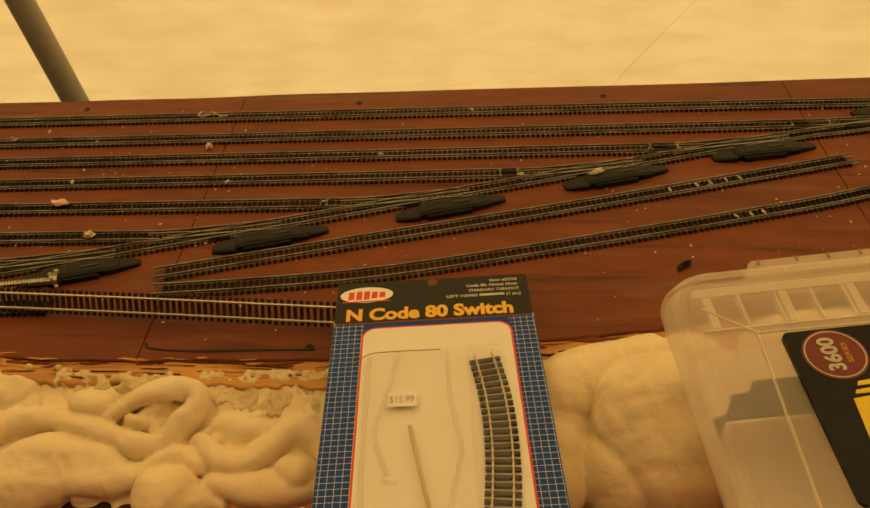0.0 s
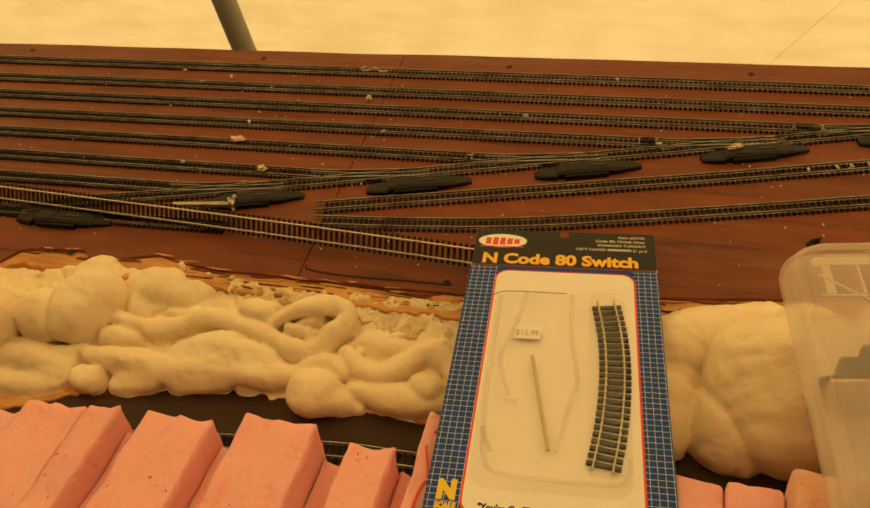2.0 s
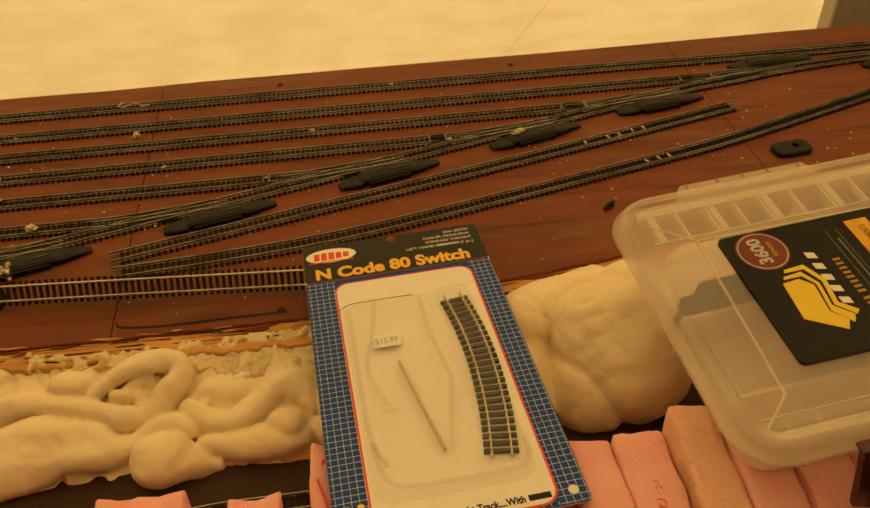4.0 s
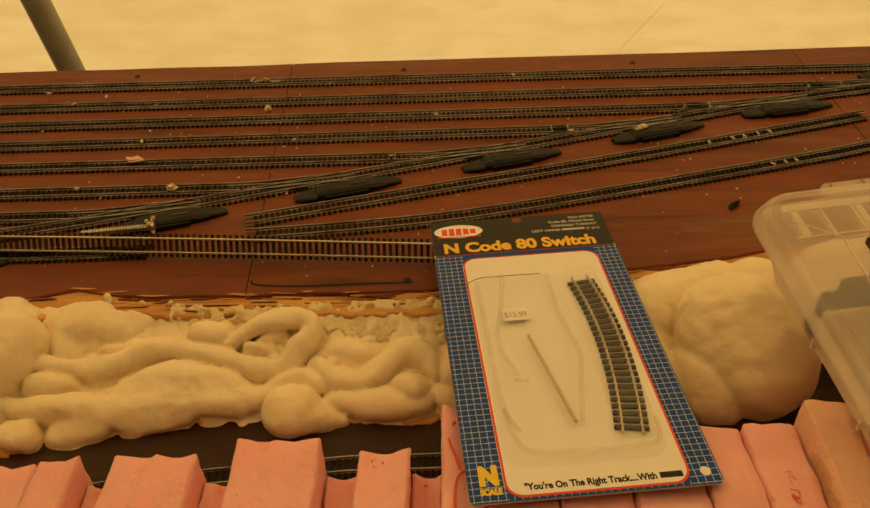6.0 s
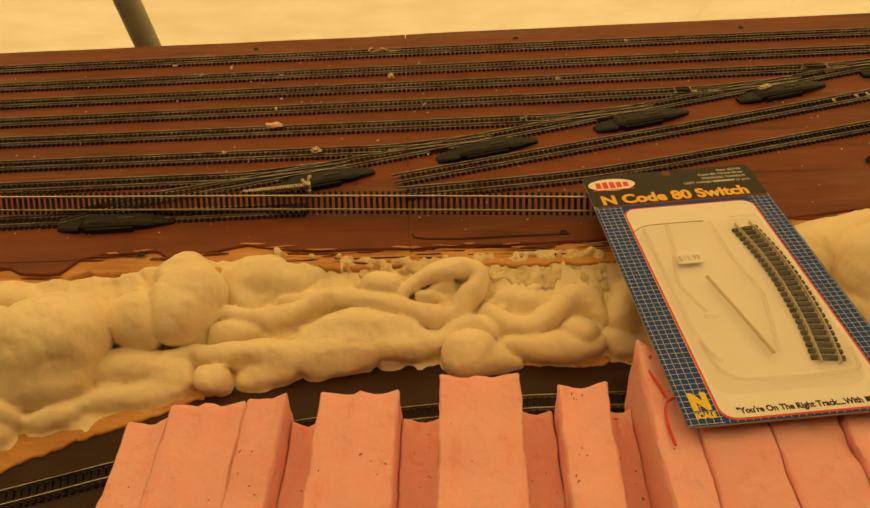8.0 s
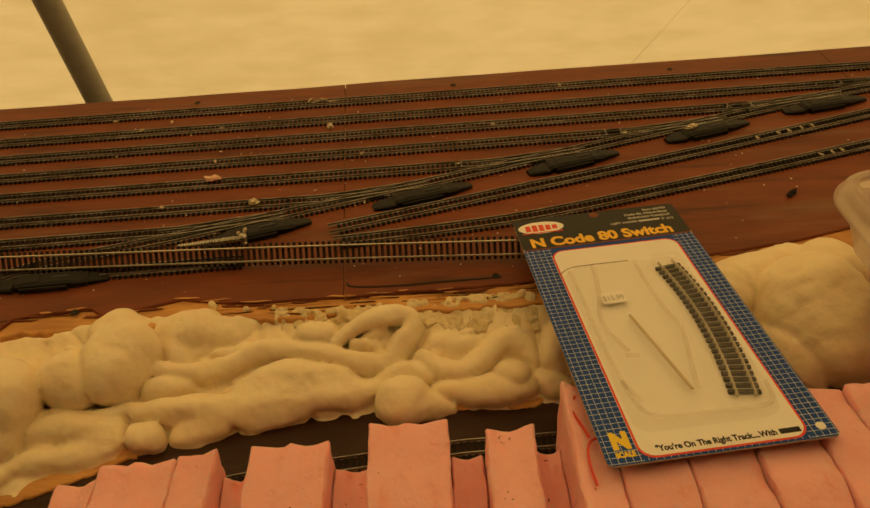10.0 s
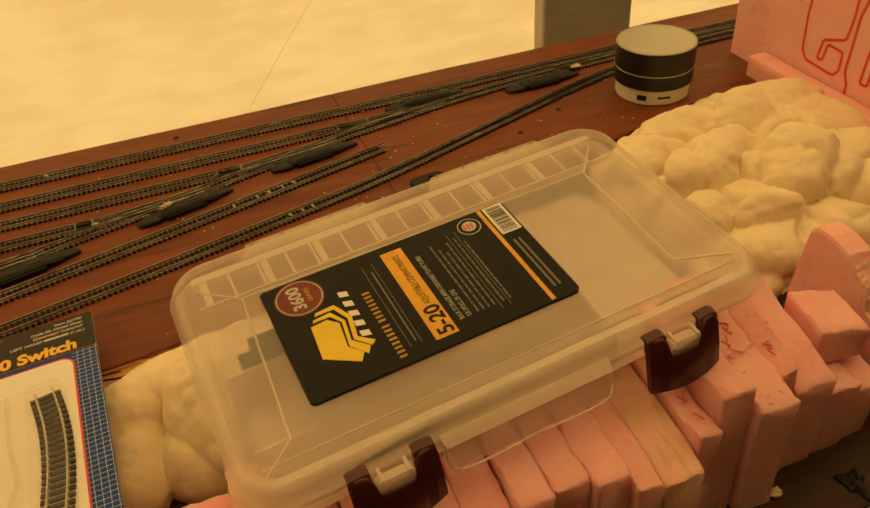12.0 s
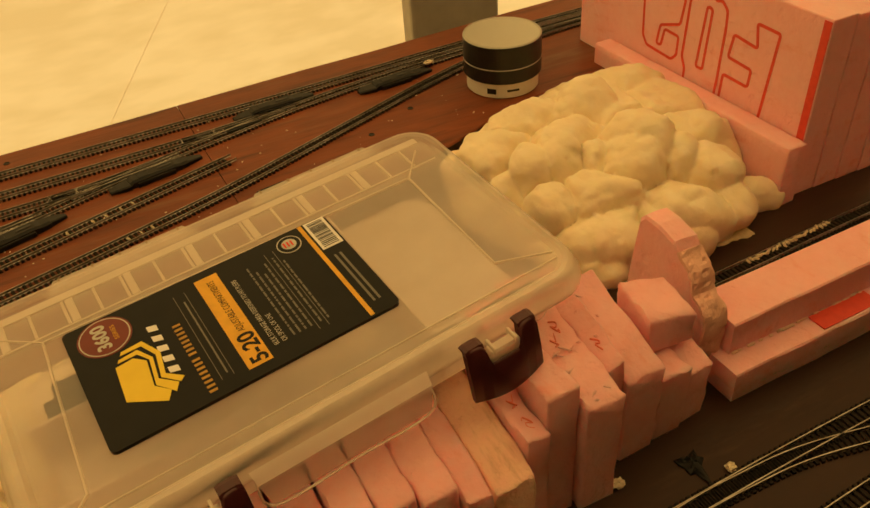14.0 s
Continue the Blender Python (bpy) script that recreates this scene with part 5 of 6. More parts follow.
def flat(w, d, r, cx, cy, n=6):
    return [(x, y) for x, y, _ in rrect(w, d, r, 0, n, cx, cy)]


CX, CW, CH = -0.0010, 0.1145, 0.2215
plate("card", flat(CW, CH, 0.003, CX, 0), -0.0007, 0.0, CARD_BOARD, card)
plate("blue_field", flat(CW - 0.0002, 0.1835, 0.0028, CX, -0.0188), 0.0, 0.00015, CARD_BLUE, card, "blue printed field with a pale grid")
plate("black_header", flat(CW - 0.0002, 0.0375, 0.0025, CX, 0.0918), 0.0, 0.0002, CARD_BLACK, card, "black printed header")
bm = bmesh.new()
step = 0.0036
x = CX - CW / 2 + 0.002
while x < CX + CW / 2:
    if not -0.041 < x < 0.041:
        block(bm, x - 0.00010, x + 0.00010, -0.1100, 0.0725, 0.00015, 0.00025)
    else:
        block(bm, x - 0.00010, x + 0.00010, -0.1100, -0.1080, 0.00015, 0.00025)
    x += step
y = -0.1095
while y < 0.072:
    block(bm, CX - CW / 2 + 0.0004, -0.0405, y - 0.00010, y + 0.00010, 0.00015, 0.00024)
    block(bm, 0.0415, CX + CW / 2 - 0.0004, y - 0.00010, y + 0.00010, 0.00015, 0.00024)
    y += step
part("grid_print", bm, GRID_INK, card, kind="stuff")
plate("red_border", flat(0.0845, 0.1775, 0.0085, 0.0005, -0.0203), 0.0002, 0.00035, RED_INK, card)
plate("white_field", flat(0.0822, 0.1752, 0.0075, 0.0005, -0.0203), 0.00035, 0.0005, CARD_WHITE, card)
plate("red_line", [(CX - CW / 2 + 0.001, 0.0722), (CX + CW / 2 - 0.001, 0.0722), (CX + CW / 2 - 0.001, 0.0734), (CX - CW / 2 + 0.001, 0.0734)], 0.0002, 0.0003, MAROON_INK, card)
bm = bmesh.new()
loft(bm, [[(-0.0405 + 0.0158 * math.cos(k * math.pi / 18), 0.0985 + 0.0072 * math.sin(k * math.pi / 18), z) for k in range(36)] for z in (0.0002, 0.0003)])
part("logo_oval", bm, CARD_WHITE, card)
bm = bmesh.new()
for k in range(5):
    x = -0.0515 + k * 0.0046
    h = 0.0026 + 0.0008 * math.sin(k * 0.9 + 0.4)
    loft(bm, [[(x, 0.0975 - h, z), (x + 0.0037, 0.0975 - h, z), (x + 0.0037, 0.0975 + h + 0.001, z), (x + 0.0004, 0.0975 + h + 0.001, z)] for z in (0.0003, 0.0004)])
block(bm, -0.0545, -0.0265, 0.0918, 0.0928, 0.0003, 0.0004)
part("logo_shape", bm, RED_INK, card)
letters("title", "N Code 80 Switch", pose(-0.0515, 0.0755, 0.00035), 0.0965, 0.0100, TITLE_INK, card, 0.0006)
for body, xr, yb, ln, h in (("Item #2750", 0.0500, 0.1048, 0.0165, 0.0024), ("Code 80, Nickel Silver", 0.0502, 0.1005, 0.0310, 0.0024), ("STANDARD TURNOUT", 0.0504, 0.0960, 0.0300, 0.0024), ("LEFT HAND", 0.0255, 0.0914, 0.0185, 0.0024), ("(1 pc.)", 0.0508, 0.0914, 0.0085, 0.0024)):
    letters("header_line", body, pose(xr - ln, yb, 0.00035), ln, h, PALE_INK, card, 0.0001)
bm = bmesh.new()
block(bm, 0.0265, 0.0412, 0.0916, 0.0936, 0.00025, 0.00035)
part("header_bar", bm, PALE_INK, card)
letters("slogan", "\"You're On The Right Track....With", pose(-0.0330, -0.1055, 0.0006), 0.0600, 0.0036, CARD_BLACK, card, 0.0002)
bm = bmesh.new()
block(bm, 0.0285, 0.0390, -0.1054, -0.1022, 0.0005, 0.0006)
part("slogan_bar", bm, CARD_BLACK, card)
letters("scale_mark", "N", pose(-0.0528, -0.1005, 0.0004), 0.0090, 0.0098, YELLOW_INK, card, 0.0011)
letters("scale_word", "SCALE", pose(-0.0530, -0.1062, 0.0004), 0.0100, 0.0032, YELLOW_INK, card, 0.0003)
bm = bmesh.new()
disc(bm, 0.0024, 0.0003, 0.0005, 20, 0.0495, -0.1035)
part("round_sticker", bm, CARD_WHITE, card)
bm = bmesh.new()
disc(bm, 0.0032, 0.0002, 0.00028, 20, -0.001, 0.1068)
part("hang_hole", bm, PAINT, card)

# blister shell with its moulded ridges
def shell(rings, name, label=""):
    bm = bmesh.new()
    loft(bm, rings, cap=(False, True))
    return part(name, bm, BLISTER, card, label, smooth=False)


shell([rrect(w, d, r, z, 8, -0.001, -0.024) for w, d, r, z in ((0.0765, 0.140, 0.010, 0.0008), (0.074, 0.1375, 0.009, 0.0028), (0.0715, 0.135, 0.008, 0.0036))], "blister", "clear plastic blister")
shell([rrect(0.0200, 0.1290, 0.004, 0.0037, 6, 0.0255, -0.0200), rrect(0.0185, 0.1275, 0.003, 0.0064, 6, 0.0255, -0.0200)], "blister_bay")
# the moulded hollow of the missing turnout
PRICE_INK = mat("faded_grey_print", (0.45, 0.42, 0.36), 0.5)
CREASE_DARK = mat("brown_blister_edge", (0.30, 0.22, 0.13), 0.5)
CREASE = clear_mat("creased_blister_edge", (0.965, 0.955, 0.94), 0.12, 0.2, (0.92, 0.90, 0.86))
for pts in ([(-0.0205, 0.044), (-0.025, 0.016), (-0.031, -0.012), (-0.024, -0.040)], [(0.0059, 0.043), (0.0062, 0.010), (0.010, -0.022), (0.0085, -0.035), (0.000, -0.074)], [(-0.036, 0.040), (-0.036, -0.05), (-0.030, -0.076)], [(-0.027, -0.041), (-0.020, -0.042)], [(-0.0355, -0.060), (-0.0330, -0.078), (-0.0260, -0.0865), (0.0, -0.0885), (0.028, -0.0880), (0.0345, -0.0840), (0.0360, -0.070)]):
    bm = bmesh.new()
    sweep(bm, smooth_path([Vector((*p, 0.0038)) for p in pts], 0.004), [(-0.0013, -0.0002), (0.0013, -0.0002), (0.0004, 0.0008), (-0.0004, 0.0008)])
    part("moulded_ridge", bm, CREASE, card)
bm = bmesh.new()
sweep(bm, smooth_path([Vector(p) for p in ((-0.0445, 0.0385, 0.0020), (-0.036, 0.0425, 0.0042), (-0.024, 0.0435, 0.0044), (0.003, 0.0435, 0.0042))], 0.002), [(-0.00015, -0.0002), (0.00015, -0.0002), (0.0001, 0.0003), (-0.00015, 0.0003)])
part("torn_edge", bm, CREASE_DARK, card, "dark torn edge of the blister")
bm = bmesh.new()
sweep(bm, smooth_path([Vector(p) for p in ((-0.0142, -0.009, 0.0042), (-0.0085, -0.041, 0.0046), (-0.0025, -0.0725, 0.0042))], 0.004), [(0.0010 * math.cos(radians(a)), 0.0007 * math.sin(radians(a))) for a in range(0, 360, 45)])
part("throw_rod", bm, mat("cream_rod_plastic", (0.64, 0.54, 0.38), 0.5, second=(0.56, 0.46, 0.31)), card, "cream plastic rod")
plate("price_sticker", flat(0.0145, 0.0105, 0.0006, -0.0180, 0.0095), 0.00365, 0.00375, CARD_WHITE, card)
letters("price", "$15.99", pose(-0.0245, 0.0068, 0.0039), 0.0125, 0.0046, PRICE_INK, card)

# the curved track piece held in the blister
piece = thing("track_piece", CARD, "curved grey-tied track piece inside the blister pack", "track")
arc = smooth_path([Vector(p) for p in ((0.0250, 0.0400, 0.0006), (0.0288, 0.010, 0.0006), (0.0296, -0.020, 0.0006), (0.0272, -0.053, 0.0006), (0.0220, -0.0850, 0.0006))], 0.0045)
bm = bmesh.new()
block(bm, -0.0083, 0.0083, -0.0013, 0.0013, 0.0, 0.0018, 0.0004)
tie_me = finish("tie", bm, GREY_TIE)
for k in range(1, len(arc) - 1):
    d = (arc[k + 1] - arc[k - 1]).normalized()
    t = new("tie", tie_me)
    t.parent = piece
    t.matrix_basis = Matrix.Translation(arc[k]) @ Matrix.Rotation(math.atan2(d.y, d.x) + math.pi / 2, 4, "Z")
for s in (-1, 1):
    bm = bmesh.new()
    sweep(bm, [p + Vector((0, 0, 0.0014)) for p in offset_path(arc, s * GAUGE / 2)], RAIL_PROFILE)
    part("rail", bm, BRIGHT_RAIL, piece)


# ---- plastic utility box ----
UX, UY = Vector((math.cos(radians(6.2)), math.sin(radians(6.2)), 0.055)).normalized(), Vector((-math.sin(radians(6.2)), math.cos(radians(6.2)), 0.085))
UY = (UY - UX * UY.dot(UX)).normalized()
BOXM = Matrix((UX, UY, UX.cross(UY))).transposed().to_4x4()
BOXM.translation = (0.3502, -0.1432, 0.0900)
box = thing("utility_box", BOXM, "milky clear plastic utility box, lid shut, with maroon latches", "storage box")
LX, LY, LW, LD = 0.0955, -0.0363, 0.2770, 0.1614
LATCH_Y = -0.1215


def ring(inset, z, r):
    return rrect(LW - 2 * inset, LD - 2 * inset, r, z, 8, LX, LY)


bm = bmesh.new()
loft(bm, [ring(-0.0008, -0.0104, 0.0235), ring(-0.0008, -0.0090, 0.0235), ring(0.0006, -0.0084, 0.022), ring(0.0024, -0.0030, 0.020), ring(0.0040, -0.0008, 0.019), ring(0.0064, 0.0, 0.017)], cap=(False, False))
lid = part("lid", bm, BOX_RIM, box, "milky clear lid", smooth=True)
bm = bmesh.new()
loft(bm, [ring(0.0064, 0.0, 0.017), ring(0.0090, -0.0002, 0.014), ring(0.0110, -0.0016, 0.012), ring(0.0124, -0.0018, 0.011)], cap=(False, True))
part("lid_panel", bm, BOX_PLASTIC, lid)
bm = bmesh.new()
loft(bm, [ring(0.0065, -0.0120, 0.016), ring(0.0150, -0.0425, 0.014)], cap=(False, False))
tray = part("tray", bm, BOX_THIN, box, "clear compartment tray")
bm = bmesh.new()
loft(bm, [ring(0.0150, -0.0425, 0.014), ring(0.0165, -0.044, 0.012)], cap=(False, True))
part("tray_floor", bm, BOX_TRAY, tray)
bm = bmesh.new()
loft(bm, [ring(0.0012, -0.0135, 0.0215), ring(0.0012, -0.0110, 0.0215), ring(0.0066, -0.0110, 0.016), ring(0.0066, -0.0135, 0.016)], cap=(False, False))
part("tray_rim", bm, BOX_RIM, tray)
# dividers standing in the tray
for kind, a, b, c in (("x", 0.062, -0.100, 0.028), ("y", -0.030, -0.030, 0.060), ("y", -0.078, -0.030, 0.060), ("x", 0.150, -0.100, 0.028)):
    bm = bmesh.new()
    if kind == "x":
        block(bm, a - 0.0006, a + 0.0006, b, c, -0.043, -0.016)
    else:
        block(bm, b, c, a - 0.0006, a + 0.0006, -0.043, -0.016)
    part("divider", bm, BOX_TRAY, tray)
# ribs under the lid and hip lines at its corners
for pts in ([(-0.0085, 0.0035), (0.197, 0.0005)], [(-0.0085, 0.0035), (-0.014, -0.090)], [(0.197, 0.0005), (0.1942, -0.0838)], [(0.1942, -0.0838), (0.222, -0.095)], [(0.197, 0.0005), (0.214, 0.020)], [(-0.0085, 0.0035), (-0.028, 0.020)], [(-0.014, -0.090), (-0.032, -0.106)]):
    bm = bmesh.new()
    sweep(bm, smooth_path([Vector((*p, -0.0015)) for p in pts], 0.05), [(-0.0007, -0.0004), (0.0007, -0.0004), (0.0003, 0.0007), (-0.0003, 0.0007)])
    part("moulded_rib", bm, BOX_SOLID, lid)
# wide hinge tabs along the back edge
for u0, u1 in ((0.005, 0.079), (0.122, 0.196)):
    bm = bmesh.new()
    y = LY + LD / 2
    loft(bm, [[(u0 - 0.006 + e, y - 0.003, z), (u1 + 0.006 - e, y - 0.003, z), (u1 - e, y + 0.0078, z), (u0 + e, y + 0.0078, z)] for z, e in ((-0.0125, 0.0), (-0.0096, 0.0), (-0.0084, 0.001))])
    hinge = part("hinge", bm, BOX_RIM, lid)
    for u in (u0 + 0.004, u0 + 0.022, u0 + 0.037, u0 + 0.052, u1 - 0.004):
        bm = bmesh.new()
        block(bm, u - 0.0005, u + 0.0005, y + 0.0050, y + 0.0081, -0.0115, -0.0080)
        part("hinge_slot", bm, CREASE_DARK, hinge)
# hinge compartments moulded along the back of the lid, with open windows between the bars
bars = (-0.024, -0.010, 0.006, 0.0095, 0.022, 0.036, 0.0395, 0.054, 0.070, 0.0735, 0.088, 0.103, 0.1065, 0.122, 0.136, 0.1395, 0.155, 0.171, 0.1745, 0.190, 0.206)
for k, u in enumerate(bars):
    bm = bmesh.new()
    w = 0.0008 if k % 3 else 0.0020
    block(bm, u - w, u + w, 0.0080, 0.0262, -0.0050, -0.0013, 0.0004)
    part("hinge_rib", bm, BOX_SOLID, lid)
for v, w in ((0.0072, 0.0008), (0.0288, 0.0028)):
    bm = bmesh.new()
    block(bm, -0.030, 0.220, v - w, v + w, -0.0055, -0.0012, 0.0005)
    part("hinge_rail", bm, BOX_SOLID, lid)
# ribs tie the front edge of the lid to its inner line
for u in (-0.020, -0.006, 0.047, 0.062, 0.085, 0.105, 0.122, 0.137, 0.192, 0.205):
    bm = bmesh.new()
    block(bm, u - 0.0005, u + 0.0005, -0.1110, -0.1000, -0.008, -0.0022)
    part("front_rib", bm, BOX_SOLID, lid)
for v, w in ((-0.0990, 0.0005), (-0.1080, 0.0024)):
    bm = bmesh.new()
    block(bm, -0.030, 0.222, v - w, v + w, -0.0055, -0.0013, 0.0004)
    part("front_rail", bm, BOX_SOLID, lid)
for u0, u1 in ((-0.024, 0.012), (0.016, 0.044), (0.048, 0.083), (0.087, 0.120), (0.124, 0.158), (0.170, 0.203)):
    bm = bmesh.new()
    block(bm, u0, u1, -0.1036, -0.1020, -0.0060, -0.0040, 0.0003)
    part("front_slit", bm, CREASE_DARK, lid, "dark slit along the front of the lid")
# deep front lip between the latches: thin clear skin with a bright folded edge
bm = bmesh.new()
y = LATCH_Y + 0.0035
loft(bm, [[(0.043 + e, y - d, z), (0.130 - e, y - d, z)] for z, e, d in ((-0.004, 0.0, 0.0), (-0.007, 0.001, 0.006), (-0.020, 0.004, 0.009))], close=False)
lip = part("front_lip", bm, BOX_THIN, lid)
bm = bmesh.new()
sweep(bm, smooth_path([Vector(p) for p in ((0.044, y - 0.002, -0.006), (0.0475, y - 0.0092, -0.0205), (0.088, y - 0.0096, -0.0208), (0.1255, y - 0.0092, -0.0205), (0.129, y - 0.002, -0.006))], 0.003), [(-0.0005, -0.0005), (0.0005, -0.0005), (0.0005, 0.0005), (-0.0005, 0.0005)], up=Vector((0, 1, 0.3)).normalized())
part("lip_edge", bm, BOX_RIM, lip)


def latch(u0, u1):
    """Maroon latch: a bowed plate with two rounded hooks that reach over the lid, a clear tongue between them."""
    y, w, n = LATCH_Y, u1 - u0, 32
    arm = 0.0105
    cols = []
    for k in range(n + 1):
        u = w * k / n
        low = -0.0275 - 0.0025 * math.sin(math.pi * u / w)
        edge = min(u, w - u)
        if edge <= arm:
            q = abs(edge - arm / 2) / (arm / 2)
            high = 0.0012 - 0.0034 * max(0, q) ** 4
        else:
            high = -0.0098 + 0.0100 * max(0, 1 - (edge - arm) / 0.0016) ** 2
        cols.append((u0 + u, low, high))
    bm = bmesh.new()
    rings = []
    for u, low, high in cols:
        bow = 0.0022 * math.sin(math.pi * (u - u0) / w)
        f = y - 0.0035 - bow
        rings.append([(u, p + 0.26 * q, q) for p, q in ((f + 0.0030, low + 0.0006), (f + 0.0008, low), (f, low + 0.0010), (f - 0.0006, (low + high) / 2), (f, high - 0.0010), (f + 0.0010, high), (f + 0.0032, high))])
    loft(bm, rings)
    plate_ob = part("latch", bm, LATCH, box, "maroon plastic latch", smooth=True)
    plate_ob.data.set_sharp_from_angle(angle=radians(40))
    for a in (u0, u1 - arm):
        bm = bmesh.new()
        prof = [(y - 0.0040, -0.006), (y - 0.0034, 0.0004), (y - 0.0022, 0.0016), (y + 0.0012, 0.0018), (y + 0.0030, 0.0012), (y + 0.0034, 0.0005), (y + 0.0002, 0.0002), (y - 0.0012, -0.006)]
        loft(bm, [[(u, p, q - c) for p, q in prof] for u, c in ((a + 0.0003, 0.0008), (a + 0.0022, 0.0), (a + arm - 0.0022, 0.0), (a + arm - 0.0003, 0.0008))])
        part("latch_arm", bm, LATCH, plate_ob)
    bm = bmesh.new()
    block(bm, u0 + arm + 0.0008, u1 - arm - 0.0008, y - 0.0068, y - 0.0012, -0.0115, -0.0030, 0.0012)
    part("latch_tongue", bm, BOX_SOLID, plate_ob)
    for u in (u0 + 0.014, u1 - 0.014):
        bm = bmesh.new()
        block(bm, u - 0.0008, u + 0.0008, y - 0.0072, y + 0.0005, -0.0050, -0.0010, 0.0005)
        part("tongue_rib", bm, BOX_SOLID, plate_ob)


latch(0.147, 0.187)
latch(-0.001, 0.039)

# printed label on the lid: its lines run away from the viewer
label_ob = part("label", (lambda b: (loft(b, [[(x, y, z) for x, y in flat(0.142, 0.0795, 0.003, 0.0708, -0.0392)] for z in (-0.0017, 0.0003)]), b)[1])(bmesh.new()), LABEL_BLACK, box, "black printed label with yellow and orange print")


def line(body, u, s, length, height, material, bold=0.0, name="label_line"):
    """Letters whose base lies at u along the box, starting s from the label's front edge."""
    m = Matrix(((0, -1, 0, u), (1, 0, 0, -0.0785 + s), (0, 0, 1, 0.0006), (0, 0, 0, 1)))
    return letters(name, body, m, length, height, material, label_ob, bold)


def ink(name, u0, u1, s0, s1, material, z=0.0003):
    bm = bmesh.new()
    block(bm, u0, u1, -0.0785 + s0, -0.0785 + s1, z, z + 0.0002)
    return part(name, bm, material, label_ob)


for r, m_, z in ((0.0128, MAROON_INK, 0.0005), (0.0120, PALE_INK, 0.0006), (0.0114, MAROON_INK, 0.0007)):
    bm = bmesh.new()
    disc(bm, r, 0.0003, z, 40, 0.0172, -0.0130)
    part("badge", bm, m_, label_ob)
letters("badge_number", "3600", Matrix(((0, -1, 0, 0.0185), (1, 0, 0, -0.0215), (0, 0, 1, 0.0009), (0, 0, 0, 1))), 0.0170, 0.0066, PALE_INK, label_ob, 0.0003)
letters("badge_word", "SERIES", Matrix(((0, -1, 0, 0.0230), (1, 0, 0, -0.0180), (0, 0, 1, 0.0009), (0, 0, 0, 1))), 0.0100, 0.0022, ORANGE_INK, label_ob)
for pts in ([(0.0155, -0.0350), (0.0240, -0.0342), (0.0288, -0.0392), (0.0268, -0.0555), (0.0324, -0.0622), (0.0293, -0.0672), (0.0136, -0.0568)],
            [(0.0180, -0.0312), (0.0272, -0.0303), (0.0318, -0.0390), (0.0298, -0.0526), (0.0367, -0.0600), (0.0340, -0.0642), (0.0276, -0.0556), (0.0300, -0.0392), (0.0262, -0.0330), (0.0172, -0.0330)],
            [(0.0205, -0.0272), (0.0306, -0.0264), (0.0358, -0.0378), (0.0334, -0.0517), (0.0400, -0.0580), (0.0376, -0.0602), (0.0310, -0.0526), (0.0334, -0.0382), (0.0294, -0.0292), (0.0194, -0.0292)]):
    bm = bmesh.new()
    loft(bm, [[(x, y, z) for x, y in pts] for z in (0.0003, 0.0006)])
    part("logo_shape", bm, YELLOW_INK, label_ob)
# slanting plain bars in place of the maker's name, upright ones for the model's
for k in range(5):
    bm = bmesh.new()
    v = -0.0540 + 0.0074 * k
    loft(bm, [[(0.0398, v, z), (0.0398, v + 0.0038, z), (0.0352, v + 0.0052, z), (0.0352, v + 0.0014, z)] for z in (0.0003, 0.0005)])
    part("name_bar", bm, CARD_WHITE, label_ob)
for s0, n in ((0.0040, 8), (0.0295, 8)):
    for k in range(n):
        ink("name_bar", 0.0456, 0.0494, s0 + 0.0030 * k, s0 + 0.0030 * k + 0.0015, YELLOW_DIM)
ink("fine_bar", 0.0560, 0.0568, 0.0105, 0.0640, DIM_INK)
ink("thin_rule", 0.0585, 0.0588, 0.008, 0.070, DIM_INK)
ink("orange_band", 0.0650, 0.0770, 0.0055, 0.0735, ORANGE_INK)
line("5-20", 0.0755, 0.0070, 0.0205, 0.0082, LABEL_BLACK, 0.0003)
line("ADJUSTABLE COMPARTMENTS", 0.0735, 0.0290, 0.0400, 0.0036, LABEL_BLACK)
line("BULK STORAGE AREA DESIGNED TO HIT PLIERS", 0.0830, 0.0115, 0.0510, 0.0026, PALE_INK)
line("OR SPOOL OF LINE", 0.0872, 0.0115, 0.0200, 0.0026, PALE_INK)
rnd = random.Random(2)
for k, u in enumerate((0.0905, 0.0935, 0.0965, 0.0995, 0.1045, 0.1085)):
    s, stop = 0.012, 0.045 + rnd.uniform(0, 0.022)
    while s < stop:
        w = rnd.uniform(0.0012, 0.0055)
        ink("fine_bar", u, u + 0.0009, s, min(stop, s + w), DIM_INK)
        s += w + 0.0009
for u in (0.0528, 0.1022, 0.1070):
    ink("thin_rule", u, u + 0.0003, 0.008, 0.070, DIM_INK)
for r, m_, z in ((0.0066, PALE_INK, 0.0005), (0.0060, LABEL_BLACK, 0.0006), (0.0040, PALE_INK, 0.0007)):
    bm = bmesh.new()
    disc(bm, r, 0.0003, z, 32, 0.1165, -0.0090)
    part("seal", bm, m_, label_ob)
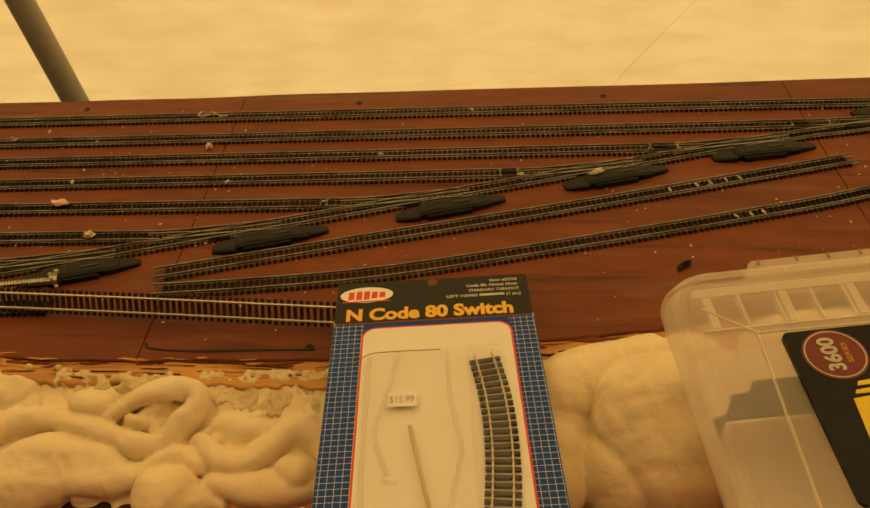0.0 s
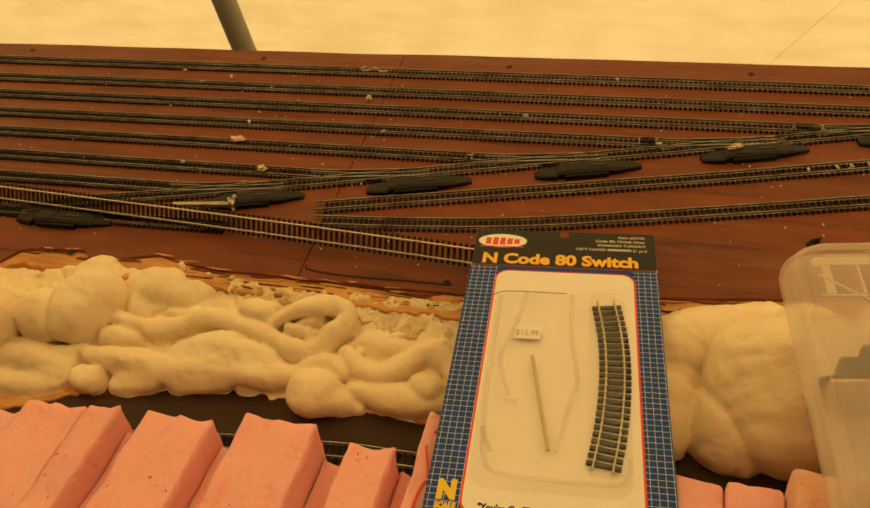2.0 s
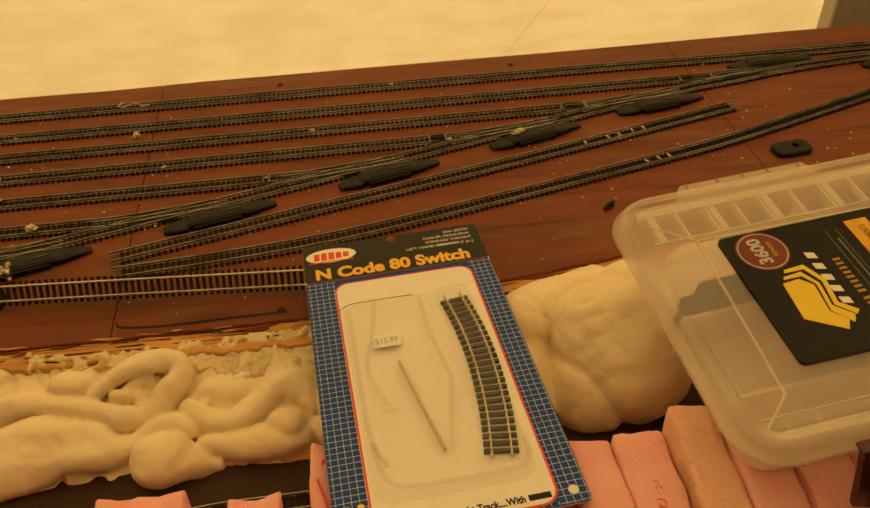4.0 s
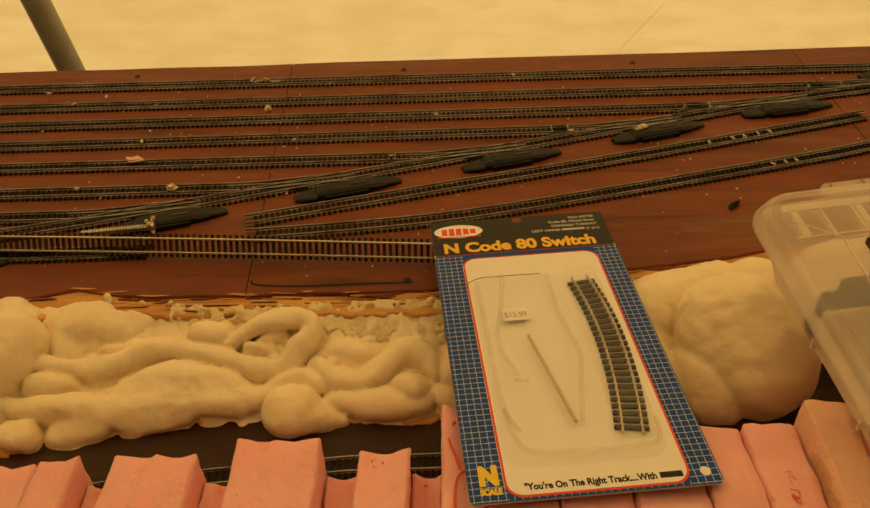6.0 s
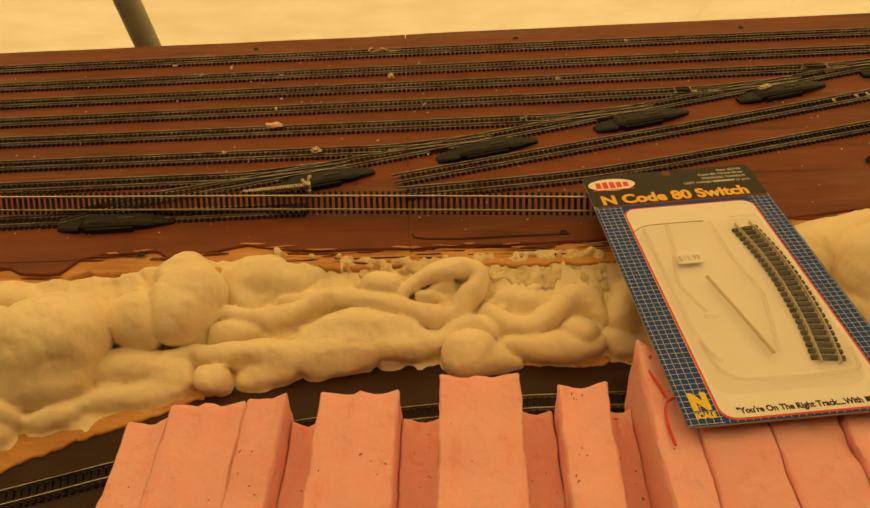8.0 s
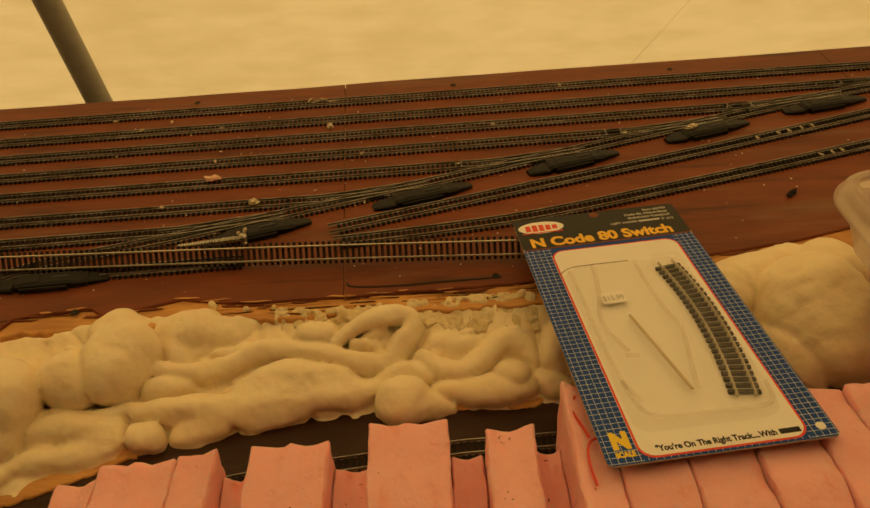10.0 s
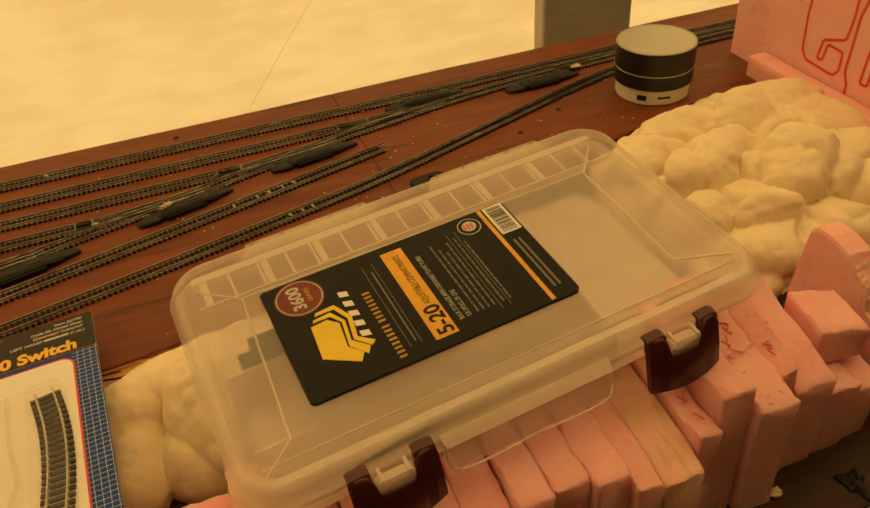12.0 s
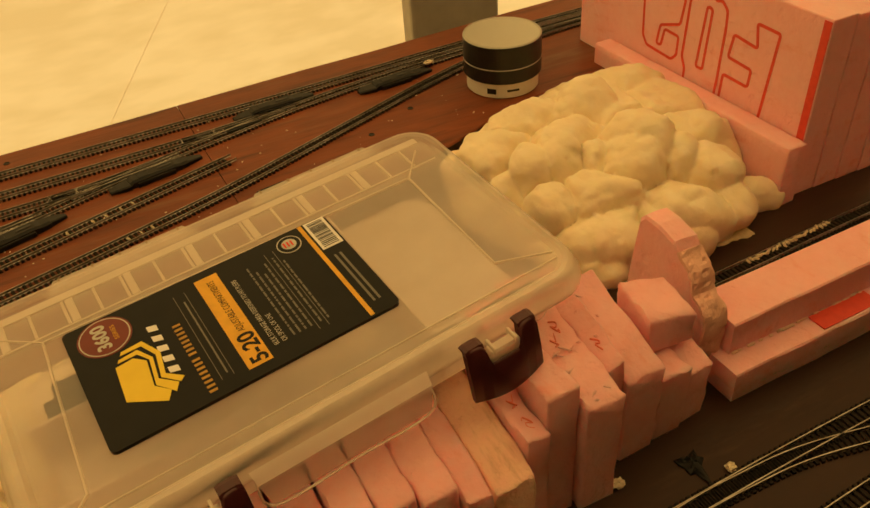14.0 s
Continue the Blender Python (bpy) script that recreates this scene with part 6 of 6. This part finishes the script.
for k in range(3):
    ink("seal_stripe", 0.1135 + 0.0020 * k, 0.1145 + 0.0020 * k, 0.0675, 0.0715, RED_INK, 0.0007)
ink("yellow_stripe", 0.1255, 0.1278, 0.0005, 0.0785, ORANGE_INK)
ink("barcode_field", 0.1290, 0.1408, 0.0545, 0.0785, CARD_WHITE)
s = 0.0560
while s < 0.0770:
    w = rnd.choice((0.0003, 0.0004, 0.0006))
    ink("barcode_bar", 0.1305, 0.1392, s, s + w, LABEL_BLACK, 0.0005)
    s += w + rnd.choice((0.0005, 0.0008, 0.0010))
for u in (0.1315, 0.1345):
    ink("fine_bar", u, u + 0.0012, 0.008, 0.048, DIM_INK)

# what lies in the tray
chassis = thing("locomotive_chassis", BOXM @ pose(-0.008, -0.020, -0.0430), "dark cast locomotive chassis seen through the box lid", "model part")
bm = bmesh.new()
block(bm, -0.013, 0.035, -0.009, 0.009, 0.004, 0.020, 0.001)
block(bm, -0.006, 0.030, -0.008, 0.008, 0.019, 0.030, 0.001)
part("frame_block", bm, GREY_METAL, chassis)
bm = bmesh.new()
block(bm, -0.019, -0.012, -0.004, 0.004, 0.0, 0.012, 0.001)
block(bm, -0.022, -0.019, -0.0015, 0.0015, 0.008, 0.014, 0.0005)
part("coupler", bm, BLACK, chassis)
for u in (-0.006, 0.022):
    bm = bmesh.new()
    block(bm, u - 0.006, u + 0.006, -0.006, 0.006, 0.0, 0.0045, 0.0008)
    part("truck", bm, BLACK, chassis)
rodp = thing("steel_rod", BOXM @ pose(0.055, -0.086, -0.0425, rz=6), "thin dark metal rod lying in the box tray", "rod")
bm = bmesh.new()
sweep(bm, [Vector((-0.045, 0, 0.0012)), Vector((0.045, 0, 0.0012))], [(0.0012 * math.cos(radians(a)), 0.0012 * math.sin(radians(a))) for a in range(0, 360, 45)])
part("rod_body", bm, GREY_METAL, rodp)

# ---- round loudspeaker ----
spk = thing("round_speaker", pose(0.757, 0.127, 0.0), "small round black loudspeaker with silver mesh top", "speaker")
SR = 0.0365
bm = bmesh.new()
disc(bm, SR * 0.93, 0.0, 0.0150, 48, bev=0.0012)
part("base", bm, WHITE_PLASTIC, spk, "white plastic base", smooth=False)
bm = bmesh.new()
disc(bm, SR, 0.0152, 0.0285, 64, bev=0.0004)
part("lower_band", bm, SPEAKER_BLACK, spk)
bm = bmesh.new()
disc(bm, SR + 0.0001, 0.0285, 0.0292, 64)
part("trim_ring", bm, PALE_INK, spk, "thin silver ring")
bm = bmesh.new()
disc(bm, SR, 0.0292, 0.0500, 64, bev=0.0004)
part("upper_band", bm, SPEAKER_BLACK, spk)
bm = bmesh.new()
loft(bm, [[(q * math.cos(k * math.pi / 32), q * math.sin(k * math.pi / 32), z) for k in range(64)] for q, z in ((SR, 0.0500), (SR - 0.0004, 0.0509), (SR - 0.0018, 0.0511), (SR - 0.0022, 0.0503))], cap=(False, False))
part("rim", bm, MESH_METAL, spk, smooth=True)
grille = bpy.data.materials.new("speaker_mesh")
grille.use_nodes = True
gnt, gp = grille.node_tree, grille.node_tree.nodes["Principled BSDF"]
gp.inputs["Metallic"].default_value, gp.inputs["Roughness"].default_value = 0.7, 0.45
gc, gv, gr = gnt.nodes.new("ShaderNodeTexCoord"), gnt.nodes.new("ShaderNodeTexVoronoi"), gnt.nodes.new("ShaderNodeValToRGB")
gv.inputs["Scale"].default_value, gv.inputs["Randomness"].default_value = 640.0, 0.0
gr.color_ramp.elements[0].position, gr.color_ramp.elements[0].color = 0.24, (0.12, 0.15, 0.14, 1)
gr.color_ramp.elements[1].position, gr.color_ramp.elements[1].color = 0.40, (0.62, 0.60, 0.54, 1)
gnt.links.new(gc.outputs["Object"], gv.inputs["Vector"])
gnt.links.new(gv.outputs["Distance"], gr.inputs["Fac"])
gnt.links.new(gr.outputs["Color"], gp.inputs["Base Color"])
bm = bmesh.new()
disc(bm, SR - 0.0020, 0.0490, 0.0505, 64)
part("grille", bm, grille, spk, "fine silver metal mesh")
for a, w, h, z in ((-138, 0.0085, 0.0050, 0.0072), (-104, 0.0115, 0.0018, 0.0078)):
    bm = bmesh.new()
    block(bm, -w / 2, w / 2, -0.0006, 0.0006, -h / 2, h / 2, 0.0002)
    sock = part("socket", bm, BLACK, spk)
    q = SR * 0.93
    sock.matrix_basis = Matrix.Translation((q * math.cos(radians(a)), q * math.sin(radians(a)), z)) @ Matrix.Rotation(radians(a + 90), 4, "Z")

# black control box on the lower deck
ob = thing("control_box", pose(-0.292, -0.266, DECK), "black plastic control box on the lower deck", "control box")
bm = bmesh.new()
loft(bm, [rrect(0.070 - 2 * i, 0.065 - 2 * i, 0.005, z, 4) for i, z in ((0.0, 0.0), (0.0, 0.018), (0.0015, 0.0215), (0.004, 0.0225))])
part("box_body", bm, BLACK, ob)
bm = bmesh.new()
block(bm, 0.037, 0.082, -0.030, 0.024, 0.0, 0.0045, 0.001)
part("base_plate", bm, BLACK, ob)

# ---- screws, crumbs and clutter ----
screw = thing("wood_screw", pose(-0.060, -0.0195, 0.0095, rz=192, ry=-3), "zinc wood screw with foam stuck on its head", "screw")
bm = bmesh.new()
prev = []
for k in range(48):
    x = 0.002 + k * 0.0009
    r = (0.0027 if k % 2 else 0.0019) * (1 - 0.25 * k / 48)
    prev.append([(x, r * math.cos(a * math.pi / 5), r * math.sin(a * math.pi / 5)) for a in range(10)])
prev.append([(0.047, 0.0002 * math.cos(a * math.pi / 5), 0.0002 * math.sin(a * math.pi / 5)) for a in range(10)])
loft(bm, prev)
part("thread", bm, STEEL, screw)
bm = bmesh.new()
loft(bm, [[(x, r * math.cos(a * math.pi / 8), r * math.sin(a * math.pi / 8)) for a in range(16)] for x, r in ((-0.0025, 0.0034), (-0.0015, 0.0042), (-0.0005, 0.0042), (0.0025, 0.0020))])
part("head", bm, STEEL, screw)
rnd = random.Random(8)
bm = bmesh.new()
for k in range(9):
    bmesh.ops.create_icosphere(bm, subdivisions=1, radius=rnd.uniform(0.0012, 0.0026), matrix=pose(rnd.uniform(-0.003, 0.003), rnd.uniform(-0.004, 0.004), rnd.uniform(-0.004, 0.006)))
part("stuck_foam", bm, DEBRIS, screw)


def lump(name, label, category, x, y, z, size, stretch=(1, 1, 1), turn=0, material=None, seed=0, count=6, group=""):
    """One ragged crumb."""
    ob = thing(name, pose(x, y, z, rz=turn), label, category, group)
    bm = bmesh.new()
    bmesh.ops.create_icosphere(bm, subdivisions=3, radius=1.0)
    for v in bm.verts:
        q = v.co.copy()
        f = 1.0 + 0.55 * noise.noise(q * 1.6 + Vector((seed * 3.1, 0, 0))) + 0.35 * noise.noise(q * 3.7 + Vector((0, seed * 1.7, 0)))
        v.co = Vector((q.x * stretch[0], q.y * stretch[1], max(-0.1, q.z * stretch[2] + 0.4))) * size * f
    part("crumb_body", bm, material or DEBRIS, ob)
    return ob


lump("foam_crumb", "pale pink foam chip lying on a track", "crumb", -0.101, 0.074, 0.0038, 0.0032, (2.2, 0.9, 0.45), 2, PINK_OLD, 1, 5, "foam crumbs")
lump("foam_crumb", "white foam crumb on the deck", "crumb", -0.011, 0.159, 0.0005, 0.0028, (1, 1, 0.8), 0, DEBRIS, 2, 5, "foam crumbs")
lump("foam_crumb", "white foam crumb on a track", "crumb", -0.134, 0.037, 0.0030, 0.0016, (1, 1, 0.8), 0, DEBRIS, 3, 4, "foam crumbs")
lump("foam_crumb", "white foam crumbs on a track", "crumb", -0.062, 0.036, 0.0030, 0.0034, (1.1, 1, 0.6), 0, DEBRIS, 4, 5, "foam crumbs")
lump("foam_crumb", "pale crumbs stuck on a switch machine", "crumb", 0.301, 0.1085, 0.0052, 0.0040, (1.4, 0.6, 0.45), 16, DEBRIS, 5, 6, "foam crumbs")
lump("track_clip", "small black track clip lying on the deck", "clip", 0.348, 0.008, 0.0005, 0.0030, (1.9, 0.7, 0.6), 35, BLACK, 6, 6)
for k, (x, y) in enumerate(((0.352, 0.0925), (0.372, 0.0985), (0.382, 0.1010), (0.394, 0.1050), (0.404, 0.1075), (0.392, 0.0600), (0.402, 0.0630), (0.411, 0.0650))):
    lump("foam_crumb", "white foam crumb lying between the rails", "crumb", x, y, 0.0014, 0.0011, (0.7, 2.2, 0.8), 14 + 9 * (k % 3), DEBRIS, 70 + k, 4, "foam crumbs")
for k, (x, y, turn) in enumerate(((-0.028, 0.2070, 20), (-0.020, 0.2100, -35), (-0.034, 0.2105, 70), (-0.012, 0.2060, 5))):
    lump("foam_crumb", "pale dry wisps caught on a track", "crumb", x, y, 0.0030, 0.0012, (3.6, 0.6, 0.7), turn, DEBRIS, 90 + k, 4, "foam crumbs")
for k, (x, y) in enumerate(((-0.215, 0.1905), (-0.185, 0.1700), (-0.160, 0.1830), (0.205, 0.2120), (0.135, 0.1420), (0.245, 0.1120), (0.02, 0.1040), (-0.105, 0.1050))):
    lump("foam_crumb", "white foam crumb on a track", "crumb", x, y, 0.0026, 0.0014, (1.5, 0.8, 0.7), 40 * k, DEBRIS, 100 + k, 4, "foam crumbs")
ob = thing("black_scrap", pose(0.631, -0.284, DECK), "flat black ragged plastic scrap lying on the lower deck", "scrap")
bm = bmesh.new()
r_ = random.Random(7)
reach = (0.0085, 0.0070, 0.0105, 0.006, 0.0055, 0.007, 0.010, 0.0075, 0.0055, 0.006, 0.0075, 0.006, 0.018, 0.007, 0.0055, 0.006)
ring0 = [(q * math.cos(k * math.pi / 8), q * math.sin(k * math.pi / 8)) for k, q in enumerate(reach)]
loft(bm, [[(x * e, y * e, z * (0.6 + 0.8 * r_.random()) if z else 0) for x, y in ring0] for z, e in ((0, 1.0), (0.0016, 0.97), (0.0028, 0.6), (0.0034, 0.25))])
part("scrap_body", bm, BLACK, ob)
lump("foam_crumb", "white crumb on the lower deck", "crumb", 0.647, -0.297, DECK + 0.001, 0.0028, (1, 1, 0.7), 0, DEBRIS, 51, 4, "foam crumbs")
lump("foam_crumb", "white crumb on the lower deck", "crumb", 0.588, -0.274, DECK, 0.0032, (1.2, 1, 0.6), 0, DEBRIS, 52, 4, "foam crumbs")
lump("black_scrap", "black plastic part standing behind the loudspeaker", "scrap", 0.815, 0.205, 0.001, 0.0050, (1.5, 0.9, 1.1), 10, BLACK, 9, 6)
for k in range(24):
    lump("foam_crumb", "golden crumbs lying between the rails", "crumb", 0.785 + 0.0036 * k, -0.1690 + 0.0040 * k / 24 + 0.0008 * math.sin(k * 2.3), DECK + 0.0018, 0.0013, (0.7, 1.8, 0.9), 17 * k, DEBRIS, 30 + k, 4, "foam crumbs")
lump("foam_crumb", "pale crumbs on the rails by the loudspeaker", "crumb", 0.715, 0.2, 0.003, 0.0035, (1.6, 0.8, 0.5), 10, DEBRIS, 10, 7, "foam crumbs")
ob = thing("mount_plate", pose(0.507, 0.060, 0.0, rz=8), "black plastic plate with a hole lying on the deck", "plate")
bm = bmesh.new()
loft(bm, [rrect(0.030 - 2 * i, 0.017 - 2 * i, 0.005, z, 4) for i, z in ((0, 0), (0, 0.0035), (0.0006, 0.0042))], cap=(True, False))
loft(bm, [rrect(0.0288, 0.0158, 0.005, 0.0042, 4), [(0.0035 + 0.0028 * math.cos(radians(90 * q + 90 * k / 4)), 0.001 + 0.0028 * math.sin(radians(90 * q + 90 * k / 4)), 0.0042) for q in range(4) for k in range(5)], [(0.0035 + 0.0028 * math.cos(radians(90 * q + 90 * k / 4)), 0.001 + 0.0028 * math.sin(radians(90 * q + 90 * k / 4)), 0.0010) for q in range(4) for k in range(5)]], cap=(False, True))
part("plate_body", bm, BLACK, ob)
for x, y in ((-0.165, -0.080), (0.118, -0.068), (-0.146, 0.227), (0.104, 0.232), (0.318, 0.238), (-0.42, 0.222), (0.61, 0.105), (0.66, 0.13)):
    ob = thing("nail_hole", pose(x, y, -0.0002), "dark countersunk nail hole in the deck", "nail", "nail holes")
    bm = bmesh.new()
    loft(bm, [[(r * math.cos(k * math.pi / 8), r * math.sin(k * math.pi / 8), z) for k in range(16)] for r, z in ((0.0028, 0.0002), (0.0025, 0.0007), (0.0018, 0.0005), (0.0011, 0.0003))])
    part("nail_head", bm, BLACK, ob)
rnd = random.Random(17)
bm = bmesh.new()
for k in range(70):
    x0, x1, yb, z, rdg = rnd.choice(LEFT_ROW)
    r = rnd.uniform(0.0002, 0.0005)
    y = rnd.uniform(-0.27, yb - 0.004)
    top = z + 0.003 * (yb - y) / (yb + 0.305)
    bmesh.ops.create_icosphere(bm, subdivisions=1, radius=r, matrix=pose(rnd.uniform(x0 + 0.003, x1 - 0.003), y, top + 0.0004, 0, 0, rnd.uniform(0, 180)) @ Matrix.Diagonal((rnd.uniform(1, 3), 1, 0.5, 1)))
tagged(part("dirt_speck", bm, mat("dark_dirt", (0.26, 0.10, 0.06), 0.8)), "dark specks of dirt on the pink foam", "dirt", kind="stuff")
rnd = random.Random(21)
bm = bmesh.new()
for k in range(420):
    x, y = rnd.uniform(-0.45, 0.8), rnd.uniform(-0.07, 0.22)
    if y < front_edge(x) + 0.005:
        continue
    r = rnd.uniform(0.0002, 0.0007) * (1.6 if rnd.random() < 0.08 else 1)
    bmesh.ops.create_icosphere(bm, subdivisions=1, radius=r, matrix=pose(x, y, r * 0.3 + (0.0018 if rnd.random() < 0.4 else 0), 0, 0, rnd.uniform(0, 180)) @ Matrix.Diagonal((rnd.uniform(1, 2.5), 1, 0.6, 1)))
tagged(part("foam_dust", bm, DEBRIS), "pale specks of foam dust strewn on deck and tracks", "dust", kind="stuff")
